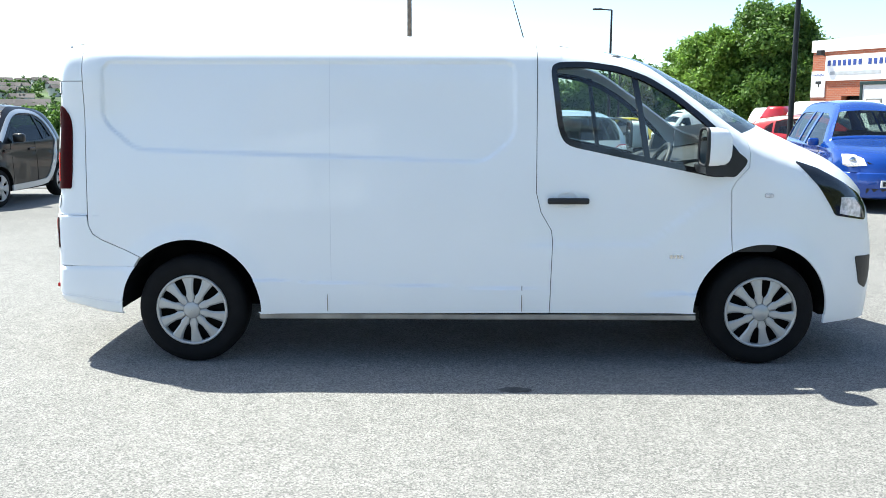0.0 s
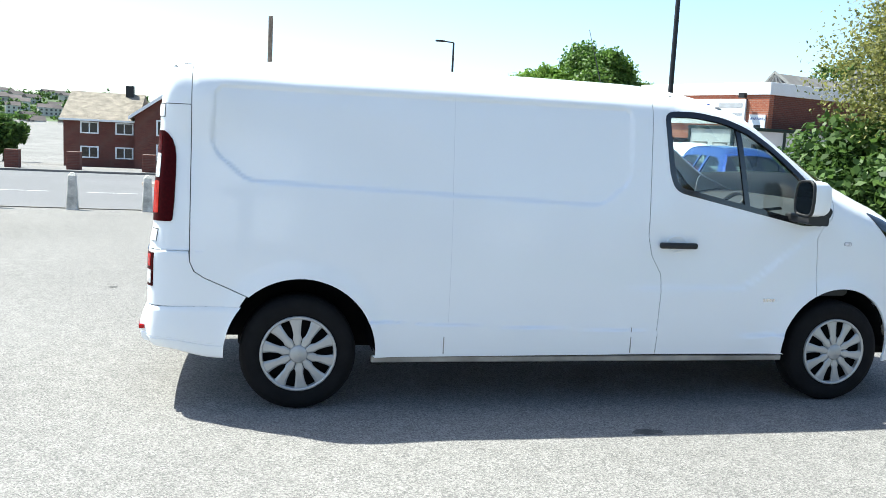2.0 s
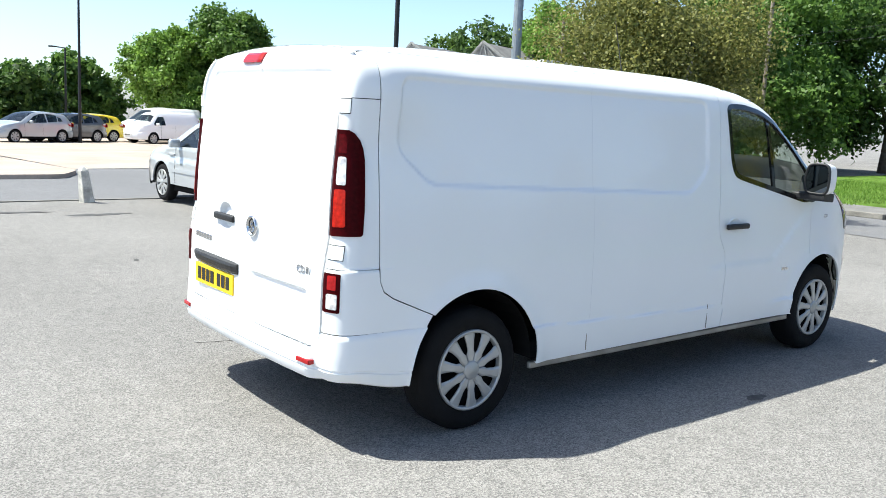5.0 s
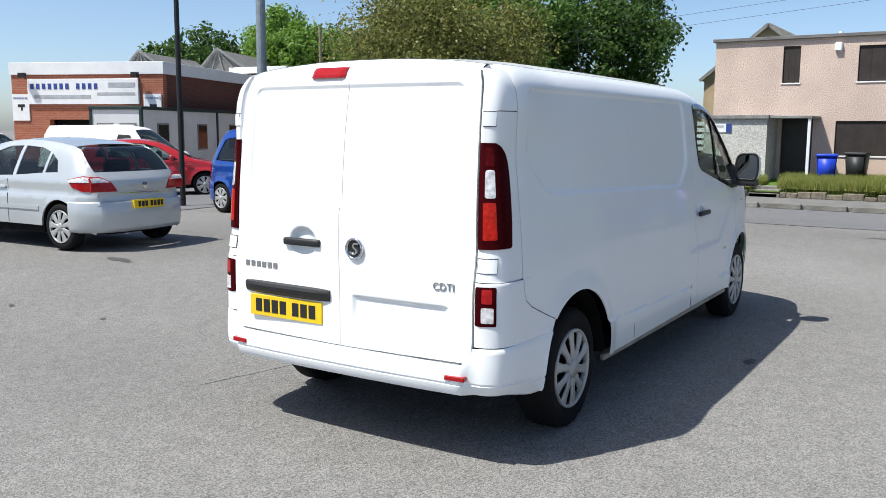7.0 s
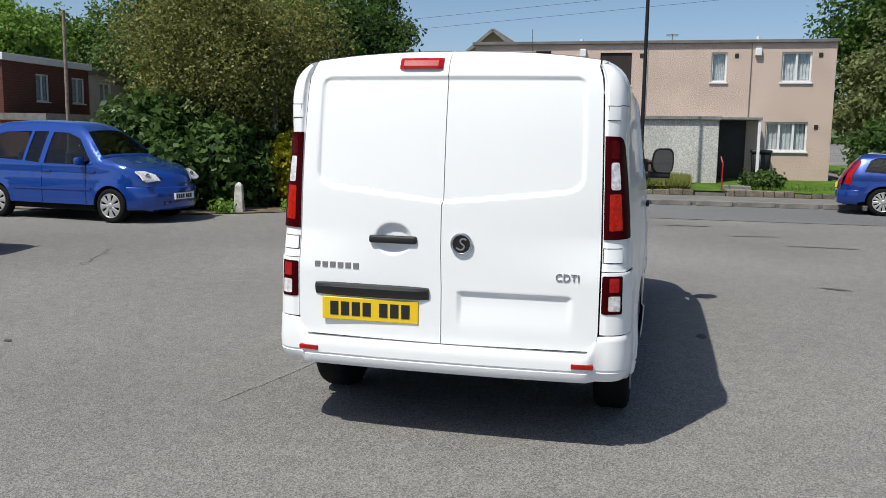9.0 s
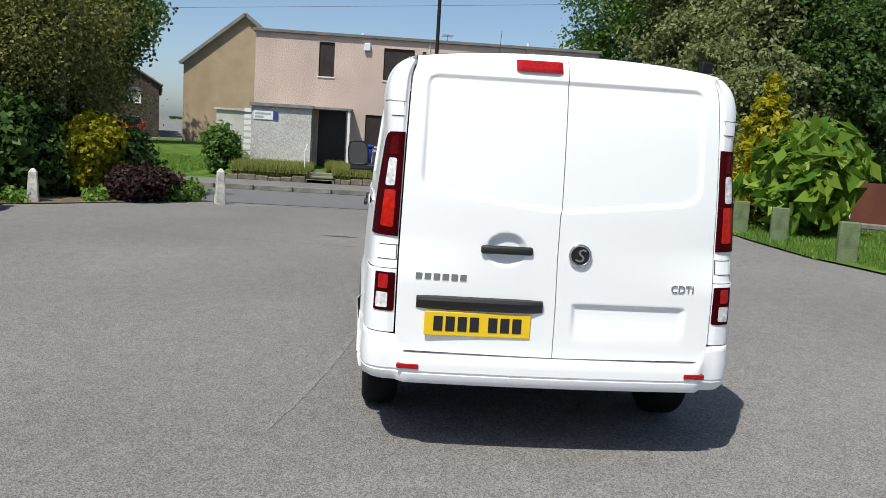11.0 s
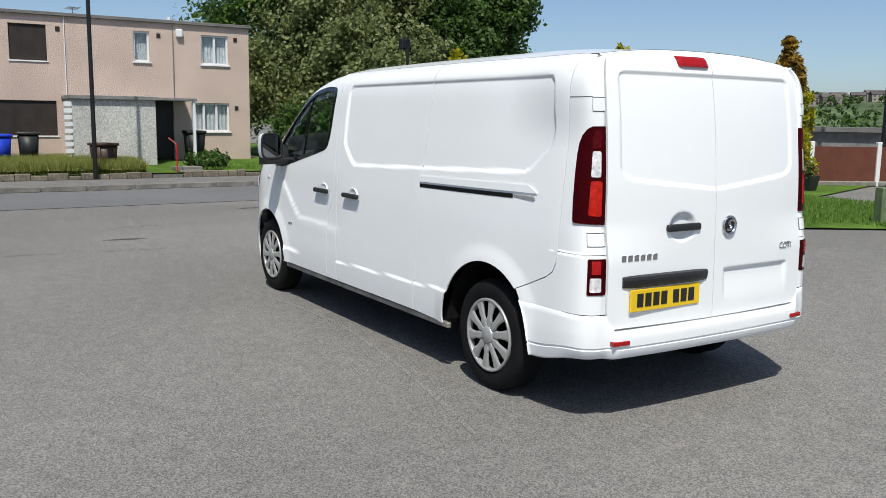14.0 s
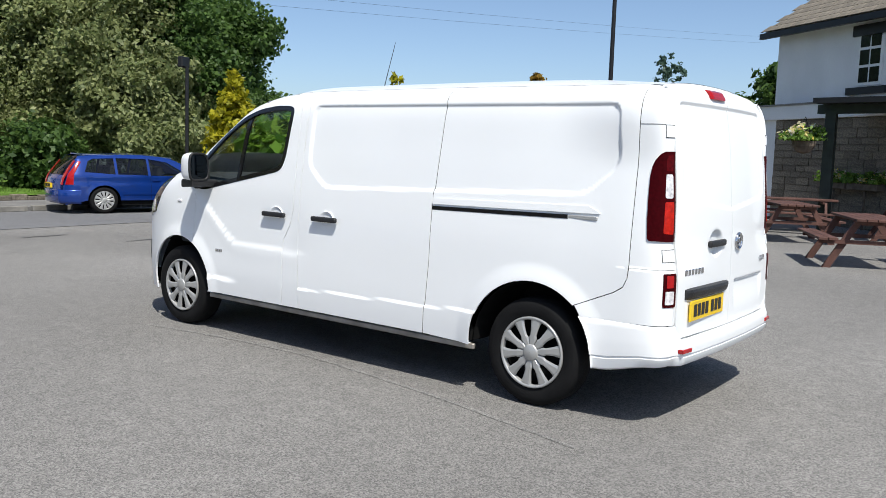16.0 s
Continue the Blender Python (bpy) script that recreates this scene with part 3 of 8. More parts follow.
    shell("corner_panel", [(0.001, 0.9205), (side(-0.615), 0.9205), (side(-0.609) - G, 0.86), (side(-0.586) - G, 0.807), (side(-0.53) - G, 0.7705), (side(-0.30), 0.6705), (side(-0.327), 0.63), (side(-0.337), 0.612), (0.001, 0.612)],
          ring, WHITE, van, step=0.016, lip=0.04)
    # window: gasket, glass, upright bar
    shell("window_frame", grown(WIN, 0.002), put, GLOSSBLACK, van, holes=[grown(WIN, -0.032)[::-1]], step=0.08, out=0.002, lip=0.02)
    shell("side_window", grown(WIN, -0.02), put, GLASS, van, step=0.1, out=-0.014, lip=0.0).visible_shadow = False
    shell("window_bar", [(2.665, 1.80), (2.70, 1.79), (2.79, 1.26), (2.755, 1.265)], put, GLOSSBLACK, van, step=0.1, out=-0.004, lip=0.015)
    # tail lamp wrapping the corner
    lamp = shell("tail_lamp", [(0.003, 1.578), (0.11, 1.576)] + [(0.15, 1.562), (0.188, 1.53), (0.208, 1.49), (0.217, 1.44), (0.220, 1.34), (0.218, 1.2), (0.210, 1.092), (0.20, 1.083), (0.003, 1.078)],
                 ring, REDLENS, van, step=0.014, out=0.008, lip=0.02, label="dark red tail lamp")
    shell("reverse_lens", rounded([(0.040, 1.452), (0.100, 1.452), (0.104, 1.32), (0.038, 1.32)], 0.014), ring, CLEARLENS, lamp, step=0.02, out=0.010, lip=0.006, label="clear reversing lens")
    shell("tail_lens", rounded([(0.038, 1.558), (0.085, 1.556), (0.100, 1.535), (0.101, 1.468), (0.040, 1.468)], 0.010), ring, DEEPRED, lamp, step=0.02, out=0.0095, lip=0.005, label="red upper tail lens")
    shell("brake_lens", rounded([(0.030, 1.300), (0.104, 1.300), (0.108, 1.125), (0.028, 1.120)], 0.012), ring, REDLIT, lamp, step=0.02, out=0.010, lip=0.006, label="bright red brake lens")
    # door hinges on the corner, each in a dark joint
    for z0 in (1.652, 0.966):
        b = [(0.004, z0), (0.004, z0 + 0.07), (0.112, z0 + 0.07), (0.112, z0)]
        hinge = shell("door_hinge", grown(b, -0.004), ring, WHITE, van, step=0.02, out=0.005, lip=0.005)
        shell("hinge_joint", grown(b, 0.002), ring, SEAM, hinge, step=0.02, out=0.0012, lip=0.002)
    shell("corner_joint", [(0.112, 1.7265), (LC - G, 1.7265), (LC - G, 1.7225), (0.112, 1.7225)], ring, BLACK, van, step=0.02, out=0.0008, lip=0.0)
    # rear fog and reverse lamp, on the lower corner beside the door
    fl = shell("fog_lamp", rounded([(0.004, 0.904), (0.108, 0.904), (0.108, 0.716), (0.004, 0.716)], 0.01), ring, REDLENS, van, step=0.02, out=0.004, lip=0.012, label="red and clear lower rear lamp")
    shell("fog_lens", rounded([(0.034, 0.894), (0.084, 0.894), (0.084, 0.825), (0.034, 0.825)], 0.006), ring, BRAKERED, fl, step=0.02, out=0.006, lip=0.004)
    shell("clear_lens", rounded([(0.032, 0.806), (0.092, 0.806), (0.092, 0.732), (0.032, 0.732)], 0.008), ring, CLEARLENS, fl, step=0.02, out=0.007, lip=0.004)
    # sill rail
    bm = bmesh.new()
    box(bm, (0.42, s * 0.915, 0.285), (3.1, s * 0.945, 0.322), 0.006)
    part("sill_rail", bm, SILLGREY, van, "grey sill rail")
    # faint welded joint in the unbroken side
    if s < 0:
        shell("panel_joint", [(0.868, v_edge(0.87) - 0.01), (0.868, 0.53), (0.871, 0.53), (0.871, v_edge(0.87) - 0.01)], put, JOINTGREY, van, step=0.03, out=0.0006, lip=0.0)
    # lower mouldings' joints
    for x in ((0.845, 2.03) if s < 0 else ()):
        bm = bmesh.new()
        y = s * (van_half(x, 0.43) + 0.001)
        box(bm, (x - 0.0025, y, 0.345), (x + 0.0025, y - s * 0.003, 0.505))
        part("trim_joint", bm, SILLGREY, van)
    # handles
    for hx in ((2.30,) if s < 0 else (2.30, 1.755)):
        y = s * van_half(hx, 1.02)
        bm = bmesh.new()
        box(bm, (hx - 0.125, y + s * 0.012, 1.003), (hx + 0.125, y + s * 0.042, 1.04), 0.012, seg=3)
        h = part("door_handle", bm, BLACK, van, "black pull handle", smooth=True)
        bm = bmesh.new()
        lathe(bm, [(0.0, 0.0), (0.05, 0.004), (0.064, 0.010), (0.07, 0.011), (0.066, 0.0)], 24, at=(0, 0, 0))
        for v in bm.verts:
            v.co = Vector((hx - 0.005 + v.co.x, y + s * (v.co.y - 0.004), 1.028 + v.co.z * 0.75))
        bmesh.ops.recalc_face_normals(bm, faces=bm.faces[:])
        link("handle_cup", bm, WHITE, h, smooth=True)
    # indicator, side badge
    bm = bmesh.new()
    y = s * van_half(3.50, 1.055)
    box(bm, (3.475, y - s * 0.004, 1.043), (3.53, y + s * 0.008, 1.068), 0.008, seg=2)
    part("side_indicator", bm, CLEARLENS, van, "clear side indicator lens")
    bm = bmesh.new()
    y = s * van_half(2.96, 0.685)
    bars(bm, 2.92, 3.0, 0.675, 0.02, y if s > 0 else y - 0.003, 4, Matrix(), depth=0.003)
    part("side_badge", bm, CHROME, van, "small chrome side badge")
    # door mirror
    mir = new("door_mirror")
    mir.parent = van
    face = rounded([(0.99, 1.235), (1.185, 1.225), (1.20, 1.36), (1.185, 1.475), (1.01, 1.47), (0.985, 1.36)], 0.055, 4)
    mid_y, mid_z = 1.09, 1.352
    face = [(mid_y + (y - mid_y) * 0.92 - 0.01, mid_z + (z - mid_z) * 0.92) for y, z in face]
    def hood(steps):
        rows, bm = [], bmesh.new()
        for x, k in steps:
            rows.append([bm.verts.new((x, s * (mid_y + (y - mid_y) * k), mid_z + (z - mid_z) * k)) for y, z in face])
        for a, b in zip(rows, rows[1:]):
            for i in range(len(face)):
                bm.faces.new((a[i - 1], a[i], b[i], b[i - 1]))
        bm.faces.new(rows[-1])
        bmesh.ops.recalc_face_normals(bm, faces=bm.faces[:])
        return bm
    part("cover", hood([(3.068, 1.0), (3.12, 0.99), (3.165, 0.92), (3.19, 0.78), (3.205, 0.55), (3.21, 0.2)]), WHITE, mir, smooth=True)
    part("surround", hood([(3.064, 0.86), (3.052, 0.88), (3.048, 0.94), (3.052, 1.0), (3.058, 1.012), (3.068, 1.008), (3.08, 0.9)]), BLACK, mir, smooth=True)
    bm = bmesh.new()
    prism(bm, rounded([(0.01, 0.0), (0.15, -0.01), (0.15, 0.055), (0.01, 0.055)], 0.02), s * 0.90, s * 1.15)
    bmesh.ops.translate(bm, verts=bm.verts[:], vec=(3.045, 0, 1.195))
    prism(bm, rounded([(3.17, 1.175), (3.225, 1.37), (3.36, 1.27), (3.35, 1.235), (3.29, 1.165)], 0.02), s * 0.872, s * 0.955)
    part("mirror_foot", bm, BLACK, mir)
    glass = [(mid_y + (y - mid_y) * 0.86, mid_z + (z - mid_z) * 0.86) for y, z in face]
    bm = bmesh.new()
    prism(bm, [(s * y, z) for y, z in glass], 3.056, 3.062, axis="x")
    part("mirror_glass", bm, MIRROR, mir)
    # headlamp
    hl = rounded([(3.67, 1.262), (3.82, 1.215), (3.99, 1.13), (4.13, 1.05), (4.17, 0.97), (4.165, 0.89), (3.93, 0.93), (3.905, 0.975), (3.82, 1.10)], 0.02, 3)
    hl = [(x, min(z, v_edge(x) - 0.012)) for x, z in hl]
    h = shell("headlamp", hl, put, GLOSSBLACK, van, step=0.03, out=0.005, lip=0.02, label="smoked headlamp with chrome reflector")
    shell("reflector", [(3.97, 1.04), (4.07, 1.035), (4.12, 0.97), (4.12, 0.91), (3.96, 0.94)], put, CLEARLENS, h, step=0.03, out=0.009, lip=0.004)
    shell("bumper_vent", rounded([(4.10, 0.67), (4.26, 0.66), (4.265, 0.53), (4.22, 0.45), (4.15, 0.49)], 0.02), put, BLACK, van, step=0.04, out=0.005, lip=0.02)
    # wheels and their wells
    for wx in (0.0, 3.498):
        wheel(van, (wx, s * 0.83, 0.335), s, turn=17 * s + wx * 9, rim_r=0.22, wide=0.55)
        bm = bmesh.new()
        prof = arc(wx, 0.345, 0.432, 0, 180, 16)
        for (x1, z1), (x2, z2) in zip(prof, prof[1:]):
            rim_y = 0.93 if wx < 1 else 0.93 - 0.09 * smooth01((x1 - 3.6) / 0.3)
            a = [bm.verts.new(p) for p in ((x1, s * rim_y, z1), (x2, s * rim_y, z2), (x2, s * 0.50, z2), (x1, s * 0.50, z1))]
            bm.faces.new(a)
        bm.faces.new([bm.verts.new((x, s * 0.50, z)) for x, z in prof])
        part("wheel_well", bm, DARK, van)
# sliding door rail on the left side
bm = bmesh.new()
rows = []
for i in range(26):
    x = 0.79 - i * 0.04
    y, z = van_half(x, 1.17), 1.158 + i * 0.04 * 0.012
    rows.append([bm.verts.new((x, y + o, z + h)) for o, h in ((-0.012, 0), (0.0025, 0), (0.0025, 0.024), (-0.012, 0.024))])
for a, b in zip(rows, rows[1:]):
    for i in range(3):
        bm.faces.new((a[i], b[i], b[i + 1], a[i + 1]))
bmesh.ops.recalc_face_normals(bm, faces=bm.faces[:])
part("door_track", bm, DARK, van, "black sliding door track")
bm = bmesh.new()
y = van_half(-0.3, 1.18)
box(bm, (-0.40, y - 0.01, 1.172), (-0.21, y + 0.005, 1.194), 0.004)
part("track_end", bm, SILVER, van)
shell("track_cover", rounded([(0.79, 1.195), (0.79, 1.232), (-0.34, 1.25), (-0.40, 1.225), (-0.42, 1.21)], 0.01), van_side(1), WHITE, van, step=0.05, out=0.007, lip=0.006)

# rear doors
mid = [(0.004, 1.965), (0.004, 1.25), (0.012, 1.22), (0.012, 1.0), (0.006, 0.8), (0.004, 0.52)]
left = [(0.728, 1.93)] + [(DOOR_EDGE(z) - 0.004, z) for z in (1.86, 1.8, 1.7, 1.55, 1.4, 1.25, 1.1, 0.98)] + [(0.779, 0.93), (0.779, 0.62), (0.77, 0.545), (0.75, 0.527), (0.0 + G, 0.52)]
back = [(y + G, z) for y, z in mid[::-1]]
shell("rear_door", [(0.004 + G, 1.982), (0.35, 1.976), (0.62, 1.955)] + left[:-1] + back[:1] + back[1:-1], van_back, WHITE, van, step=0.011, lip=0.045, label="white rear door with a black handle")
right = [(-y, z) for y, z in left]
shell("rear_door", [(0.004 - G, 1.982), (-0.35, 1.976), (-0.62, 1.955)] + right[:-1] + [(y - G, z) for y, z in mid[::-1]][:-1], van_back, WHITE, van, step=0.011, lip=0.045, label="plain white rear door")
# bumper swept round the back, from one wheel arch to the other
half_way = [(-0.872 + 0.030 * (y / 0.783) ** 2.2, y) for y in (0.0, 0.2, 0.4, 0.55, 0.65, 0.70, 0.73, 0.755, 0.775)]
half_way += [wrap(1)(LC * 2.06 * (i + 0.5) / 30, 0.608, 0)[:2] for i in range(1, 30)]
way = [(x, -y) for x, y in half_way[::-1]] + half_way[1:]
prof_mid = [(-0.03, 0.514), (0.02, 0.513), (0.034, 0.510), (0.042, 0.502), (0.046, 0.488), (0.047, 0.465), (0.047, 0.436), (0.040, 0.432), (0.040, 0.425), (0.045, 0.421), (0.040, 0.392), (0.026, 0.372), (0.0, 0.364), (-0.08, 0.364)]
prof_end = [(-0.006, 0.607), (0.001, 0.605), (0.003, 0.575), (0.005, 0.545), (0.007, 0.515), (0.008, 0.485), (0.006, 0.436), (0.0, 0.432), (0.0, 0.425), (0.004, 0.421), (-0.006, 0.392), (-0.024, 0.372), (-0.05, 0.364), (-0.12, 0.364)]
bm = bmesh.new()
rows = []
for i, (x, y) in enumerate(way):
    a, b = Vector(way[max(i - 1, 0)]), Vector(way[min(i + 1, len(way) - 1)])
    t = (b - a).normalized()
    n = Vector((-t.y, t.x))
    if n.dot(Vector((x + 0.3, y))) < 0:
        n = -n
    k = smooth01((-0.62 - x) / 0.2)
    drop = 0.045 * smooth01((x + 0.75) / 0.3)
    row = []
    w = smooth01((abs(y) - 0.725) / 0.06) if x < -0.7 else 1.0
    for (o1, z1), (o2, z2) in zip(prof_mid, prof_end):
        o, z = o1 + (o2 - o1) * w, z1 + (z2 - z1) * w
        q = o if o > 0 else o * (0.3 + 0.7 * k)
        zz = z - drop * (0.605 - z) / 0.22
        if z > 0.45 and k < 1:
            zz += (1 - k) * 0.004
        xx = x + n.x * q
        if xx > -0.5:
            xx = min(xx, 0.003 - math.sqrt(max(0.0, 0.424 ** 2 - (zz - ARCH_R[1]) ** 2)))
        row.append(bm.verts.new((xx, y + n.y * q, zz)))
    rows.append(row)
for a, b in zip(rows, rows[1:]):
    for i in range(len(prof_mid) - 1):
        bm.faces.new((a[i], b[i], b[i + 1], a[i + 1]))
bm.normal_update()
if sum(f.normal.x for f in bm.faces if f.calc_center_median().x < -0.85) > 0:
    bmesh.ops.reverse_faces(bm, faces=bm.faces[:])
for a, b in zip(rows, rows[1:]):
    for k in (6, 7, 8, 9, 11):
        bm.edges.get((a[k], b[k])).smooth = False
bumper = part("rear_bumper", bm, WHITE, van, "white rear bumper with red reflectors", smooth=True)
for s in (-1, 1):
    bm = bmesh.new()
    box(bm, (-0.902, s * 0.655, 0.446), (-0.86, s * 0.762, 0.470), 0.003, m=Matrix.Translation((-0.85, s * 0.71, 0)) @ pose(0, 0, 0, 0, 0, s * -5) @ Matrix.Translation((0.85, s * -0.71, 0)))
    link("reflector", bm, BRAKERED, bumper, "red reflector")
# roof, windscreen, bonnet, nose
roof_prof = [(x, v_edge(x) + 0.002) for x in np.linspace(-0.665, 2.52, 47)]
def v_crown(x, z):
    return 0.045 + 0.038 * smooth01((x + 0.7) / 0.8)
def roof_half(x, z):
    return van_half(max(x, -0.611), z) - 0.03 * smooth01((-0.63 - x) / 0.16)


skin("roof_panel", roof_prof, roof_half, WHITE, van, v_crown, lambda x, z: 0.0, 24)
# the roof's back edge, turned down behind the tops of the rear doors
door_top = table([0.0, 0.35, 0.62, 0.70, 0.728], [1.982, 1.976, 1.955, 1.938, 1.93])
bm = bmesh.new()
rows = []
edge_z = v_edge(-0.665) + 0.002
edge_h = roof_half(-0.665, edge_z)
for j in range(25):
    t = -1 + j / 12
    y = t * 0.735
    low = Vector(van_back(y, door_top(abs(y)), 0)) + Vector((0.006, 0, -0.012))
    k = 1 - abs(t) ** 2.4
    high = Vector((-0.66, t * edge_h, edge_z + v_crown(-0.665, 0) * k - 0.001))
    rows.append([bm.verts.new(low), bm.verts.new(low.lerp(high, 0.35) + Vector((0, 0, 0.004))), bm.verts.new(high)])
for a, b in zip(rows, rows[1:]):
    for i in range(2):
        bm.faces.new((a[i], b[i], b[i + 1], a[i + 1]))
bm.normal_update()
if sum(f.normal.z for f in bm.faces) < 0:
    bmesh.ops.reverse_faces(bm, faces=bm.faces[:])
part("roof_header", bm, WHITE, van, smooth=True)
screen_prof = [(x, v_edge(x)) for x in np.linspace(2.52, 3.36, 14)]
def v_bow(x, z):
    return 0.30 * smooth01((x - 2.3) / 1.2)
skin("windscreen", screen_prof, lambda x, z: van_half(x, z) - 0.02, GLASS, van, lambda x, z: 0.04, v_bow, 14).visible_shadow = False
bonnet_prof = [(x, v_edge(x)) for x in np.linspace(3.36, 4.18, 16)]
skin("bonnet", bonnet_prof, van_half, WHITE, van, lambda x, z: 0.05, lambda x, z: 0.27 - 0.13 * smooth01((x - 3.4) / 0.8), 16)
nose_prof = [(4.18, v_edge(4.18)), (4.215, 0.93), (4.235, 0.86), (4.26, 0.75), (4.28, 0.65), (4.29, 0.5), (4.28, 0.33), (4.24, 0.26), (4.1, 0.25)]
skin("front_bumper", nose_prof, van_half, WHITE, van, lambda x, z: 0.03 if z > 1.0 else 0.0, lambda x, z: 0.12, 16)
bm = bmesh.new()
box(bm, (4.30, -0.27, 0.80), (4.345, 0.27, 0.90), 0.01)
part("grille", bm, GLOSSBLACK, van, "black front grille")
bm = bmesh.new()
box(bm, (4.33, -0.27, 0.36), (4.395, 0.27, 0.5), 0.01)
part("lower_grille", bm, BLACK, van)
bm = bmesh.new()
box(bm, (4.400, -0.26, 0.52), (4.412, 0.26, 0.63), 0.002)
part("front_plate", bm, WHITEPLATE, van)
# underside, load floor, bulkhead
bm = bmesh.new()
box(bm, (-0.35, -0.49, 0.27), (4.1, 0.49, 0.46), 0.02)
box(bm, (0.45, -0.92, 0.33), (3.05, 0.92, 0.44), 0.01)
box(bm, (-0.80, -0.78, 0.43), (-0.43, 0.78, 0.50), 0.01)
box(bm, (3.92, -0.75, 0.28), (4.15, 0.75, 0.40), 0.01)
part("underbody", bm, DARK, van)
bm = bmesh.new()
prism(bm, [(-0.88, 0.44), (0.88, 0.44), (0.86, 1.2), (0.78, 1.80), (0.66, 1.90), (-0.66, 1.90), (-0.78, 1.80), (-0.86, 1.2)], 2.10, 2.12, axis="x")
part("bulkhead", bm, CLOTH, van)
bm = bmesh.new()
cyl(bm, (0.02, -0.75, 0.33), (0.02, 0.75, 0.33), 0.05)
part("axle", bm, DARK, van)
# cab
bm = bmesh.new()
prism(bm, rounded([(2.9, 0.9), (3.05, 1.1), (3.0, 1.19), (3.1, 1.23), (3.35, 1.26), (3.6, 1.30), (3.6, 0.7), (3.0, 0.7)], 0.04), -0.86, 0.86)
part("dashboard", bm, TRIMGREY, van, "grey dashboard")
bm = bmesh.new()
prism(bm, [(3.02, 1.24), (3.2, 1.26), (3.25, 1.22), (3.02, 1.18)], -0.62, -0.22)
part("instrument_hood", bm, TRIMGREY, van)
bm = bmesh.new()
tor = []
mrot = pose(2.93, -0.42, 1.17, 0, -62, 0)
for i in range(32):
    a = 2 * math.pi * i / 32
    ring = []
    for j in range(8):
        b = 2 * math.pi * j / 8
        r = 0.185 + 0.017 * math.cos(b)
        ring.append(bm.verts.new(mrot @ Vector((r * math.cos(a), r * math.sin(a), 0.017 * math.sin(b)))))
    tor.append(ring)
for i in range(32):
    for j in range(8):
        bm.faces.new((tor[i][j], tor[(i + 1) % 32][j], tor[(i + 1) % 32][(j + 1) % 8], tor[i][(j + 1) % 8]))
for a in (90, 210, 330):
    cyl(bm, mrot @ Vector((0, 0, -0.03)), mrot @ Vector((0.18 * math.cos(radians(a)), 0.18 * math.sin(radians(a)), 0)), 0.022, 0.014)
cyl(bm, mrot @ Vector((0, 0, -0.02)), mrot @ Vector((0, 0, 0.02)), 0.07)
cyl(bm, mrot @ Vector((0, 0, -0.02)), (3.2, -0.42, 1.05), 0.03)
part("steering_wheel", bm, BLACK, van, "black steering wheel", smooth=True)
for y0, w in ((-0.42, 0.5), (0.30, 0.86)):
    seat = new("cab_seat")
    seat.parent = van
    bm = bmesh.new()
    box(bm, (2.32, y0 - w / 2, 0.62), (2.85, y0 + w / 2, 0.80), 0.05, seg=3)
    part("cushion", bm, CLOTH, seat, smooth=True)
    bm = bmesh.new()
    box(bm, (-0.07, -w / 2 + 0.02, 0), (0.07, w / 2 - 0.02, 0.56), 0.05, m=pose(2.33, y0, 0.74, 0, -12, 0), seg=3)
    part("backrest", bm, CLOTH, seat, smooth=True)
    for k in ((0,) if w < 0.6 else (-0.22, 0.22)):
        bm = bmesh.new()
        box(bm, (-0.045, -0.12, 0.0), (0.045, 0.12, 0.17), 0.04, m=pose(2.20, y0 + k, 1.33, 0, -8, 0), seg=3)
        part("headrest", bm, CLOTH, seat, smooth=True)
bm = bmesh.new()
box(bm, (2.12, -0.78, 1.86), (2.62, 0.78, 1.89), 0.02)
part("headlining", bm, ROOFLINING, van)
# aerial
bm = bmesh.new()
cyl(bm, (2.13, -0.02, 1.985), (2.06, -0.02, 2.03), 0.022, 0.012)
part("aerial", bm, BLACK, van)
bm = bmesh.new()
cyl(bm, (2.10, -0.02, 2.01), (1.98, -0.02, 2.40), 0.004, 0.002, 6)
part("aerial_rod", bm, BLACK, van)

# fittings on the back
def back_x(y, z):
    return van_back(y, z, 0)[0]

bm = bmesh.new()
rows = []
for j in range(11):
    y = 0.035 + j * 0.0225
    k = 0.010 if j in (0, 10) else 0.022
    rows.append([bm.verts.new((back_x(y, z) - o, y, z)) for o, z in ((-0.02, 1.899), (k * 0.8, 1.901), (k, 1.915), (k, 1.943), (k * 0.8, 1.955), (-0.02, 1.957))])
for a, b in zip(rows, rows[1:]):
    for i in range(5):
        bm.faces.new((a[i], b[i], b[i + 1], a[i + 1]))
bm.faces.new(rows[0])
bm.faces.new(rows[-1])
bmesh.ops.recalc_face_normals(bm, faces=bm.faces[:])
part("high_brake_lamp", bm, BRAKERED, van, "red high-level brake lamp")
bm = bmesh.new()
box(bm, (back_x(0.262, 1.04) - 0.048, 0.135, 1.022), (back_x(0.262, 1.04) - 0.018, 0.388, 1.062), 0.012, seg=3)
part("rear_handle", bm, BLACK, van, "black rear door handle", smooth=True)
bm = bmesh.new()
x = back_x(-0.096, 1.035) - 0.002
lathe(bm, [(0.056, 0.0), (0.056, -0.012), (0.050, -0.016), (0.044, -0.012), (0.044, -0.004), (0.0, -0.004)], 32, axis="x", at=(x, -0.096, 1.035))
badge = part("round_badge", bm, CHROME, van, "round chrome badge", smooth=True)
bm = bmesh.new()
lathe(bm, [(0.043, -0.005), (0.0, -0.005)], 24, axis="x", at=(x, -0.096, 1.035))
link("badge_field", bm, GLOSSBLACK, badge)
bm = bmesh.new()
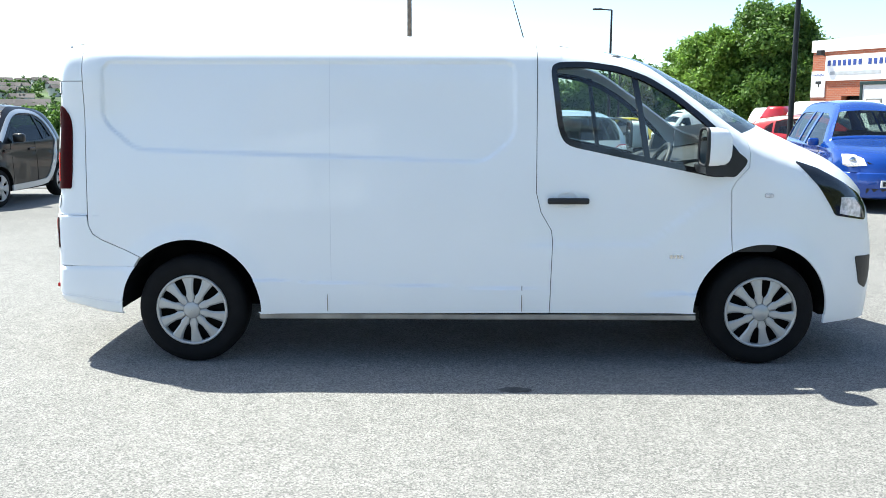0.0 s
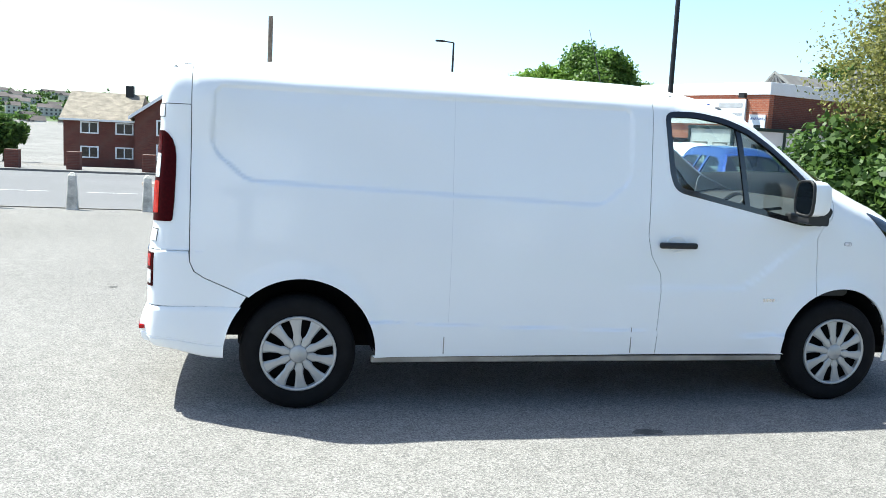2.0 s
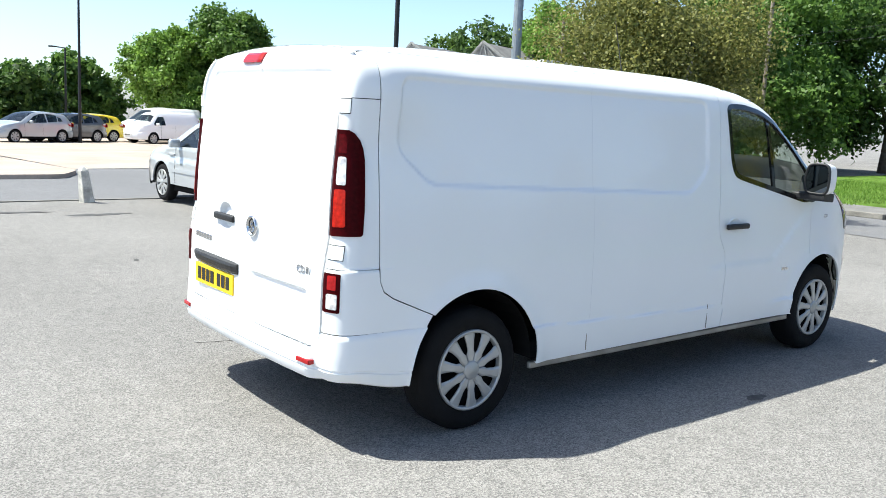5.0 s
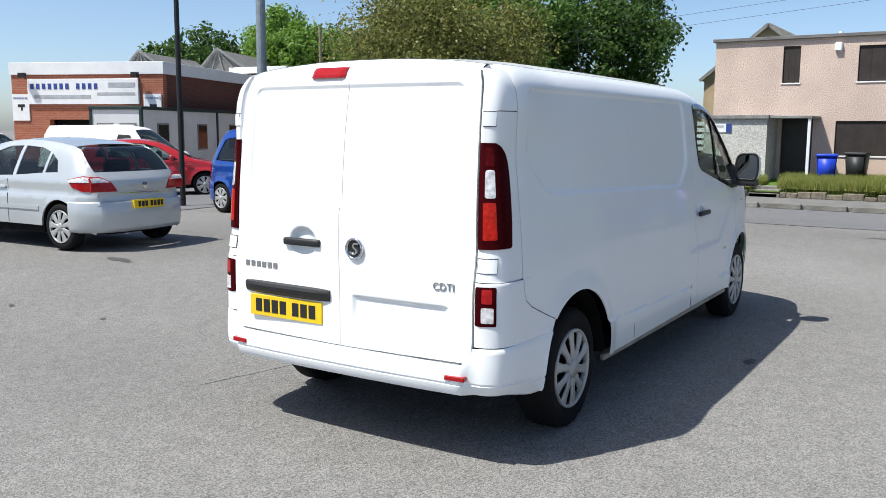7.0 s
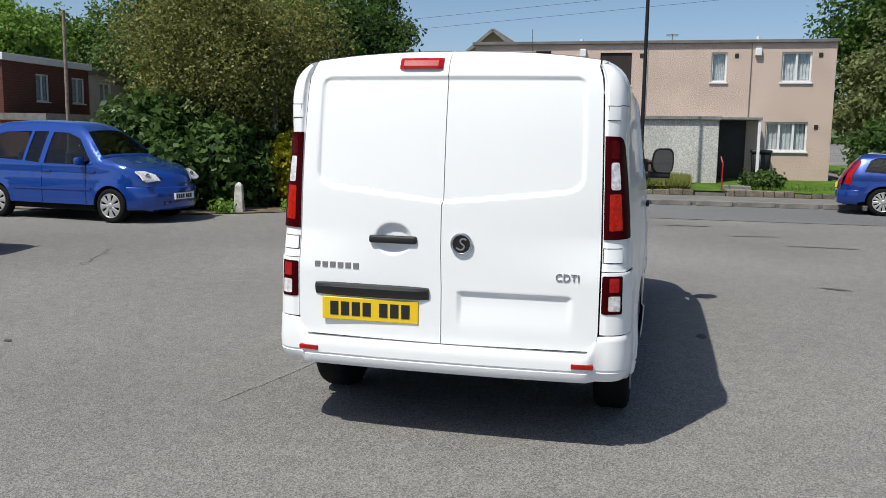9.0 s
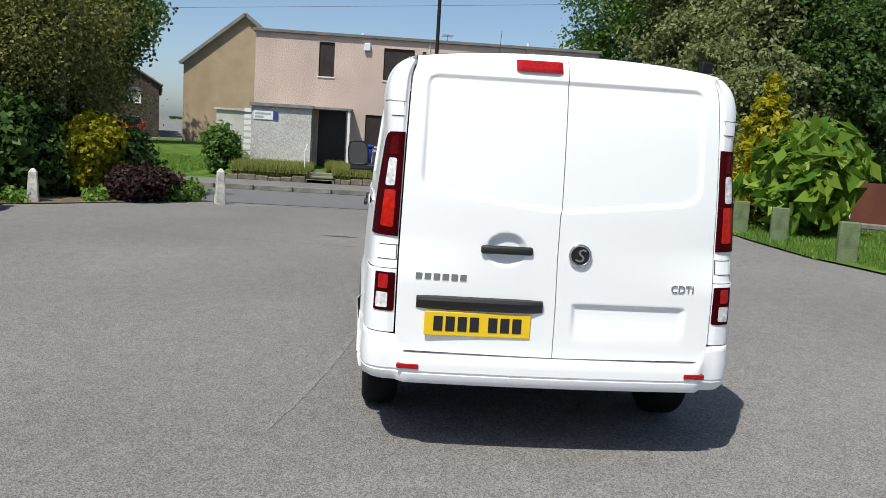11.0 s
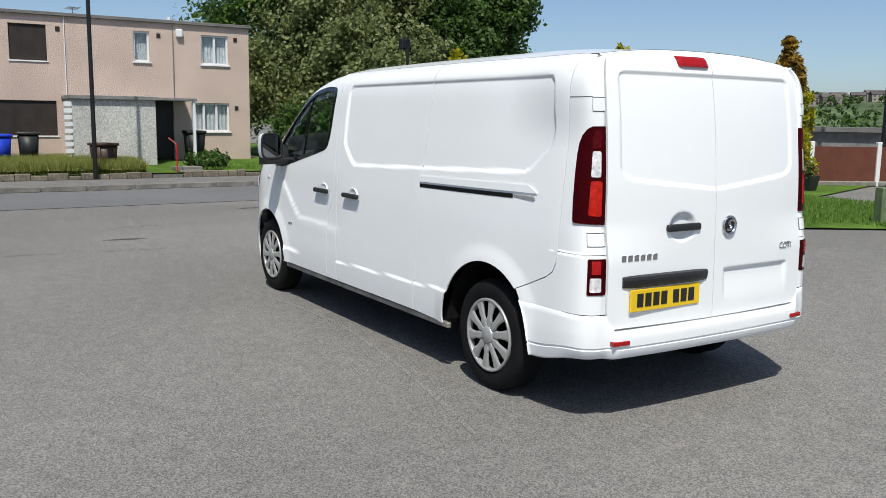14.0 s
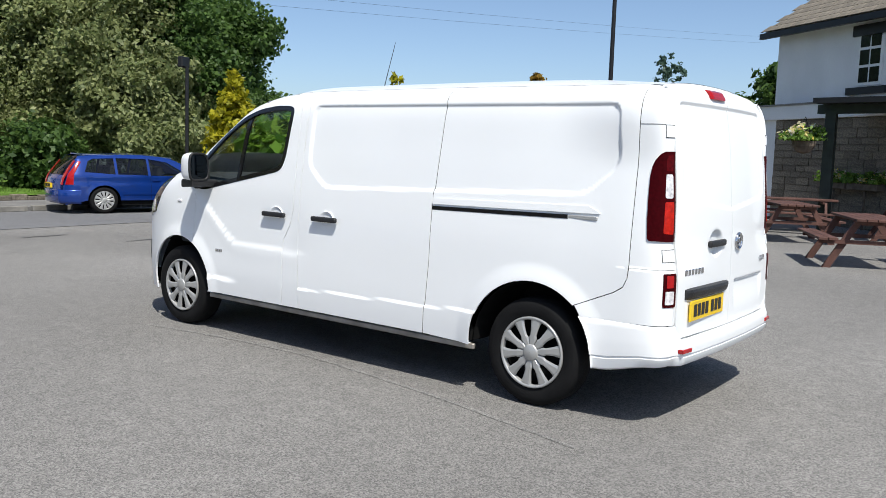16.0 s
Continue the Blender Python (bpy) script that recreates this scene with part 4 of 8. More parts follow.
pts = spline([(0.026, 0.022), (0.010, 0.028), (-0.004, 0.018), (0.0, 0.004), (0.014, -0.006), (0.012, -0.022), (-0.006, -0.028), (-0.024, -0.018)], 4)
rows = []
for i, (a, b) in enumerate(pts):
    (a1, b1), (a2, b2) = pts[max(i - 1, 0)], pts[min(i + 1, len(pts) - 1)]
    k = math.hypot(a2 - a1, b2 - b1)
    na, nb = -(b2 - b1) / k * 0.007, (a2 - a1) / k * 0.007
    rows.append([bm.verts.new((x - d, -0.096 - a - na * q, 1.035 + b + nb * q)) for q, d in ((-1, 0.005), (-0.6, 0.013), (0.6, 0.013), (1, 0.005))])
for u, v in zip(rows, rows[1:]):
    for i in range(3):
        bm.faces.new((u[i], u[i + 1], v[i + 1], v[i]))
bmesh.ops.recalc_face_normals(bm, faces=bm.faces[:])
link("badge_curve", bm, CHROME, badge)
# black handle bar over the plate
bm = bmesh.new()
prof = [(0.0, 0.805), (0.03, 0.80), (0.036, 0.785), (0.026, 0.755), (0.012, 0.738), (0.0, 0.738)]
rows = []
for j in range(13):
    y = 0.07 + 0.615 * j / 12
    k = 1 - 0.55 * (abs(j - 6) / 6) ** 6
    rows.append([bm.verts.new((back_x(y, 0.77) - o * k, y, 0.772 + (z - 0.772) * (0.75 + 0.25 * k))) for o, z in prof])
for a, b in zip(rows, rows[1:]):
    for i in range(len(prof) - 1):
        bm.faces.new((a[i], b[i], b[i + 1], a[i + 1]))
bm.faces.new(rows[0])
bm.faces.new(rows[-1])
bmesh.ops.recalc_face_normals(bm, faces=bm.faces[:])
part("pull_bar", bm, BLACK, van, "black bar over the number plate")
# plate with bars
pm = pose(back_x(0.382, 0.67) - 0.012, 0.382, 0.612, 0, 0, 0)
bm = bmesh.new()
box(bm, (0, -0.26, 0), (0.012, 0.26, 0.118), 0.003, m=pm)
plate = part("number_plate", bm, YELLOWPLATE, van, "yellow rear number plate with dark bars")
k = 0.215
for i in range(7):
    bm = bmesh.new()
    box(bm, (-0.0025, k - 0.044, 0.024), (0.001, k, 0.096), m=pm)
    link("plate_bar", bm, INK, plate)
    k -= 0.059 if i != 3 else 0.090
# badges: bars for the name, letters for the engine mark
name_badge = None
for i in range(6):
    bm = bmesh.new()
    y = 0.694 - i * 0.0430
    x = back_x(y, 0.895)
    box(bm, (x - 0.005, y - 0.033, 0.878), (x + 0.004, y, 0.912), 0.003)
    if name_badge is None:
        name_badge = part("name_badge", bm, CHROME, van, "chrome name badge")
    else:
        link("badge_bar", bm, CHROME, name_badge)


def letters(name, text, size, m, mat, parent, label=""):
    """Raised letters in the built-in font, as a mesh."""
    cu = bpy.data.curves.new(name, "FONT")
    cu.body, cu.size, cu.extrude, cu.align_x = text, size, 0.003, "LEFT"
    tmp = bpy.data.objects.new(name, cu)
    scene.collection.objects.link(tmp)
    dg = bpy.context.evaluated_depsgraph_get()
    me = bpy.data.meshes.new_from_object(tmp.evaluated_get(dg))
    bpy.data.objects.remove(tmp)
    me.materials.clear()
    me.materials.append(mat)
    ob = new(name, me)
    ob.parent = parent
    ob.matrix_local = m
    if label:
        ob["label"] = label
    return ob


badge_turn = math.degrees(math.atan2(back_x(-0.70, 0.885) - back_x(-0.565, 0.885), 0.135))
letters("engine_badge", "CDTI", 0.052, pose(back_x(-0.565, 0.885) - 0.0035, -0.565, 0.872, 90, 0, -90 + badge_turn), CHROME, van, "chrome engine badge reading CDTI")

# ---- ground, road, kerbs ----
TARMAC = asphalt("worn_grey_tarmac", (0.188, 0.181, 0.173), 0.95, 0.17)
ROADTAR = asphalt("smooth_road_tarmac", (0.155, 0.155, 0.16), 0.5, 0.08)
PAVE = material("grey_pavement_tarmac", (0.165, 0.16, 0.153), rough=0.9, spread=0.15, scale=2, fine=0.2, fine_scale=60)
FORECOURT = material("bleached_pinkish_forecourt", (0.36, 0.30, 0.25), rough=0.9, spread=0.12, scale=0.6, fine=0.15, fine_scale=40)
KERBSTONE = material("weathered_kerb_stone", (0.19, 0.18, 0.16), rough=0.85, spread=0.25, scale=5, fine=0.2, per_object=0.12)
PAINT = material("worn_white_road_paint", (0.55, 0.55, 0.53), rough=0.8, spread=0.3, scale=14)
GRASS = material("mown_grass", (0.085, 0.15, 0.025), rough=0.95, spread=0.35, scale=1.2, fine=0.45, fine_scale=35, bump=0.8, bump_scale=60, spec=0.1)
EARTH = material("dry_earth", (0.16, 0.12, 0.08), rough=0.95, spread=0.35, scale=3, fine=0.3)
OIL = material("dark_tarmac_stain", (0.07, 0.068, 0.066), rough=0.8, spread=0.25, scale=12, fine=0.3)
CRACK = material("dark_tarmac_crack", (0.075, 0.072, 0.068), rough=0.9, spread=0.3, scale=20)


def H(x, y):
    """The lie of the land: flat in the yard, falling away gently beyond the road and behind the fence."""
    fall = 0.016 + 0.020 * smooth01((3 - x) / 6)
    d = max(0.0, min(y, 75) - 9.5)
    e = max(0.0, -20 - max(y, -70)) * smooth01((x + 10) / 15)
    dip = 0.2 * smooth01((x - 10.5) / 5) * smooth01((24 - x) / 3) * smooth01((14 - y) / 6)
    return -fall * d - 0.05 * e - dip


def drape(bm, pts, up, step=2.5):
    """Cuts flat faces into strips and lays them on the land."""
    for i in (0, 1):
        lo, hi = min(p[i] for p in pts), max(p[i] for p in pts)
        k = min(60, int((hi - lo) / step))
        for j in range(1, k):
            co, no = [0, 0, 0], [0, 0, 0]
            co[i], no[i] = lo + (hi - lo) * j / k, 1
            bmesh.ops.bisect_plane(bm, geom=bm.verts[:] + bm.edges[:] + bm.faces[:], plane_co=co, plane_no=no, dist=1e-4)
    for v in bm.verts:
        v.co.z += H(v.co.x, v.co.y) + up


bm = bmesh.new()
lines = [-900, -300, -150, -90] + [-66 + 3 * i for i in range(18)] + [-12 + 1.5 * i for i in range(32)] + [36 + 3 * i for i in range(15)] + [90, 120, 200, 400, 900]
grid = [[bm.verts.new((x, y, H(x, y))) for x in lines] for y in lines]
for i in range(len(lines) - 1):
    for j in range(len(lines) - 1):
        bm.faces.new((grid[i][j], grid[i][j + 1], grid[i + 1][j + 1], grid[i + 1][j]))
tagged(link("ground", bm, TARMAC, smooth=True), "worn pale grey tarmac yard with cracks and stains", "ground", kind="structure")


def sheet(name, pts, z, mat, label, category, kind="structure"):
    """A flat piece of ground with its outline, a few millimetres up."""
    bm = bmesh.new()
    f = bm.faces.new([bm.verts.new((x, y, 0)) for x, y in pts])
    bm.normal_update()
    if f.normal.z < 0:
        f.normal_flip()
    bmesh.ops.triangulate(bm, faces=[f])
    drape(bm, pts, z, 2.0)
    return tagged(link(name, bm, mat), label, category, kind=kind)


def slab(name, pts, z, mat, label, category, kind="structure"):
    bm = bmesh.new()
    prism(bm, pts, -0.05, z, axis="z")
    bmesh.ops.triangulate(bm, faces=[f for f in bm.faces if len(f.verts) > 4])
    drape(bm, pts, 0, 3.0)
    return tagged(link(name, bm, mat), label, category, kind=kind)


sheet("road", [(-80, 11.0), (4.5, 11.0), (40, 14), (40, 21), (6, 20.3), (-1, 30), (-6, 36), (-80, 36)], 0.012, ROADTAR, "smooth grey tarmac road beside the yard", "road")
sheet("forecourt", [(3.0, 33), (3.6, 19.4), (8, 20.0), (45, 21.4), (45, 62), (2, 62)], 0.02, FORECOURT, "bleached pinkish forecourt of the car lot", "forecourt")
sheet("street", [(14.0, 40), (12.5, 6), (12.6, 0), (12.8, -8), (14, -40), (18.2, -40), (17.9, -8), (17.7, 0), (17.8, 6), (19.0, 40)], 0.006, ROADTAR, "smooth grey tarmac street before the houses", "road")
slab("pavement", [(17.85, 12), (17.8, 6), (17.7, 0), (17.9, -8), (18.2, -40), (20.3, -40), (20.1, -8), (20.0, 0), (20.1, 12)], 0.10, PAVE, "grey tarmac pavement along the street", "pavement")
# kerb stones along the street pavement
kp = [(17.75, 7.0), (17.65, 0.0), (17.8, -8.0), (17.9, -13)]
bm = bmesh.new()
box(bm, (-0.44, -0.07, 0), (0.44, 0.07, 0.13), 0.012)
me = None
pav = scene.objects["pavement"]
for (x1, y1), (x2, y2) in zip(kp, kp[1:]):
    n = int(math.hypot(x2 - x1, y2 - y1) / 0.9)
    for i in range(n):
        t = (i + 0.5) / n
        if me is None:
            ob = link("kerb_stone", bm, KERBSTONE, pav)
            me = ob.data
        else:
            ob = new("kerb_stone", me)
            ob.parent = pav
        ob.matrix_local = pose(x1 + (x2 - x1) * t, y1 + (y2 - y1) * t, H(17.75, y1 + (y2 - y1) * t) + 0.004, 0, 0, math.degrees(math.atan2(y2 - y1, x2 - x1)))
# road edge strip by the posts, splitter island, road lines
slab("yard_edging", [(-30, 10.83), (3.2, 10.83), (3.2, 10.95), (-30, 10.95)], 0.02, KERBSTONE, "pale concrete edging between yard and road", "edging")
isl = [(-4.0, 23.4), (-3.4, 22.2), (-1.3, 18.2), (0.2, 16.6), (2.4, 15.8), (3.2, 17.5), (2.6, 26), (-2.0, 28.4)]
slab("kerbed_island", rounded(isl, 0.5, 4), 0.11, FORECOURT, "kerbed tan paved island in the road", "pavement")
slab("far_pavement", [(-70, 36.3), (-7.0, 36.3), (0, 38.5), (6, 40), (6, 43), (-70, 40)], 0.10, PAVE, "pavement on the far side of the road", "pavement")
for i in range(8):
    x = -17 + i * 2.1
    sheet("road_line", [(x, 17.0), (x + 1.2, 17.0), (x + 1.2, 17.12), (x, 17.12)], 0.02, PAINT, "worn white painted road line", "road line")
sheet("lot_line", [(3.7, 19.35), (8, 19.9), (30, 20.7), (30, 20.82), (8, 20.02), (3.7, 19.47)], 0.03, PAINT, "pale line along the road's far edge", "road line")
# grass
sheet("lawn", [(12.7, -5.5), (11.2, -5.75), (9.5, -5.7), (7.8, -5.75), (6.3, -6.1), (5.1, -6.75), (4.2, -7.7), (3.4, -9.0), (2.95, -10.0), (2.5, -11.6), (3.2, -12.0), (5.2, -12.1), (7.5, -13), (9.2, -18), (13.5, -11.5), (13.0, -7)], 0.03, GRASS, "mown green lawn with daisies beside the yard", "lawn")
sheet("green_field", [(20.2, 5.4), (42, 6.5), (60, 16), (48, 18), (40, 15.5), (24, 14), (20.2, 12.5)], 0.03, GRASS, "bright green grass field", "lawn")
sheet("garden", [(20.4, 5.4), (20.3, -7), (24.5, -9), (24.5, 5.4)], 0.22, GRASS, "unkempt front garden grass", "lawn")
sheet("garden", [(20.2, -7), (20.4, -40), (45, -40), (45, -8), (24.5, -9)], 0.04, GRASS, "shaded grass under the trees", "lawn")
sheet("shrub_bed", [(9.0, 7.4), (9.9, 6.2), (11.2, 4.9), (12.6, 4.5), (13.2, 6), (13.2, 12), (9.2, 12)], 0.02, EARTH, "weedy earth bed under the shrubs", "earth")
# stains and cracks in the yard
def blot(name, x, y, rx, ry, turn, mat, label, z=0.004, seed=0):
    rnd = random.Random(seed)
    pts = []
    for i in range(18):
        a = 2 * math.pi * i / 18
        k = 0.7 + 0.45 * rnd.random()
        u, v = rx * k * math.cos(a), ry * k * math.sin(a)
        c, s = math.cos(radians(turn)), math.sin(radians(turn))
        pts.append((x + u * c - v * s, y + u * s + v * c))
    return sheet(name, pts, z, mat, label, "stain")
for i, (x, y, rx, ry, t) in enumerate([(1.96, -1.43, 0.09, 0.045, 0), (-1.6, 2.9, 0.05, 0.03, 30), (0.3, 3.6, 0.05, 0.03, 60), (-2.6, -1.9, 0.06, 0.04, 10), (0.2, 4.8, 0.06, 0.03, 80),
                                     (2.6, 6.4, 0.3, 0.1, 75), (1.0, 8.7, 0.5, 0.12, 5), (-0.2, 9.2, 0.7, 0.10, 0), (4.6, -2.9, 0.18, 0.06, 70), (7.5, 1.4, 0.3, 0.05, 85), (10.6, -1.6, 0.5, 0.05, 95), (9.3, -2.6, 0.4, 0.05, 100), (8.2, -3.4, 0.5, 0.06, 88)]):
    blot("tarmac_stain", x, y, rx, ry, t, OIL, "small dark stain in the tarmac", seed=i)
rnd = random.Random(5)
for i, (x, y, ln, a) in enumerate([(6.6, 2.2, 2.2, 86), (6.9, 3.9, 1.2, 70), (8.8, 0.4, 1.6, 95), (4.2, 5.6, 1.4, 20), (11.9, 1.4, 2.4, 92), (12.2, -2.5, 2.2, 88), (3.0, -6.4, 1.0, 60)]):
    pts, back = [], []
    for j in range(13):
        u = ln * (j / 12 - 0.5)
        v = rnd.uniform(-0.05, 0.05)
        c, s = math.cos(radians(a)), math.sin(radians(a))
        w = 0.006 + 0.012 * rnd.random()
        pts.append((x + u * c - v * s, y + u * s + v * c))
        back.append((x + u * c - (v + w) * s, y + u * s + (v + w) * c))
    sheet("tarmac_crack", pts + back[::-1], 0.005, CRACK, "thin dark crack in the tarmac", "crack")

# slightly lighter uneven line along the van
PALELINE = asphalt("pale_line_tarmac", (0.212, 0.206, 0.198), 0.95, 0.17)
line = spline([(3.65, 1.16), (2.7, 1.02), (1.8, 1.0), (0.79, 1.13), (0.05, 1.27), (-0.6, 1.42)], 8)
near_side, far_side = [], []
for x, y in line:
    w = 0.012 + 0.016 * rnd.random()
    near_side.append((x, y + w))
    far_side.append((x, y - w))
sheet("pale_line", near_side + far_side[::-1], 0.003, PALELINE, "faint pale line on the tarmac", "stain")

# concrete posts, green wooden posts
STONEPOST = material("flaking_white_concrete", (0.52, 0.50, 0.45), rough=0.9, spread=0.35, scale=6, fine=0.25, bump=0.4, bump_scale=40)
GREENWOOD = material("faded_green_wood", (0.13, 0.17, 0.085), rough=0.85, spread=0.3, scale=5, fine=0.2, bump=0.3, bump_scale=50)
def stone_post(x, y, h, lean=0, turn=0):
    bm = bmesh.new()
    bmesh.ops.create_cone(bm, cap_ends=True, segments=4, radius1=0.135, radius2=0.092, depth=h, matrix=pose(0, 0, h / 2, 0, 0, 45))
    top = [f for f in bm.faces if f.normal.z > 0.9][0]
    e = bmesh.ops.extrude_face_region(bm, geom=[top])
    vs = [v for v in e["geom"] if isinstance(v, bmesh.types.BMVert)]
    bmesh.ops.translate(bm, verts=vs, vec=(0, 0, 0.06))
    bmesh.ops.scale(bm, verts=vs, vec=(0.35, 0.35, 1))
    bmesh.ops.bevel(bm, geom=bm.edges[:], offset=0.012, segments=1, affect="EDGES")
    ob = link("stone_post", bm, STONEPOST)
    ob.matrix_world = pose(x, y, H(x, y) - 0.01, 0, lean, turn)
    return tagged(ob, "flaking white concrete post at the yard's edge", "post", "concrete posts")
for x, y, h, lean, turn in ((-6.1, 10.65, 0.62, 1, 0), (-4.8, 10.6, 0.62, 5, 3), (-3.48, 10.62, 0.62, 0, 0), (-2.2, 10.6, 0.62, 0, 8), (-0.95, 10.62, 0.62, 1, 0), (1.36, 10.5, 0.55, -7, 12),
                        (9.95, 6.6, 0.52, 2, 15), (11.35, 5.1, 0.5, 0, 0), (11.75, 3.85, 0.62, -2, 20)):
    stone_post(x, y, h, lean, turn)
def wood_post(x, y, h, turn):
    bm = bmesh.new()
    box(bm, (-0.145, -0.095, 0), (0.145, 0.095, h), 0.01)
    box(bm, (-0.004, -0.099, 0.02), (0.004, 0.099, h - 0.01))
    ob = link("wooden_post", bm, GREENWOOD)
    ob.matrix_world = pose(x, y, 0, 0, 0, turn)
    return tagged(ob, "faded green square wooden post in the grass", "post", "wooden posts")
for x, y, h in ((12.15, -5.95, 0.55), (11.35, -6.18, 0.6), (9.75, -6.2, 0.62), (7.4, -6.15, 0.62), (5.42, -6.42, 0.62), (4.62, -8.15, 0.62), (3.95, -9.75, 0.6)):
    wood_post(x, y, h, 70)

# ---- parked cars ----
def paint(name, color, rough=0.3, metal=0.0):
    return material(name, color, rough=rough, metal=metal, coat=1.0, spread=0.04, scale=2)


SILVERPAINT = paint("silver_metallic_paint", (0.48, 0.50, 0.51), 0.35, 0.3)
BLUEPAINT = paint("bright_blue_paint", (0.006, 0.055, 0.31), 0.22, 0.35)
DEEPBLUE = paint("deep_blue_metallic", (0.007, 0.040, 0.24), 0.22, 0.35)
REDPAINT = paint("red_paint", (0.42, 0.012, 0.016))
DARKPAINT = paint("black_blue_paint", (0.012, 0.014, 0.022))
CITYBLACK = material("gloss_black_paint", (0.008, 0.0075, 0.0075), rough=0.3, coat=0.3, spread=0.04, scale=2, spec=0.3)
GREYPAINT = paint("grey_metallic_paint", (0.09, 0.095, 0.10), 0.35, 0.3)
YELLOWPAINT = paint("yellow_paint", (0.72, 0.55, 0.01))


SIDES = {}


def car(name, m, label, body, top, wb, x_rear, W, wr, windows, screen, back, belt=0.9, group="", estate=False, rim=None, spokes=7, plates=("w", "y"),
        tail=None, head=None, strip=None, sills=0.22, category="car", rails=False, mirror=True, step=0.07, flare=0.012, tail_back=None, clear_top=True, badge=None, head_front=None, grille=None, foot=None):
    """A car along +x: top is its outline (x, z) from the rear bumper's foot over the roof to the front bumper's foot; x_rear is its rear axle.
    windows: outlines on the side; screen and back: the stretches of x on the outline that are glass."""
    c = thing(name, m, label, category, group)
    L = max(p[0] for p in top)
    prof = spline(top, 5)
    xs, zs = [p[0] for p in prof], [p[1] for p in prof]
    ri = max(range(len(prof)), key=lambda i: zs[i])
    roofz = zs[ri]
    def e_at(x):
        return max((zs[i] + (zs[i + 1] - zs[i]) * (x - xs[i]) / (xs[i + 1] - xs[i])) for i in range(len(xs) - 1) if min(xs[i], xs[i + 1]) - 1e-6 <= x <= max(xs[i], xs[i + 1]) + 1e-6 and abs(xs[i + 1] - xs[i]) > 1e-9) if min(xs) < x < max(xs) else zs[0]
    ax = (x_rear, x_rear + wb)
    def half(x, z):
        y = W - 0.05 * ((z - 0.55) / 0.6) ** 2
        if z > belt:
            y -= (z - belt) * 0.30
        y -= 0.32 * max(0, (x - (L - 0.75)) / 0.75) ** 2.6 + 0.22 * max(0, (0.55 - x) / 0.55) ** 2.6
        y -= 0.5 * v_round(max(0, min(0.3, e_at(x) - z)))
        for a in ax:
            q = math.hypot(x - a, z - wr) - (wr + 0.05)
            if q < 0.2:
                y += flare * smooth01((0.1 - q) / 0.12)
        y -= 0.014 * smooth01((z - belt + 0.22) / 0.05) * smooth01((belt + 0.02 - z) / 0.18)
        return y
    SIDES[name] = half
    # side panels with the window openings cut out
    low = []
    for a in ax[::-1]:
        low += arc(a, wr, wr + 0.05, 0, 180, 12)
    low = [(x, max(z, sills)) for x, z in low]
    outline = [p for p in prof if p[1] > sills + 0.02] 
    loop = outline + [(outline[-1][0] - 0.03, sills)] + low + [(outline[0][0] + 0.03, sills)]
    for s in (-1, 1):
        put = lambda x, z, out, s=s: (x, s * (half(x, z) + out), z)
        shell("side_body", loop, put, body, c, holes=[w[::-1] for w in windows], step=step, lip=0.02)
        for w in windows:
            shell("side_window", grown(w, 0.004), put, DARKGLASS, c, step=0.2, out=-0.012, lip=0.0).visible_shadow = False
        lo, hi = min(p[0] for w in windows for p in w), max(p[0] for w in windows for p in w)
        if strip:
            shell("rubbing_strip", [(x_rear + wr + 0.1, strip - 0.025), (x_rear + wb - wr - 0.1, strip - 0.025), (x_rear + wb - wr - 0.1, strip + 0.025), (x_rear + wr + 0.1, strip + 0.025)], put, body if strip < 0 else BLACK if body is DARKPAINT else body, c, step=0.3, out=0.014, lip=0.012)
        # door joints, handles
        for jx in (x_rear + wb * 0.42, x_rear + wb * 0.80):
            bm = bmesh.new()
            z0 = sills + 0.12
            for i in range(6):
                za, zb = z0 + (belt - z0) * i / 6, z0 + (belt - z0) * (i + 1) / 6
                y = s * (half(jx, (za + zb) / 2) + 0.0015)
                box(bm, (jx - 0.004, y - 0.003, za), (jx + 0.004, y + 0.001, zb))
            part("door_joint", bm, DARK, c)
            bm = bmesh.new()
            y = s * half(jx + 0.12, belt - 0.12)
            box(bm, (jx + 0.03, y - 0.01, belt - 0.135), (jx + 0.21, y + s * 0.03, belt - 0.095), 0.008)
            part("door_handle", bm, body, c)
        if tail:
            shell("tail_light", tail, put, BRAKERED, c, step=0.1, out=0.012, lip=0.03, label="red tail light")
        if head:
            shell("headlight", head, put, CLEARLENS, c, step=0.1, out=0.010, lip=0.03, label="clear headlight")
        if mirror:
            bm = bmesh.new()
            mx = hi - 0.16
            y = half(mx, belt + 0.05)
            box(bm, (mx - 0.05, s * (y + 0.02), belt + 0.01), (mx + 0.06, s * (y + 0.20), belt + 0.15), 0.03, seg=2)
            part("wing_mirror", bm, body, c, smooth=True)
        for a in ax:
            wheel(c, (a, s * (W - 0.10), wr), s, r=wr, width=0.19, rim_r=wr * 0.70, spokes=spokes, rim_mat=rim or SILVER, wide=0.7)
            bm = bmesh.new()
            pr = arc(a, wr, wr + 0.052, 0, 180, 12)
            for p, q in zip(pr, pr[1:]):
                bm.faces.new([bm.verts.new(v) for v in ((p[0], s * (W - 0.02), p[1]), (q[0], s * (W - 0.02), q[1]), (q[0], s * (W - 0.4), q[1]), (p[0], s * (W - 0.4), p[1]))])
            bm.faces.new([bm.verts.new((x, s * (W - 0.4), z)) for x, z in pr])
            part("wheel_arch", bm, DARK, c)
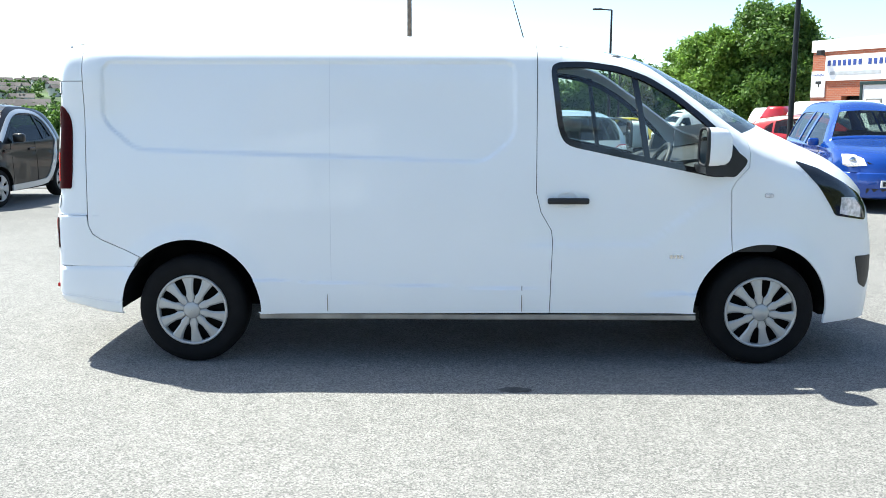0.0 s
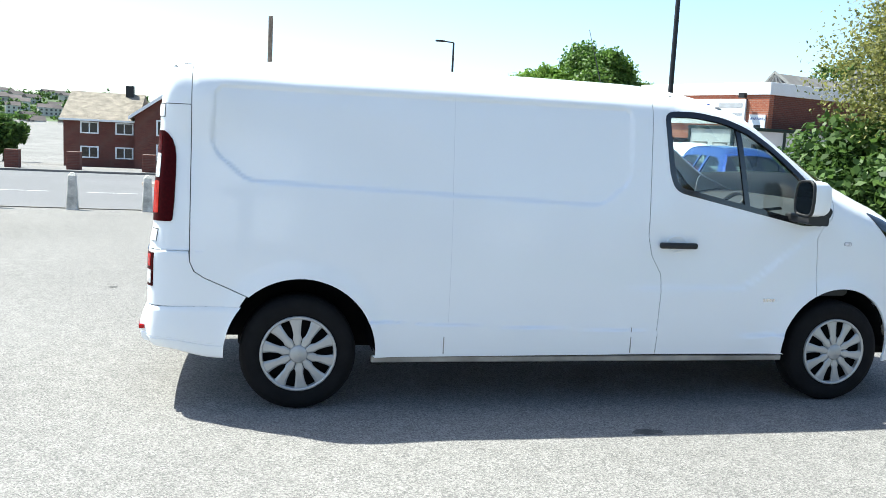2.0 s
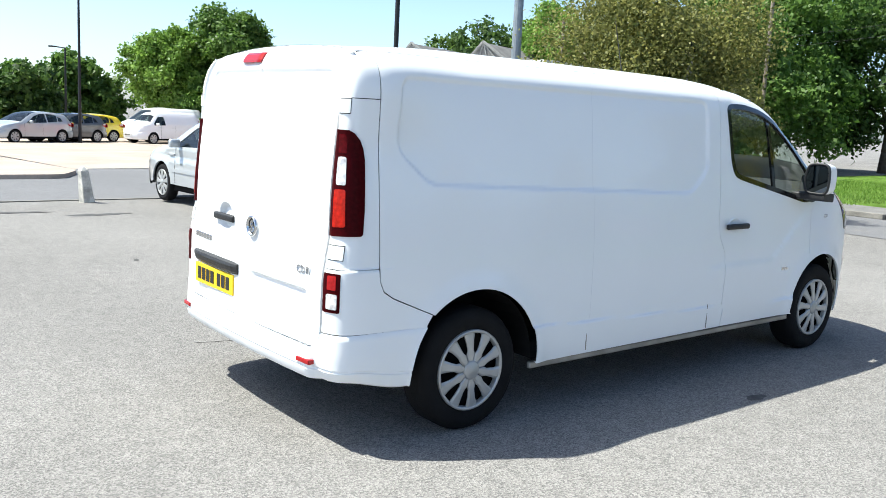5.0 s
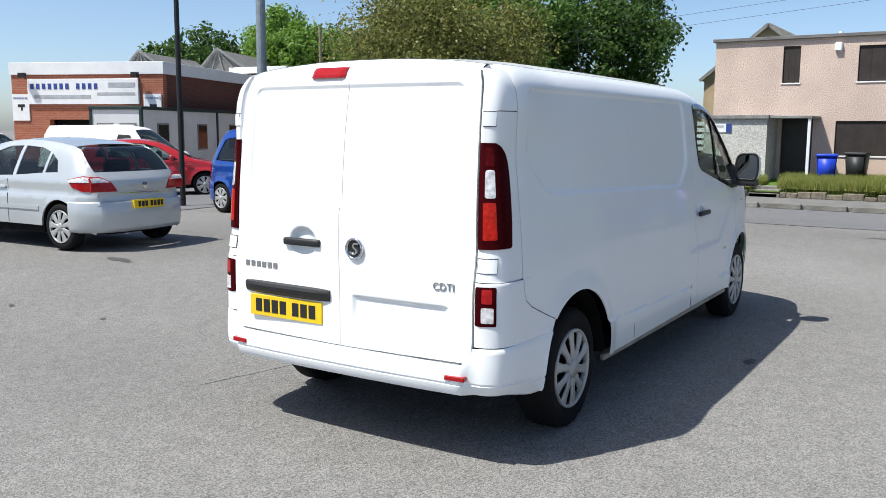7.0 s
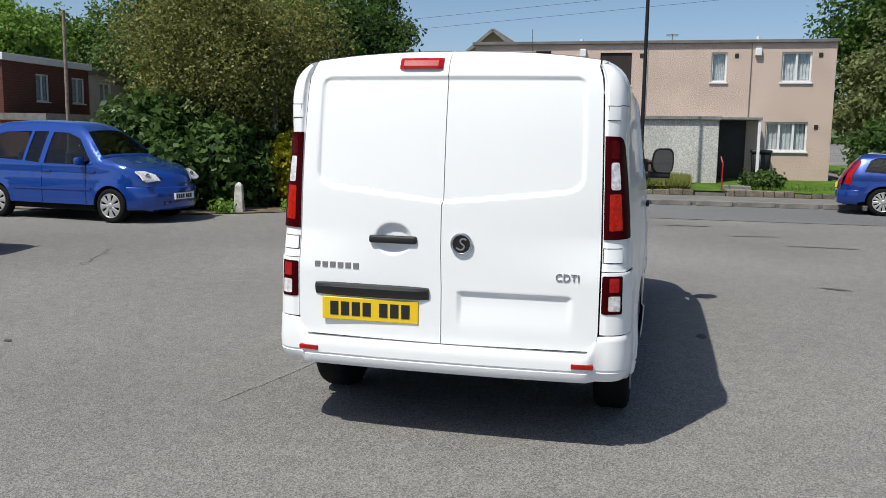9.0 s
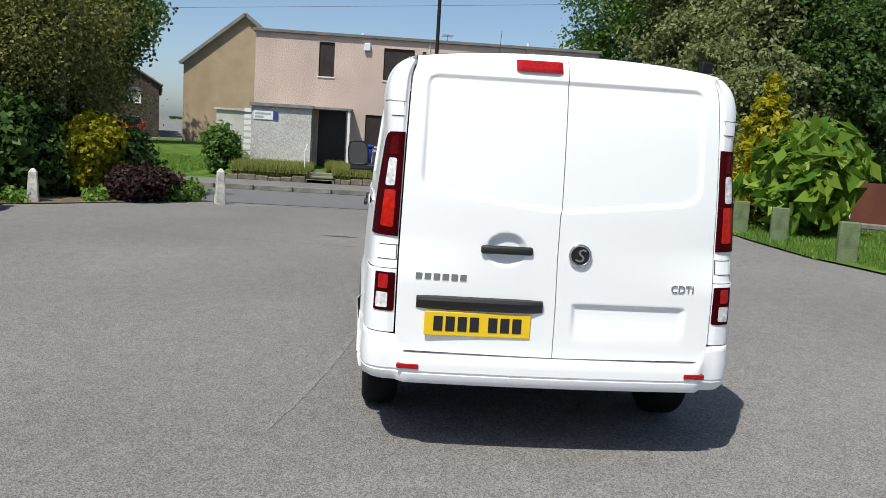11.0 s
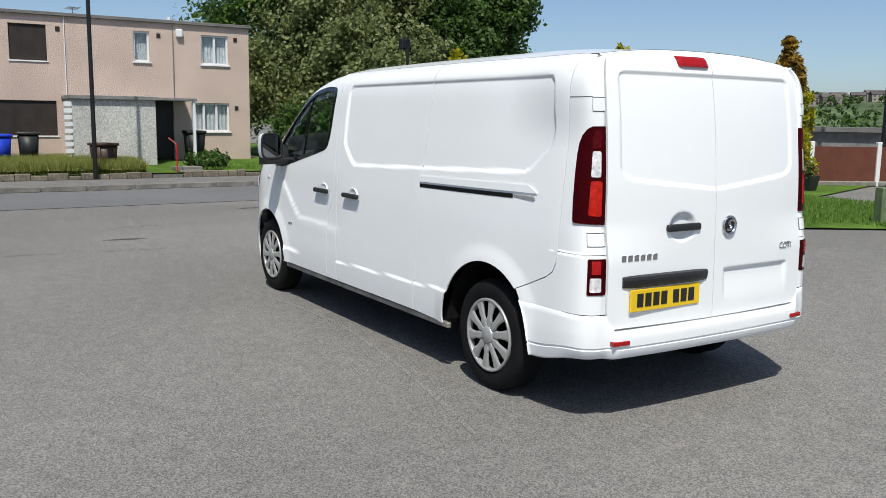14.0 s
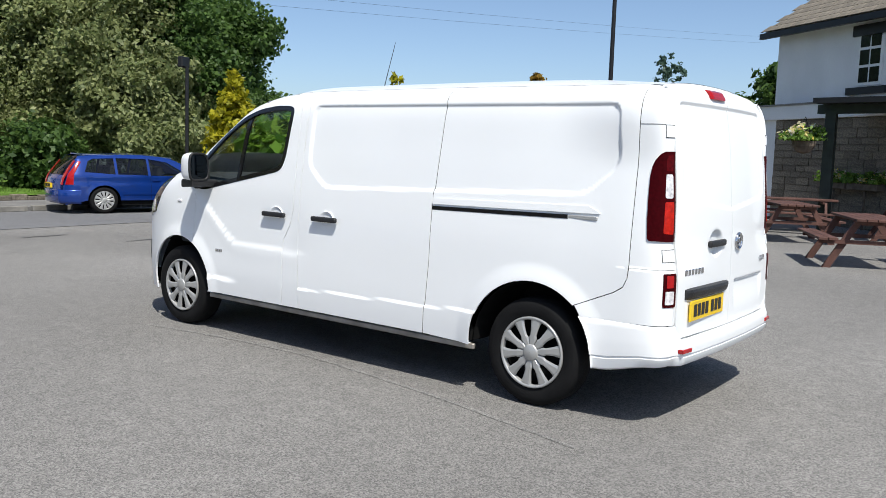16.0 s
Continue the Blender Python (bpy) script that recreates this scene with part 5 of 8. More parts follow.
        if rails:
            bm = bmesh.new()
            a, b = xs[ri] - 1.2, xs[ri] + 0.9
            cyl(bm, (a, s * (half(a, e_at(a)) - 0.03), e_at(a) + 0.03), (b, s * (half(b, e_at(b)) - 0.03), e_at(b) + 0.03), 0.018, seg=8)
            part("roof_rail", bm, CHROME, c)
    # the skin over the top, in stretches
    def run(nm, pts, mat, cr=0.03, shade=True):
        if len(pts) < 2:
            return
        bow = lambda x, z: 0.16 * smooth01((x - (L - 0.9)) / 0.8) - 0.10 * smooth01((0.6 - x) / 0.5)
        o = skin(nm, pts, half, mat, c, lambda x, z: cr, bow, 10)
        if not shade:
            o.visible_shadow = False
    up = [i for i in range(len(prof))]
    tail_pts = [prof[i] for i in up if i <= ri and not (xs[i] >= back[0] and zs[i] >= belt - 0.02)]
    back_pts = [prof[i] for i in up if i <= ri and xs[i] >= back[0] and zs[i] >= belt - 0.02 and xs[i] <= back[1]]
    roof_pts = [prof[i] for i in up if (i <= ri and zs[i] >= belt and xs[i] >= back[1]) or (i > ri and xs[i] <= screen[0])]
    scr_pts = [prof[i] for i in up if i > ri and screen[0] <= xs[i] <= screen[1]]
    bon_pts = [prof[i] for i in up if i > ri and xs[i] >= screen[1]]
    if back_pts:
        tail_pts += back_pts[:1]
        roof_pts = back_pts[-1:] + roof_pts
    if scr_pts:
        roof_pts += scr_pts[:1]
        bon_pts = scr_pts[-1:] + bon_pts
    run("tailgate", tail_pts, body, 0.0)
    run("rear_screen", back_pts, DARKGLASS, 0.01, False)
    run("roof", roof_pts, body, 0.035)
    run("windscreen", scr_pts, DARKGLASS, 0.03, False)
    run("bonnet", bon_pts, body, 0.03)
    # lamps, trim and badge on the tailgate
    rear = [(xs[i], zs[i]) for i in range(ri + 1)]
    rz, rx = [p[1] for p in rear], [p[0] for p in rear]
    def on_back(y, z, out):
        x = float(np.interp(z, rz, rx))
        t = min(1.0, abs(y) / half(x, z))
        return (x - 0.10 * smooth01((0.6 - x) / 0.5) * (1 - t ** 2.4) - out, y, z)
    if tail_back:
        zc = sum(p[1] for p in tail_back) / len(tail_back)
        for s in (-1, 1):
            tl = shell("tail_light", [(s * y, z) for y, z in tail_back], on_back, BRAKERED, c, step=0.06, out=0.012, lip=0.03, label="red tail light")
            if not clear_top:
                continue
            shell("indicator_lens", [(s * y, z) for y, z in clip_above(grown(tail_back, -0.012), zc + 0.02)], on_back, CLEARLENS, tl, step=0.06, out=0.018, lip=0.006)
            if tail:
                put = lambda x, z, out, s=s: (x, s * (half(x, z) + out), z)
                shell("side_lens", clip_above(grown(tail, -0.012), zc + 0.02), put, CLEARLENS, tl, step=0.06, out=0.018, lip=0.006)
    # front: lamps, grille and bumpers
    front = [(zs[i], xs[i]) for i in range(len(xs) - 1, ri, -1)]
    fz, fx = [p[0] for p in front], [p[1] for p in front]
    def on_front(y, z, out):
        x = float(np.interp(z, fz, fx))
        t = min(1.0, abs(y) / half(x, z))
        return (x + 0.16 * smooth01((x - (L - 0.9)) / 0.8) * (1 - t ** 2.4) + out, y, z)
    if head_front:
        for s in (-1, 1):
            hl = shell("headlight", [(s * y, z) for y, z in head_front], on_front, CLEARLENS, c, step=0.06, out=0.014, lip=0.03, label="clear headlight")
            k = [sum(p[i] for p in head_front) / len(head_front) for i in (0, 1)]
            bm = bmesh.new()
            lathe(bm, [(0.001, 0.012), (0.05, 0.014), (0.055, 0.0)], 16, axis="x", at=on_front(s * k[0], k[1], 0.012))
            link("lamp_bowl", bm, CHROME, hl, smooth=True)
    if grille:
        for za, zb in grille:
            shell("grille", rounded([(-0.42, za), (0.42, za), (0.44, zb), (-0.44, zb)], 0.015), on_front, GLOSSBLACK, c, step=0.08, out=0.010, lip=0.01)
    zb, zt = sills + 0.04, (foot or belt * 0.62)
    for way in (-1, 1):
        X = (lambda d: d) if way < 0 else (lambda d: L - d)
        zm = (zb + zt) / 2
        line = [(X(d), half(X(d), zm)) for d in (0.42, 0.34, 0.26, 0.18, 0.11, 0.06, 0.03)]
        yb = line[-1][1]
        for t in (0.97, 0.9, 0.8, 0.65, 0.45, 0.2, 0.0):
            q = on_back(t * yb, zm, 0) if way < 0 else on_front(t * yb, zm, 0)
            line.append((q[0], t * yb))
        line = line + [(x, -y) for x, y in line[-2::-1]]
        bm = bmesh.new()
        rows = []
        for i, (x, y) in enumerate(line):
            a, b = Vector(line[max(i - 1, 0)]), Vector(line[min(i + 1, len(line) - 1)])
            n = Vector((-(b - a).y, (b - a).x)).normalized()
            if n.dot(Vector((x - L / 2, y))) < 0:
                n = -n
            e = min(1.0, min(i, len(line) - 1 - i) / 3)
            rows.append([bm.verts.new((x + n.x * o * (0.35 + 0.65 * e), y + n.y * o * (0.35 + 0.65 * e), z)) for o, z in
                         ((-0.03, zt + 0.004), (0.012, zt), (0.026, zt - 0.02), (0.032, zm), (0.022, zb + 0.05), (0.006, zb), (-0.05, zb - 0.02), (-0.14, zb))])
        for u, v in zip(rows, rows[1:]):
            for i in range(7):
                bm.faces.new((u[i], u[i + 1], v[i + 1], v[i]))
        bmesh.ops.recalc_face_normals(bm, faces=bm.faces[:])
        bm.normal_update()
        if sum(f.normal.x * way for f in bm.faces if abs(f.calc_center_median().y) < 0.3 and f.calc_center_median().z > zb + 0.03) < 0:
            bmesh.ops.reverse_faces(bm, faces=bm.faces[:])
        part("rear_bumper" if way < 0 else "front_bumper", bm, body, c, smooth=True)
    if grille:
        shell("lower_grille", rounded([(-0.45, zb + 0.05), (0.45, zb + 0.05), (0.45, zb + 0.15), (-0.45, zb + 0.15)], 0.02), on_front, BLACK, c, step=0.1, out=0.036, lip=0.01)
    if badge:
        shell("tailgate_strip", [(-0.42, badge), (0.42, badge), (0.42, badge + 0.02), (-0.42, badge + 0.02)], on_back, CHROME, c, step=0.15, out=0.014, lip=0.014)
        shell("bumper_joint", [(-W + 0.12, badge - 0.16), (W - 0.12, badge - 0.16), (W - 0.12, badge - 0.152), (-W + 0.12, badge - 0.152)], on_back, DARK, c, step=0.15, out=0.003, lip=0.0)
        bm = bmesh.new()
        p = on_back(0, badge + 0.10, 0.0)
        lathe(bm, [(0.001, -0.02), (0.045, -0.018), (0.045, 0.01)], 20, axis="x", at=p)
        part("badge", bm, CHROME, c)
    # floor, inside
    bm = bmesh.new()
    box(bm, (0.15, -W + 0.42, sills - 0.02), (L - 0.2, W - 0.42, sills + 0.16))
    box(bm, (x_rear + wr + 0.08, -W + 0.06, sills - 0.01), (x_rear + wb - wr - 0.08, W - 0.06, sills + 0.1))
    part("underbody", bm, DARK, c)
    bm = bmesh.new()
    for sx in (x_rear + wb * 0.55, x_rear + wb * 0.12):
        for sy in (-0.36, 0.36):
            box(bm, (sx - 0.08, sy - 0.22, sills + 0.2), (sx + 0.06, sy + 0.22, min(belt + 0.25, roofz - 0.28)), 0.05)
    box(bm, (hi - 0.15, -W + 0.15, sills + 0.3), (hi + 0.25, W - 0.15, belt - 0.02), 0.05)
    part("seats", bm, CLOTH, c)
    # plates as bars
    for kind, way in ((plates[0], 1), (plates[1], -1)):
        if not kind:
            continue
        pz = zb + 0.17 if way > 0 else plates[2] if len(plates) > 2 else 0.62
        px = on_front(0, pz + 0.05, 0)[0] + 0.03 if way > 0 else on_back(0, pz + 0.05, 0)[0] - (0.038 if pz < zt else 0.012)
        bm = bmesh.new()
        box(bm, (px - 0.05 * way, -0.26, pz), (px + 0.012 * way, 0.26, pz + 0.115))
        pl = part("number_plate", bm, WHITEPLATE if kind == "w" else YELLOWPLATE, c)
        for i in range(7):
            bm = bmesh.new()
            y = -0.235 + i * 0.059 + (0.03 if i > 3 else 0)
            box(bm, (px, y, pz + 0.022), (px + 0.016 * way, y + 0.042, pz + 0.095))
            link("plate_bar", bm, INK, pl)
    return c


def at(x, y, heading, back=0.0):
    """The pose of a car whose middle of the rear end is at (x, y), pointing along heading in degrees."""
    return pose(x, y, H(x, y) + 0.012, 0, 0, heading)


# silver hatchback
hatch_top = [(0.06, 0.28), (0.0, 0.42), (0.0, 0.60), (0.05, 0.74), (0.05, 0.90), (0.11, 1.0), (0.38, 1.28), (0.58, 1.375), (1.2, 1.45), (1.8, 1.455), (2.35, 1.365), (3.05, 1.0), (3.3, 0.93), (3.9, 0.80), (4.14, 0.64), (4.24, 0.48), (4.22, 0.26)]
hatch_win = [[(0.69, 1.04), (0.76, 1.19), (0.93, 1.29), (0.95, 1.03)], [(1.0, 1.025), (0.985, 1.31), (1.2, 1.365), (1.55, 1.385), (1.56, 0.985)], [(1.63, 0.98), (1.62, 1.385), (1.9, 1.375), (2.25, 1.27), (2.72, 0.975), (2.7, 0.945)]]
HATCH_LAMP = dict(tail_back=[(0.42, 0.79), (0.50, 0.92), (0.62, 0.99), (0.78, 0.98), (0.79, 0.79)], tail=[(0.04, 0.79), (0.06, 0.98), (0.22, 1.0), (0.44, 0.95), (0.36, 0.85), (0.2, 0.79)])
car("silver_hatchback", at(3.54, 7.12, 92.5), "silver five-door hatchback parked in the yard", SILVERPAINT, hatch_top, 2.61, 0.62, 0.86, 0.315, hatch_win, (2.0, 3.10), (0.12, 0.58), belt=0.93,
    **HATCH_LAMP, badge=0.76, head=[(3.75, 0.68), (4.12, 0.60), (4.1, 0.74), (3.85, 0.83)], strip=0.55, plates=("w", "y", 0.555), spokes=9, foot=0.66)
# blue people carrier
mpv_top = [(0.06, 0.32), (0.0, 0.45), (0.0, 0.9), (0.06, 1.10), (0.20, 1.65), (0.32, 1.75), (0.9, 1.80), (1.8, 1.79), (2.4, 1.70), (3.02, 1.20), (3.12, 1.14), (3.75, 0.97), (4.0, 0.80), (4.08, 0.55), (4.05, 0.28)]
mpv_win = [[(0.38, 1.12), (0.45, 1.55), (0.6, 1.60), (1.25, 1.62), (1.25, 1.08)], [(1.32, 1.08), (1.32, 1.62), (1.66, 1.62), (1.66, 1.05)], [(1.78, 1.04), (1.78, 1.61), (2.15, 1.60), (2.45, 1.50), (2.85, 1.10), (2.8, 1.04)]]
h0 = 263.0
hc, hs = math.cos(radians(h0)), math.sin(radians(h0))
cx, cy = 8.42, 8.72
car("blue_people_carrier", at(cx - hc * 1.9, cy - hs * 1.9, h0) @ Matrix.Diagonal((0.92, 0.92, 0.92, 1)), "bright blue boxy people carrier parked in the yard", BLUEPAINT, mpv_top, 2.69, 0.62, 0.86, 0.315, mpv_win, (2.45, 3.02), (0.06, 0.20), belt=1.02,
    tail=[(0.02, 0.75), (0.02, 1.05), (0.14, 1.05), (0.14, 0.75)], strip=0.60, plates=("w", "y"), spokes=8, head_front=[(0.44, 0.77), (0.47, 0.90), (0.60, 0.945), (0.76, 0.95), (0.79, 0.80), (0.70, 0.76)], grille=[(0.80, 0.835), (0.86, 0.895)], foot=0.66)
# blue estate
est_top = [(0.08, 0.30), (0.0, 0.45), (0.02, 0.75), (0.10, 0.95), (0.38, 1.36), (0.55, 1.43), (1.6, 1.47), (2.2, 1.45), (2.7, 1.36), (3.35, 1.0), (3.5, 0.96), (4.2, 0.84), (4.45, 0.66), (4.52, 0.45), (4.48, 0.26)]
est_win = [[(0.52, 1.03), (0.62, 1.30), (0.75, 1.36), (1.22, 1.38), (1.22, 0.98)], [(1.28, 0.98), (1.28, 1.385), (2.0, 1.38), (2.0, 0.96)], [(2.06, 0.96), (2.06, 1.375), (2.5, 1.30), (3.02, 0.97), (3.0, 0.94)]]
h0 = 255.0
hc, hs = math.cos(radians(h0)), math.sin(radians(h0))
car("blue_estate_car", at(17.3, -5.35, h0) @ Matrix.Diagonal((1, 1, 0.95, 1)), "deep blue estate car parked at the kerb", DEEPBLUE, est_top, 2.64, 0.95, 0.87, 0.33, est_win, (2.3, 3.35), (0.10, 0.50), belt=0.95,
    tail=[(0.10, 0.72), (0.16, 0.98), (0.40, 1.30), (0.46, 1.28), (0.28, 0.98), (0.26, 0.72)], tail_back=[(0.68, 0.72), (0.60, 1.30), (0.66, 1.31), (0.76, 0.98), (0.78, 0.72)], head=[(4.1, 0.68), (4.4, 0.60), (4.38, 0.74), (4.15, 0.83)], spokes=12, rails=True, strip=0.5, clear_top=False)
# dark hatchback across the road
car("black_hatchback", at(1.45, 24.6, 180), "black hatchback parked across the road", DARKPAINT, hatch_top, 2.61, 0.78, 0.86, 0.325, hatch_win, (2.0, 3.10), (0.12, 0.58), belt=0.93,
    **HATCH_LAMP, badge=0.76, head=[(3.75, 0.66), (4.12, 0.60), (4.1, 0.72), (3.8, 0.80)], spokes=5)
# red hatchback by the office cabin
car("red_hatchback", at(9.6, 17.6, -42), "red hatchback parked by the office cabin", REDPAINT, hatch_top, 2.61, 0.78, 0.86, 0.315, hatch_win, (2.0, 3.10), (0.12, 0.58), belt=0.93,
    **HATCH_LAMP, badge=0.76, head=[(3.75, 0.66), (4.12, 0.60), (4.1, 0.72), (3.8, 0.80)])
# two-tone city car
city_top = [(0.04, 0.30), (0.0, 0.55), (0.02, 0.85), (0.12, 1.05), (0.30, 1.38), (0.6, 1.50), (1.1, 1.54), (1.5, 1.48), (2.15, 1.0), (2.35, 0.92), (2.62, 0.75), (2.69, 0.5), (2.66, 0.25)]
city_win = [[(0.60, 1.04), (0.66, 1.26), (0.80, 1.36), (0.80, 1.01)], [(0.85, 1.0), (0.85, 1.40), (1.25, 1.42), (1.5, 1.33), (1.9, 1.02), (1.86, 0.97)]]
cc = car("city_car", at(-6.0, 9.48, 266), "two-tone black and silver two-seater city car", CITYBLACK, city_top, 1.87, 0.36, 0.77, 0.29, city_win, (1.5, 2.15), (0.06, 0.30), belt=0.97,
    tail=[(0.03, 0.7), (0.03, 0.95), (0.12, 0.95), (0.12, 0.7)], head=[(2.35, 0.62), (2.6, 0.58), (2.58, 0.72), (2.4, 0.80)], spokes=6)
cell = spline([(1.92, 0.27), (1.05, 0.29), (0.80, 0.36), (0.62, 0.62), (0.49, 0.95), (0.52, 1.2), (0.66, 1.39), (0.95, 1.465), (1.3, 1.45), (1.6, 1.33), (2.06, 1.02)], 6)
for s in (-1, 1):
    inner, outer = [], []
    for i, (x, z) in enumerate(cell):
        (x1, z1), (x2, z2) = cell[max(i - 1, 0)], cell[min(i + 1, len(cell) - 1)]
        k = math.hypot(x2 - x1, z2 - z1)
        w = 0.030 + 0.016 * smooth01((1.05 - z) / 0.3)
        inner.append((x - (z2 - z1) / k * w, z + (x2 - x1) / k * w))
        outer.append((x + (z2 - z1) / k * w, z - (x2 - x1) / k * w))
    shell("safety_cell", inner + outer[::-1], lambda x, z, out, s=s: (x, s * (SIDES["city_car"](x, z) + out), z), SILVERPAINT, cc, step=0.08, out=0.014, lip=0.02, label="silver frame band")
# cars and vans in the far lot
van_top = [(0.05, 0.32), (0.0, 0.5), (0.0, 1.0), (0.04, 1.6), (0.14, 1.90), (0.5, 1.95), (2.5, 1.96), (3.3, 1.90), (3.6, 1.80), (4.25, 1.25), (4.4, 1.18), (4.8, 1.05), (4.95, 0.75), (4.97, 0.45), (4.92, 0.28)]
van_win = [[(3.05, 1.15), (3.05, 1.68), (3.5, 1.66), (3.95, 1.25), (3.95, 1.12)]]
vw = dict(wb=3.0, x_rear=1.0, W=0.95, wr=0.33, windows=van_win, screen=(3.6, 4.25), belt=1.1, category="van", step=0.15)
car("white_van", at(13.5, 24.2, -74), "white panel van parked before the garage", WHITE, van_top, back=(9, 9), tail=[(0.02, 0.9), (0.02, 1.5), (0.16, 1.5), (0.16, 0.9)], head=[(4.55, 0.85), (4.85, 0.78), (4.85, 0.92), (4.62, 1.05)], plates=("w", "y"), **vw)
car("white_van", at(17.4, 39.6, -70), "white van standing in the row behind", WHITE, van_top, back=(9, 9), tail=[(0.02, 0.9), (0.02, 1.5), (0.16, 1.5), (0.16, 0.9)], plates=("w", "y"), **vw)
car("red_van", at(16.4, 34.6, 50), "red panel van with its back to the yard", REDPAINT, van_top, back=(9, 9), tail=[(0.02, 0.9), (0.02, 1.5), (0.16, 1.5), (0.16, 0.9)], plates=("w", "y"), **vw)
car("white_van", at(18.3, 46.5, 196), "white panel van on the far forecourt", WHITE, van_top, back=(9, 9), tail=[(0.02, 0.9), (0.02, 1.5), (0.16, 1.5), (0.16, 0.9)], plates=("w", "y"), **vw)
car("white_van", at(16.9, 43.8, 200), "white small van on the far forecourt", WHITE, [(x * 0.86, z * 0.86 + 0.04) for x, z in van_top], back=(9, 9), tail=[(0.02, 0.9), (0.02, 1.3), (0.14, 1.3), (0.14, 0.9)], plates=("w", "y"),
    wb=2.58, x_rear=0.9, W=0.85, wr=0.31, windows=[[(x * 0.86, z * 0.86 + 0.04) for x, z in van_win[0]]], screen=(3.1, 3.65), belt=1.0, category="van", step=0.15)
car("yellow_hatchback", at(13.0, 44.9, 196), "yellow hatchback on the far forecourt", YELLOWPAINT, hatch_top, 2.61, 0.78, 0.86, 0.315, hatch_win, (2.0, 3.10), (0.12, 0.58), belt=0.93, **HATCH_LAMP, badge=0.76, step=0.15)
car("grey_hatchback", at(11.5, 43.4, 205), "grey hatchback on the far forecourt", GREYPAINT, hatch_top, 2.61, 0.78, 0.86, 0.315, hatch_win, (2.0, 3.10), (0.12, 0.58), belt=0.93, **HATCH_LAMP, badge=0.76, step=0.15)
car("silver_hatchback", at(9.4, 42.0, 205), "silver hatchback on the far forecourt", SILVERPAINT, hatch_top, 2.61, 0.78, 0.86, 0.315, hatch_win, (2.0, 3.10), (0.12, 0.58), belt=0.93, **HATCH_LAMP, badge=0.76, step=0.15)
car("red_estate_car", at(53.0, 16.9, 15), "red car parked far down the street", REDPAINT, est_top, 2.64, 0.95, 0.87, 0.33, est_win, (2.3, 3.35), (0.10, 0.50), belt=0.95, tail=[(0.06, 0.75), (0.05, 0.95), (0.3, 0.95), (0.3, 0.75)], step=0.15)
car("dark_estate_car", at(20.3, 15.2, 195), "dark estate car behind the shrubs", DARKPAINT, est_top, 2.64, 0.95, 0.87, 0.33, est_win, (2.3, 3.35), (0.10, 0.50), belt=0.95, head=[(4.1, 0.68), (4.4, 0.60), (4.38, 0.74), (4.15, 0.83)], step=0.15, rails=True)

# ---- buildings ----
PEBBLE = material("pink_pebbledash", (0.56, 0.44, 0.375), rough=0.95, spread=0.10, scale=0.8, fine=0.34, fine_scale=34, bump=0.5, bump_scale=70, spec=0.2)
PEBBLEGREY = material("grey_white_pebbledash", (0.50, 0.49, 0.46), rough=0.95, spread=0.10, scale=0.9, fine=0.34, fine_scale=26, bump=0.5, bump_scale=50, spec=0.2)
RENDERBEIGE = material("beige_render", (0.40, 0.31, 0.20), rough=0.95, spread=0.10, scale=1.0, fine=0.08, fine_scale=30)
GREYTRIM = material("weathered_grey_fascia", (0.20, 0.20, 0.19), rough=0.8, spread=0.2, scale=4)
WHITETRIM = material("white_window_plastic", (0.75, 0.76, 0.76), rough=0.4, spread=0.04)
BOARD = material("dark_brown_window_board", (0.028, 0.021, 0.018), rough=0.7, spread=0.25, scale=3, fine=0.2)
DOORDARK = material("dark_front_door", (0.015, 0.014, 0.014), rough=0.4, spread=0.2)
CURTAIN = material("net_curtain", (0.55, 0.56, 0.57), rough=0.9, spread=0.22, scale=9)
ROOFFELT = material("roof_felt", (0.16, 0.155, 0.15), rough=0.9, spread=0.2, scale=2)
SLATE = material("lichened_slate", (0.19, 0.165, 0.13), rough=0.85, spread=0.30, scale=2.5, fine=0.3, fine_scale=18, per_object=0.12)
WHITEWALL = material("white_painted_render", (0.74, 0.75, 0.76), rough=0.85, spread=0.05, scale=1.2, fine=0.04, fine_scale=30, bump=0.15, bump_scale=40)
STONEWALL = material("dark_coursed_stone", (0.17, 0.145, 0.11), rough=0.9, spread=0.3, scale=5, fine=0.3, fine_scale=20, per_object=0.25)
DARKSTONE = material("very_dark_stone", (0.062, 0.05, 0.042), rough=0.9, spread=0.25, scale=2, fine=0.25, fine_scale=12)
FENCEBROWN = material("red_brown_fence_paint", (0.125, 0.040, 0.024), rough=0.8, spread=0.14, scale=3, per_object=0.1)
CABINWHITE = material("off_white_cabin_panel", (0.60, 0.61, 0.62), rough=0.5, spread=0.06, scale=1.5)
DARKGREEN = material("dark_green_steel", (0.012, 0.03, 0.028), rough=0.4, spread=0.2)
BLACKSTEEL = material("black_painted_steel", (0.010, 0.010, 0.011), rough=0.45, spread=0.2)
GALV = material("galvanised_steel", (0.25, 0.28, 0.30), rough=0.5, metal=0.5, spread=0.12, scale=5)
POLEWOOD = material("weathered_pole_wood", (0.22, 0.18, 0.14), rough=0.9, spread=0.3, scale=6, fine=0.2)
SIGNWHITE = material("white_sign_board", (0.75, 0.76, 0.77), rough=0.45, spread=0.04)
SIGNBLUE = material("blue_sign_paint", (0.03, 0.06, 0.25), rough=0.5, spread=0.1)
SIGNGREY = material("faded_grey_sign_paint", (0.38, 0.40, 0.42), rough=0.6, spread=0.1)
BINBLUE = material("blue_bin_plastic", (0.015, 0.05, 0.50), rough=0.45, spread=0.1)
BINBLACK = material("black_bin_plastic", (0.018, 0.020, 0.020), rough=0.5, spread=0.15)
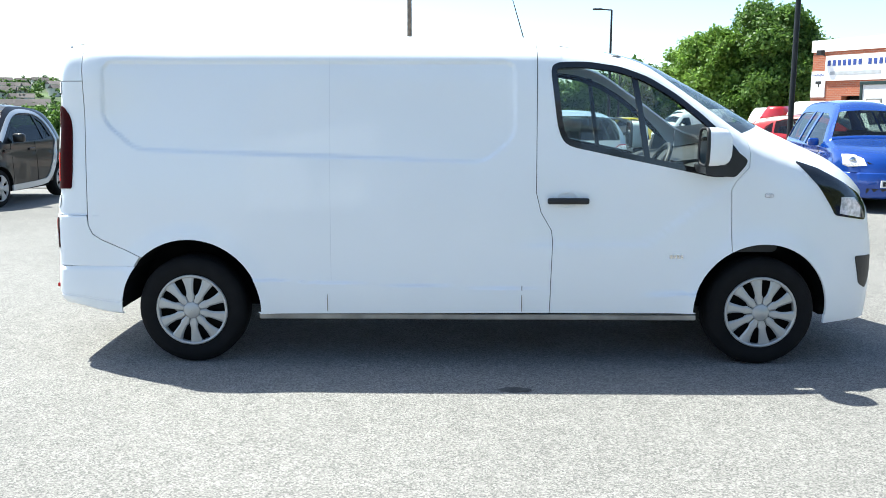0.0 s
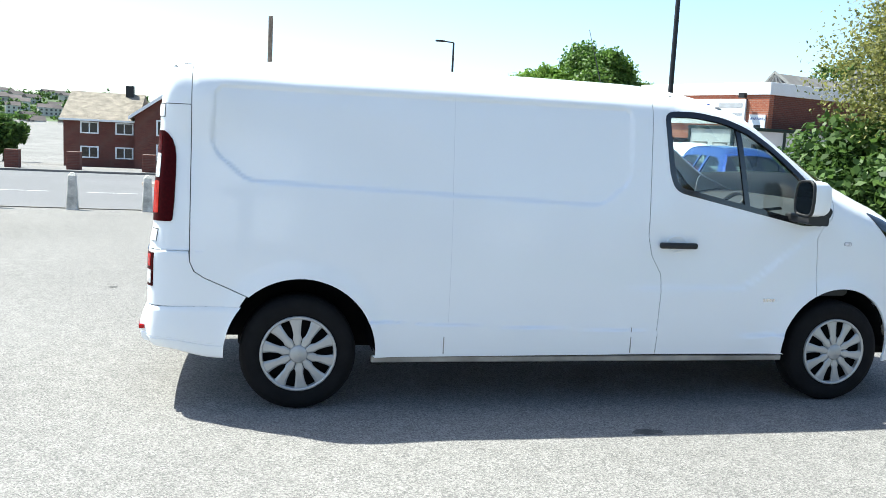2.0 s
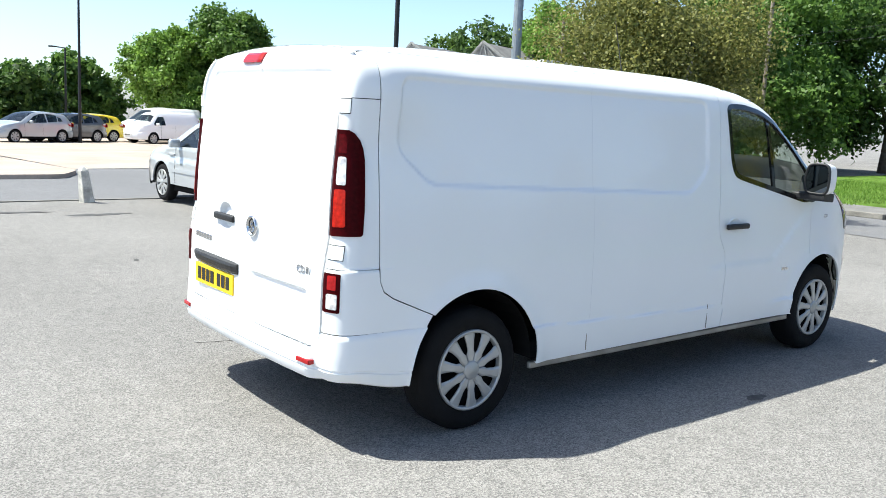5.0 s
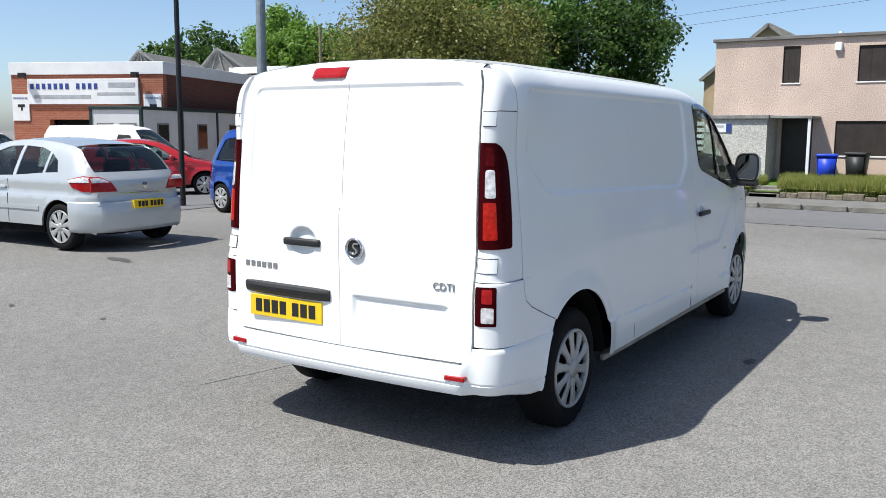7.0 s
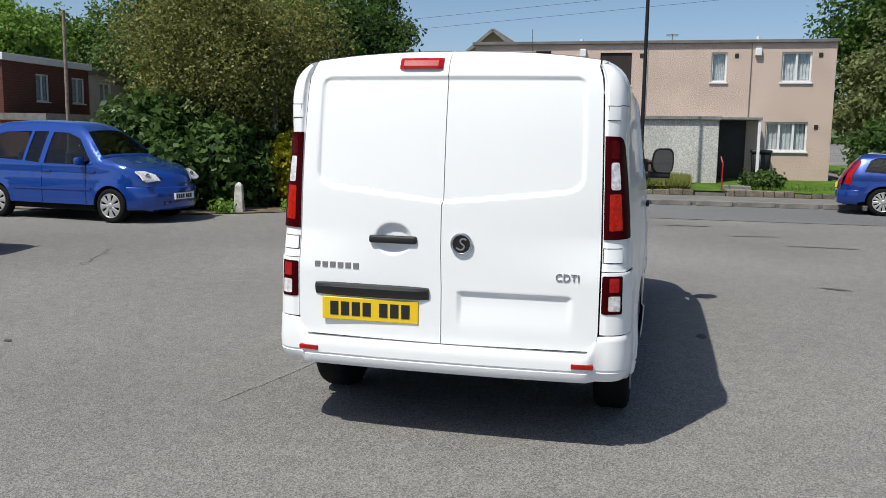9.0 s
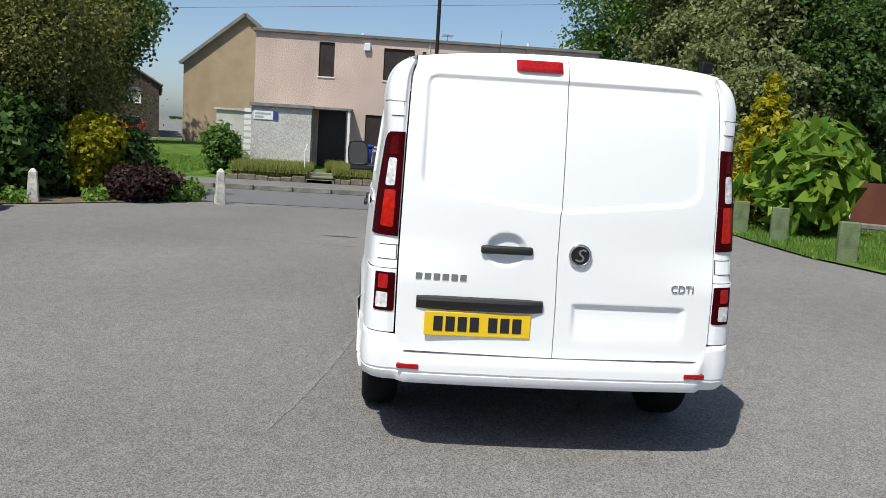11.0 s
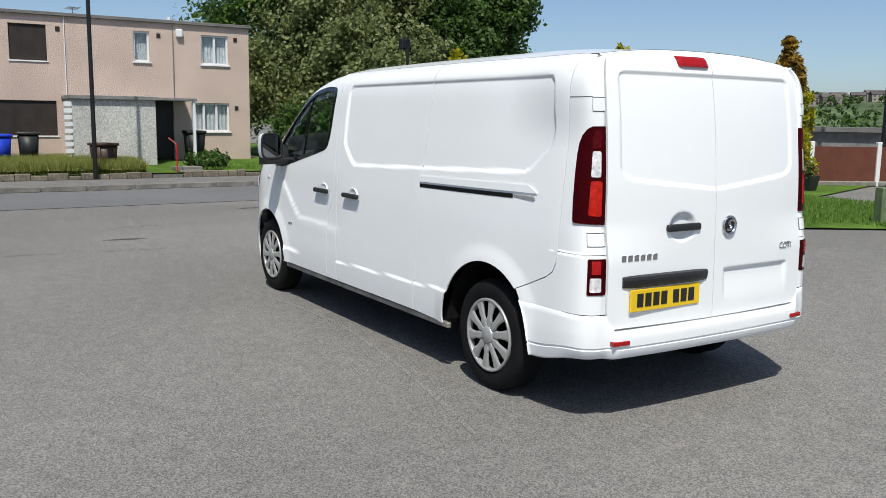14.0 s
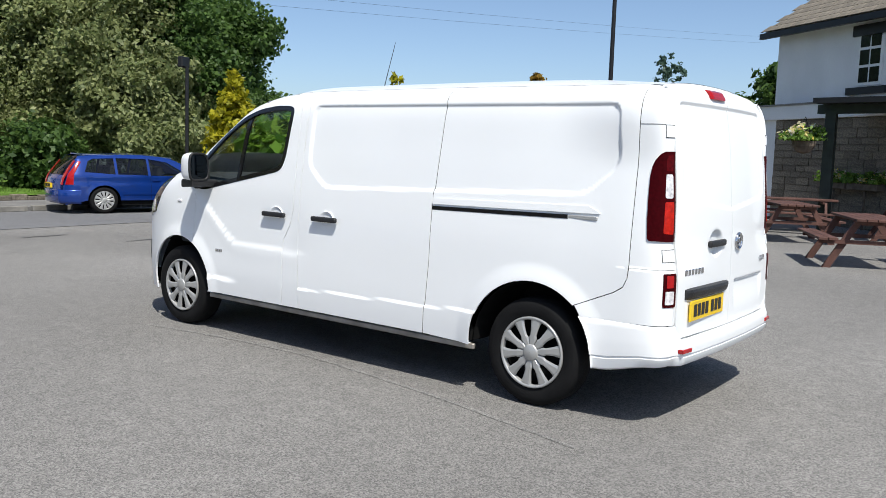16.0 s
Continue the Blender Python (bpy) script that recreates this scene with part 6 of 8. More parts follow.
BINBROWN = material("brown_bin_plastic", (0.06, 0.035, 0.025), rough=0.5, spread=0.15)
ROOMDARK = material("dim_room", (0.03, 0.03, 0.032), rough=0.9, spread=0.2)


def brick_material(name, a, b, mortar, scale=1.0):
    """Brickwork for walls too far off to build brick by brick."""
    m = material(name, a, rough=0.9)
    nt = m.node_tree
    n, l = nt.nodes.new, nt.links.new
    co = n("ShaderNodeTexCoord").outputs["Object"]
    mp = n("ShaderNodeMapping")
    l(co, mp.inputs[0])
    sx = n("ShaderNodeSeparateXYZ")
    l(co, sx.inputs[0])
    ad = n("ShaderNodeMath")
    l(sx.outputs[0], ad.inputs[0])
    l(sx.outputs[1], ad.inputs[1])
    cb = n("ShaderNodeCombineXYZ")
    l(ad.outputs[0], cb.inputs[0])
    l(sx.outputs[2], cb.inputs[1])
    t = n("ShaderNodeTexBrick")
    t.inputs["Scale"].default_value = scale
    t.inputs["Color1"].default_value, t.inputs["Color2"].default_value, t.inputs["Mortar"].default_value = (*a, 1), (*b, 1), (*mortar, 1)
    t.inputs["Brick Width"].default_value, t.inputs["Row Height"].default_value, t.inputs["Mortar Size"].default_value = 0.225, 0.075, 0.006
    l(cb.outputs[0], t.inputs["Vector"])
    l(t.outputs[0], nt.nodes["Principled BSDF"].inputs["Base Color"])
    return m


BRICK = brick_material("orange_red_brick", (0.36, 0.11, 0.055), (0.28, 0.08, 0.045), (0.30, 0.22, 0.17))
BRICKDARK = brick_material("dark_red_brick", (0.14, 0.045, 0.032), (0.10, 0.034, 0.026), (0.13, 0.09, 0.07))


def wall_piece(name, parent, x, y0, y1, z0, z1, mat, openings=(), depth=0.22):
    """A wall that faces -x, with openings (y0, y1, z0, z1) cut right through it, in the parent's space."""
    ys = sorted({y0, y1, *[o[0] for o in openings], *[o[1] for o in openings]})
    zs = sorted({z0, z1, *[o[2] for o in openings], *[o[3] for o in openings]})
    bm = bmesh.new()
    for a, b in zip(ys, ys[1:]):
        for c, d in zip(zs, zs[1:]):
            if any(o[0] <= (a + b) / 2 <= o[1] and o[2] <= (c + d) / 2 <= o[3] for o in openings):
                continue
            box(bm, (x, a, c), (x + depth, b, d))
    bmesh.ops.remove_doubles(bm, verts=bm.verts[:], dist=1e-4)
    seen = {}
    for f in bm.faces:
        seen.setdefault(tuple(sorted(v.index for v in f.verts)), []).append(f)
    bm.verts.index_update()
    seen = {}
    for f in bm.faces:
        seen.setdefault(tuple(sorted(v.index for v in f.verts)), []).append(f)
    bmesh.ops.delete(bm, geom=[f for k in seen.values() if len(k) > 1 for f in k], context="FACES_ONLY")
    return part(name, bm, mat, parent)


def window(parent, x, y0, y1, z0, z1, lights=2, frame=WHITETRIM, curtain=True, name="window", sill=True, bar=0.05):
    """A framed window facing -x, set a hand's width into its opening."""
    w = new(name)
    w.parent = parent
    bm = bmesh.new()
    xi = x + 0.06
    box(bm, (xi, y0, z0), (xi + 0.06, y0 + bar, z1))
    box(bm, (xi, y1 - bar, z0), (xi + 0.06, y1, z1))
    box(bm, (xi, y0 + bar, z0), (xi + 0.06, y1 - bar, z0 + bar))
    box(bm, (xi, y0 + bar, z1 - bar), (xi + 0.06, y1 - bar, z1))
    for i in range(1, lights):
        c = y0 + (y1 - y0) * i / lights
        box(bm, (xi - 0.004, c - bar * 0.6, z0 + bar), (xi + 0.055, c + bar * 0.6, z1 - bar))
    part("window_frame", bm, frame, w)
    for i in range(lights):
        a, b = y0 + (y1 - y0) * i / lights, y0 + (y1 - y0) * (i + 1) / lights
        bm = bmesh.new()
        box(bm, (xi + 0.03, a + 0.02, z0 + 0.02), (xi + 0.036, b - 0.02, z1 - 0.02))
        part("pane", bm, WINDOWGLASS, w).visible_shadow = False
    if curtain:
        bm = bmesh.new()
        n = 28
        vs = [[bm.verts.new((xi + 0.12 + 0.018 * math.sin(i * 2.1), y0 + (y1 - y0) * i / n, z)) for z in (z0, z1)] for i in range(n + 1)]
        for a, b in zip(vs, vs[1:]):
            bm.faces.new((a[0], b[0], b[1], a[1]))
        part("curtain", bm, CURTAIN, w)
    bm = bmesh.new()
    box(bm, (xi + 0.4, y0 - 0.1, z0 - 0.1), (xi + 0.42, y1 + 0.1, z1 + 0.1))
    part("room_wall", bm, ROOMDARK, w)
    if sill:
        bm = bmesh.new()
        box(bm, (x - 0.05, y0 - 0.04, z0 - 0.05), (x + 0.08, y1 + 0.04, z0 - 0.002), 0.005)
        part("window_sill", bm, frame, w)
    return w


# the pink flat-roofed pair of houses
house = thing("flat_roofed_houses", pose(24.0, 0, 0), "pair of pink pebbledash flat-roofed houses, one boarded up", "house")
wins = [(2.46, 2.96, 3.12, 4.22, "b"), (-0.14, 0.86, 3.12, 4.15, "b"), (-0.33, 1.37, 0.95, 1.97, "b"), (-3.07, -2.59, 3.22, 4.14, 1), (-5.56, -4.68, 3.22, 4.14, 2), (-5.56, -4.32, 1.09, 2.0, 3)]
doors = [(2.0, 2.90, 0.12, 2.05), (-3.75, -2.95, 0.12, 2.05)]
wall_piece("front_wall", house, 0, -6.25, 5.0, 0.0, 4.42, PEBBLE, [w[:4] for w in wins] + doors)
bm = bmesh.new()
box(bm, (0.22, 4.78, 0), (7.5, 5.0, 4.42))
part("side_wall", bm, PEBBLE, house)
bm = bmesh.new()
box(bm, (0.22, -6.25, 0), (7.5, -6.03, 4.42))
part("side_wall", bm, PEBBLE, house)
bm = bmesh.new()
box(bm, (7.28, -6.03, 0), (7.5, 4.78, 4.42))
part("back_wall", bm, PEBBLE, house)
bm = bmesh.new()
box(bm, (-0.10, -6.33, 4.42), (7.6, 5.08, 4.52), 0.01)
part("flat_roof", bm, ROOFFELT, house)
for w in wins:
    if w[4] == "b":
        bm = bmesh.new()
        box(bm, (0.05, w[0], w[2]), (0.09, w[1], w[3]))
        for i in range(1, 3):
            y = w[0] + (w[1] - w[0]) * i / 3
            box(bm, (0.044, y - 0.006, w[2]), (0.05, y + 0.006, w[3]))
        bd = part("window_board", bm, BOARD, house, "dark brown boarded-up window")
        bm = bmesh.new()
        box(bm, (-0.03, w[0] - 0.03, w[2] - 0.04), (0.06, w[1] + 0.03, w[2] - 0.003))
        part("window_sill", bm, WHITETRIM, house)
    else:
        window(house, 0, *w[:4], lights=w[4], bar=0.055)
for k, d in enumerate(doors):
    bm = bmesh.new()
    box(bm, (0.10, d[0], d[2]), (0.15, d[1], d[3]))
    for z in (0.5, 1.2):
        box(bm, (0.085, d[0] + 0.15, z), (0.10, d[1] - 0.15, z + 0.5))
    part("front_door", bm, DOORDARK, house, "dark front door")
for y0, y1 in ((3.02, 4.86), (-2.84, -0.52)):
    bm = bmesh.new()
    box(bm, (-1.4, y0, 0), (-0.004, y1, 2.02))
    part("bin_store", bm, PEBBLEGREY, house, "grey pebbledash store by the door")
    bm = bmesh.new()
    box(bm, (-1.5, y0 - 0.06, 2.02), (-0.004, y1 + 0.06, 2.13), 0.01)
    part("store_roof", bm, GREYTRIM, house)
    bm = bmesh.new()
    box(bm, (-1.42, y0 - 1.24, 2.03), (-0.004, y0 - 0.07, 2.11), 0.01)
    part("porch_roof", bm, GREYTRIM, house)
    bm = bmesh.new()
    box(bm, (-1.38, y0 - 1.20, 0.1), (-1.30, y0 - 1.12, 2.03))
    part("porch_post", bm, WHITETRIM, house)
    for i in range(3):
        bm = bmesh.new()
        box(bm, (-3.7 + i * 0.3, y0 - 0.85, -0.15), (-2.6, y0 - 0.10, -0.02 + i * 0.08), 0.01)
        part("doorstep", bm, KERBSTONE, house)
    bm = bmesh.new()
    cyl(bm, (-3.5, y0 - 0.02, 0.0), (-3.5, y0 - 0.02, 0.80), 0.02, seg=8)
    cyl(bm, (-3.5, y0 - 0.02, 0.80), (-2.7, y0 - 0.02, 0.95), 0.02, seg=8)
    part("handrail", bm, WHITETRIM if y0 > 0 else REDPAINT, house)
    # slatted screen at the store's end
    for i in range(9):
        bm = bmesh.new()
        box(bm, (-1.41, y1 + 0.005, 0.3 + i * 0.19), (-1.37, y1 + 0.22, 0.42 + i * 0.19))
        part("slat", bm, WHITETRIM, house)
for y, z in ((-3.35, 4.03), (-5.8, 4.04), (-5.8, 1.85), (-0.45, 4.05)):
    bm = bmesh.new()
    box(bm, (-0.015, y - 0.06, z - 0.07), (0.01, y + 0.06, z + 0.07))
    part("air_vent", bm, BOARD, house)
for y in (1.41, -3.98):
    bm = bmesh.new()
    box(bm, (-0.12, y - 0.10, 4.02), (0.005, y + 0.10, 4.26), 0.02)
    part("alarm_box", bm, WHITETRIM, house)
for y in (-0.62, -3.78):
    bm = bmesh.new()
    cyl(bm, (-0.03, y, 2.14 if y > -1 else 2.1), (-0.03, y, 4.42), 0.014, seg=6)
    part("cable", bm, WHITETRIM if y > -1 else GREYTRIM, house)
for y, hgt in ((1.6, 0.22), (-4.1, 0.25), (4.2, 0.12)):
    bm = bmesh.new()
    cyl(bm, (1.5, y, 4.52), (1.5, y, 4.52 + hgt), 0.06, seg=10)
    part("vent_pipe", bm, WHITETRIM, house)
bm = bmesh.new()
cyl(bm, (3.0, -1.4, 4.5), (3.0, -1.4, 5.0), 0.015, seg=6)
cyl(bm, (2.6, -1.4, 5.0), (3.4, -1.4, 5.0), 0.01, seg=6)
for i in range(5):
    cyl(bm, (2.65 + i * 0.17, -1.6, 5.0), (2.65 + i * 0.17, -1.2, 5.0), 0.007, seg=5)
part("tv_aerial", bm, GREYTRIM, house)
# street sign as bars on the store
bm = bmesh.new()
box(bm, (-1.425, 4.05, 1.62), (-1.405, 4.80, 1.88))
sg = part("street_sign", bm, SIGNWHITE, house, "white street sign with a blue end panel")
bm = bmesh.new()
box(bm, (-1.431, 4.05, 1.62), (-1.425, 4.20, 1.88))
link("blue_panel", bm, SIGNBLUE, sg)
for z, w in ((1.80, 0.48), (1.70, 0.26)):
    bm = bmesh.new()
    box(bm, (-1.430, 4.75 - w, z - 0.03), (-1.424, 4.75, z + 0.03))
    link("sign_bar", bm, SIGNGREY, sg)
# earth bank behind the low walls, and the path through it
slab("garden_bank", [(20.42, -6.95), (20.42, 5.3), (20.6, 5.3), (20.6, -6.95)], 0.20, EARTH, "dry earth bank at the garden's edge", "earth")
for y0 in (-3.0, 2.1):
    slab("garden_path", [(20.30, y0 + 0.02), (20.30, y0 + 0.86), (22.4, y0 + 0.86), (22.4, y0 + 0.02)], 0.17, KERBSTONE, "worn concrete path up to the door", "path")
# low garden walls
for y0, y1 in ((2.95, 5.2), (-2.1, 2.1), (-7.0, -3.0)):
    gw = thing("garden_wall", pose(20.35, 0, -0.12), "low rough stone garden wall", "wall", "garden walls", kind="structure")
    y = y0
    r = random.Random(int(y0 * 10))
    while y < y1:
        w = r.uniform(0.25, 0.5)
        bm = bmesh.new()
        box(bm, (-0.1, y, 0.0), (0.1 + r.uniform(-0.02, 0.02), min(y1, y + w) - 0.012, 0.15 + r.uniform(-0.05, 0.04)), 0.015)
        part("stone", bm, STONEWALL, gw)
        y += w


def wheelie_bin(x, y, mat, label, turn=0, h=1.05):
    b = thing("wheelie_bin", pose(x, y, H(x, y) + 0.22, 0, 0, turn), label, "bin", "wheelie bins")
    bm = bmesh.new()
    vs = [bm.verts.new(p) for p in ((-0.22, -0.22, 0.05), (0.22, -0.22, 0.05), (0.22, 0.22, 0.05), (-0.22, 0.22, 0.05), (-0.29, -0.27, h * 0.9), (0.29, -0.27, h * 0.9), (0.29, 0.27, h * 0.9), (-0.29, 0.27, h * 0.9))]
    for f in ((0, 3, 2, 1), (4, 5, 6, 7), (0, 1, 5, 4), (1, 2, 6, 5), (2, 3, 7, 6), (3, 0, 4, 7)):
        bm.faces.new([vs[i] for i in f])
    bmesh.ops.bevel(bm, geom=bm.edges[:], offset=0.025, segments=2, affect="EDGES")
    part("body", bm, mat, b, smooth=True)
    bm = bmesh.new()
    box(bm, (-0.32, -0.30, h * 0.9), (0.34, 0.30, h), 0.03, seg=2)
    part("lid", bm, mat, b, smooth=True)
    for s in (-1, 1):
        bm = bmesh.new()
        cyl(bm, (0.2, s * 0.2, 0.08), (0.2, s * 0.26, 0.08), 0.09, seg=14)
        part("wheel", bm, BINBLACK, b)
    return b


wheelie_bin(22.9, 1.38, BINBLUE, "blue wheelie bin before the boarded house", 10, 0.86)
wheelie_bin(23.1, 0.6, BINBLACK, "black wheelie bin before the boarded house", -5, 0.9)
wheelie_bin(21.2, -1.05, BINBROWN, "brown wheelie bin beside the lamp post", 20, 0.8)
wheelie_bin(23.2, -4.15, BINBLACK, "black wheelie bin by the white window", 0, 0.95)

# beige gabled house beyond, and its grey outbuilding
def gable_house(name, m, w, d, eave, ridge, wall, roof, label, chimney=None, hip=0.0, windows=(), fascia=None):
    """A pitched-roof house: w along y (its gable front faces -x), d along x. windows: (y0, y1, z0, z1) in the front."""
    h = thing(name, m, label, "house")
    wall_piece("front_wall", h, 0, -w / 2, w / 2, -0.6, eave, wall, [q[:4] for q in windows])
    bm = bmesh.new()
    prism(bm, [(-w / 2, eave), (w / 2, eave), (0, ridge)], 0.0, 0.2, axis="x")
    part("gable", bm, wall, h)
    for s in (-1, 1):
        bm = bmesh.new()
        box(bm, (0.22, s * w / 2, -0.6), (d, s * (w / 2 - 0.2), eave))
        part("side_wall", bm, wall, h)
        bm = bmesh.new()
        a = math.atan2(ridge - eave, w / 2)
        ln = math.hypot(ridge - eave, w / 2) + 0.3
        box(bm, (-0.25, 0, 0.0), (d + 0.25, ln, 0.10), m=Matrix.Translation((0, 0, ridge + 0.02)) @ (pose(0, 0, 0, math.degrees(-a), 0, 0) if s > 0 else pose(0, 0, 0, 0, 0, 0) @ Matrix.Diagonal((1, -1, 1, 1)) @ pose(0, 0, 0, math.degrees(-a), 0, 0)))
        bmesh.ops.recalc_face_normals(bm, faces=bm.faces[:])
        part("roof_slope", bm, roof, h)
        if fascia:
            bm = bmesh.new()
            box(bm, (-0.29, 0.0, -0.10), (-0.25, ln, 0.10), m=Matrix.Translation((0, 0, ridge + 0.02)) @ (pose(0, 0, 0, math.degrees(-a), 0, 0) if s > 0 else Matrix.Diagonal((1, -1, 1, 1)) @ pose(0, 0, 0, math.degrees(-a), 0, 0)))
            bmesh.ops.recalc_face_normals(bm, faces=bm.faces[:])
            part("barge_board", bm, fascia, h)
    bm = bmesh.new()
    prism(bm, [(-w / 2, -0.6), (w / 2, -0.6), (w / 2, eave), (0, ridge), (-w / 2, eave)], d - 0.2, d, axis="x")
    part("back_wall", bm, wall, h)
    for q in windows:
        window(h, 0, *q[:4], lights=q[4] if len(q) > 4 else 2, bar=0.09)
    if chimney:
        bm = bmesh.new()
        cx, cy = chimney
        box(bm, (cx - 0.35, cy - 0.35, eave), (cx + 0.35, cy + 0.35, ridge + 0.75))
        box(bm, (cx - 0.4, cy - 0.4, ridge + 0.75), (cx + 0.4, cy + 0.4, ridge + 0.85))
        for k in (-0.15, 0.15):
            cyl(bm, (cx, cy + k, ridge + 0.85), (cx, cy + k, ridge + 1.15), 0.09, seg=10)
        part("chimney", bm, BRICKDARK, h)
    return h


gable_house("beige_house", pose(52.0, 9.6, -0.1), 7.6, 10.0, 5.1, 8.2, RENDERBEIGE, SLATE, "beige rendered house with a slate roof and plain ridge", chimney=None, fascia=GREYTRIM)
bm = bmesh.new()
box(bm, (40.0, 6.6, -0.1), (43.0, 9.1, 2.0))
box(bm, (39.9, 6.5, 2.0), (43.1, 9.2, 2.1))
tagged(link("outbuilding", bm, PEBBLEGREY), "grey pebbledash outbuilding beside the house", "outbuilding", kind="structure")
for i in range(4):
    gable_house("terraced_house", pose(60 + i * 9, 20.2 + i * 2.2, -0.2, 0, 0, 15), 6.5, 8.0, 3.9, 5.9, DARKSTONE, SLATE, "dark brick terraced house far down the street", chimney=(1.5, 2.6), windows=[(-2, -0.8, 2.5, 3.6, 1), (0.8, 2, 2.5, 3.6, 1)])

# red brick and grey flat-roofed houses
def flat_house(name, m, w, d, h, wall, label, windows, fascia=WHITETRIM):
    o = thing(name, m, label, "house")
    wall_piece("front_wall", o, 0, -w, 0, -0.8, h, wall, [q[:4] for q in windows])
    bm = bmesh.new()
    box(bm, (0.22, -0.2, -0.8), (d, 0, h))
    part("side_wall", bm, wall, o)
    bm = bmesh.new()
    box(bm, (0.22, -w, -0.8), (d, -w + 0.2, h))
    part("side_wall", bm, wall, o)
    bm = bmesh.new()
    box(bm, (d - 0.2, -w + 0.2, -0.8), (d, -0.2, h))
    part("back_wall", bm, wall, o)
    bm = bmesh.new()
    box(bm, (-0.15, -w - 0.15, h), (d + 0.15, 0.15, h + 0.32), 0.01)
    part("roof_fascia", bm, fascia, o)
    for q in windows:
        window(o, 0, *q[:4], lights=q[4] if len(q) > 4 else 2, bar=0.07)
    return o


rb = flat_house("red_brick_house", pose(28.6, 27.5, -0.3, 0, 0, 96), 7.2, 7.0, 4.75, BRICKDARK, "dark red brick flat-roofed house with white fascia", [(-3.6, -2.5, 3.0, 4.3, 2), (-6.8, -5.6, 3.0, 4.3, 2), (-5.4, -4.5, 0.9, 2.0, 1)])
bm = bmesh.new()
box(bm, (-2.2, -6.5, -0.8), (-0.01, 0.4, 2.1))
part("porch", bm, BRICK, rb)
bm = bmesh.new()
box(bm, (-2.35, -6.65, 2.1), (-0.01, 0.55, 2.4))
part("porch_roof", bm, GREYTRIM, rb)
flat_house("grey_rendered_house", pose(35.9, 28.3, -0.3, 0, 0, 96), 8.0, 7.0, 4.55, PEBBLEGREY, "grey rendered flat-roofed house", [(-2.2, -1.0, 3.0, 4.2, 2), (-5.5, -4.6, 3.0, 4.2, 1), (-2.4, -1.0, 0.6, 1.7, 2)], GREYTRIM)
bm = bmesh.new()
box(bm, (19.0, 12.4, 0), (19.3, 15.5, 2.0))
box(bm, (19.3, 12.4, 0), (22, 12.7, 2.0))
box(bm, (18.8, 12.2, 2.0), (22.2, 15.7, 2.1))
tagged(link("outbuilding", bm, PEBBLEGREY), "grey outbuilding behind the shrubs", "outbuilding", kind="structure")

# the garage with its sign, and the office cabin
gar = thing("garage_building", pose(19.8, 26.1, -0.35, 0, 0, 22), "single-storey red brick car garage with a long white sign", "garage")
GL = 6.9
ops = [(3.0, 5.2, -0.3, 2.35)]
wall_piece("front_wall", gar, 0, 0, GL, -0.5, 4.2, BRICK, ops, depth=0.3)
bm = bmesh.new()
box(bm, (0.3, 0, -0.5), (20, 0.3, 4.2))
part("side_wall", bm, BRICKDARK, gar)
bm = bmesh.new()
box(bm, (0.3, GL - 0.3, -0.5), (20, GL, 4.2))
part("side_wall", bm, BRICKDARK, gar)
bm = bmesh.new()
box(bm, (19.7, 0.3, -0.5), (20, GL - 0.3, 4.2))
part("back_wall", bm, BRICKDARK, gar)
bm = bmesh.new()
box(bm, (-0.06, -0.06, 4.2), (20.06, GL + 0.06, 4.70), 0.01)
part("parapet", bm, WHITEWALL, gar, "white painted parapet")
bm = bmesh.new()
box(bm, (0.5, 3.0, -0.3), (0.55, 5.2, 2.35))
part("roller_door", bm, DARK, gar, "dark roller door")
sg = thing("garage_sign", gar.matrix_world.copy(), "long white sign board with dark blue bars", "sign")
bm = bmesh.new()
box(bm, (-0.10, 1.05, 2.98), (-0.005, 6.1, 4.02), 0.01)
part("board", bm, SIGNWHITE, sg)
y = 5.95
for n, wd in ((7, 0.15), (4, 0.15)):
    for i in range(n):
        bm = bmesh.new()
        box(bm, (-0.115, y - wd, 3.6), (-0.10, y, 3.83))
        part("letter_bar", bm, SIGNBLUE, sg)
        y -= wd + 0.12
    y -= 0.22
for y0, y1, z0, z1 in ((1.2, 2.4, 3.68, 3.86), (1.2, 2.9, 3.36, 3.46), (3.2, 5.8, 3.22, 3.36)):
    bm = bmesh.new()
    box(bm, (-0.112, y0, z0), (-0.10, y1, z1))
    part("faded_line", bm, SIGNGREY, sg)
for y0 in (0.08, 6.1):
    ws = thing("warning_sign", gar.matrix_world.copy(), "white warning sign with a dark camera shape", "sign", "warning signs")
    bm = bmesh.new()
    box(bm, (-0.05, y0, 2.30), (-0.005, y0 + 0.78, 3.40))
    part("board", bm, SIGNWHITE, ws)
    letters("heading", "WARNING", 0.15, pose(-0.053, y0 + 0.74, 3.18, 90, 0, -90), SIGNBLUE, ws)
    bm = bmesh.new()
    box(bm, (-0.058, y0 + 0.2, 2.86), (-0.05, y0 + 0.52, 2.98), m=Matrix())
    box(bm, (-0.058, y0 + 0.3, 2.72), (-0.05, y0 + 0.38, 2.86))
    part("camera_shape", bm, INK, ws)
for y0 in (0.9, 6.0):
    bm = bmesh.new()
    box(bm, (-0.45, y0, 4.06), (-0.25, y0 + 0.28, 4.26), 0.01)
    cyl(bm, (-0.3, y0 + 0.14, 4.1), (0.0, y0 + 0.14, 4.0), 0.02, seg=6)
    part("flood_light", bm, BLACKSTEEL, gar, "black flood light")
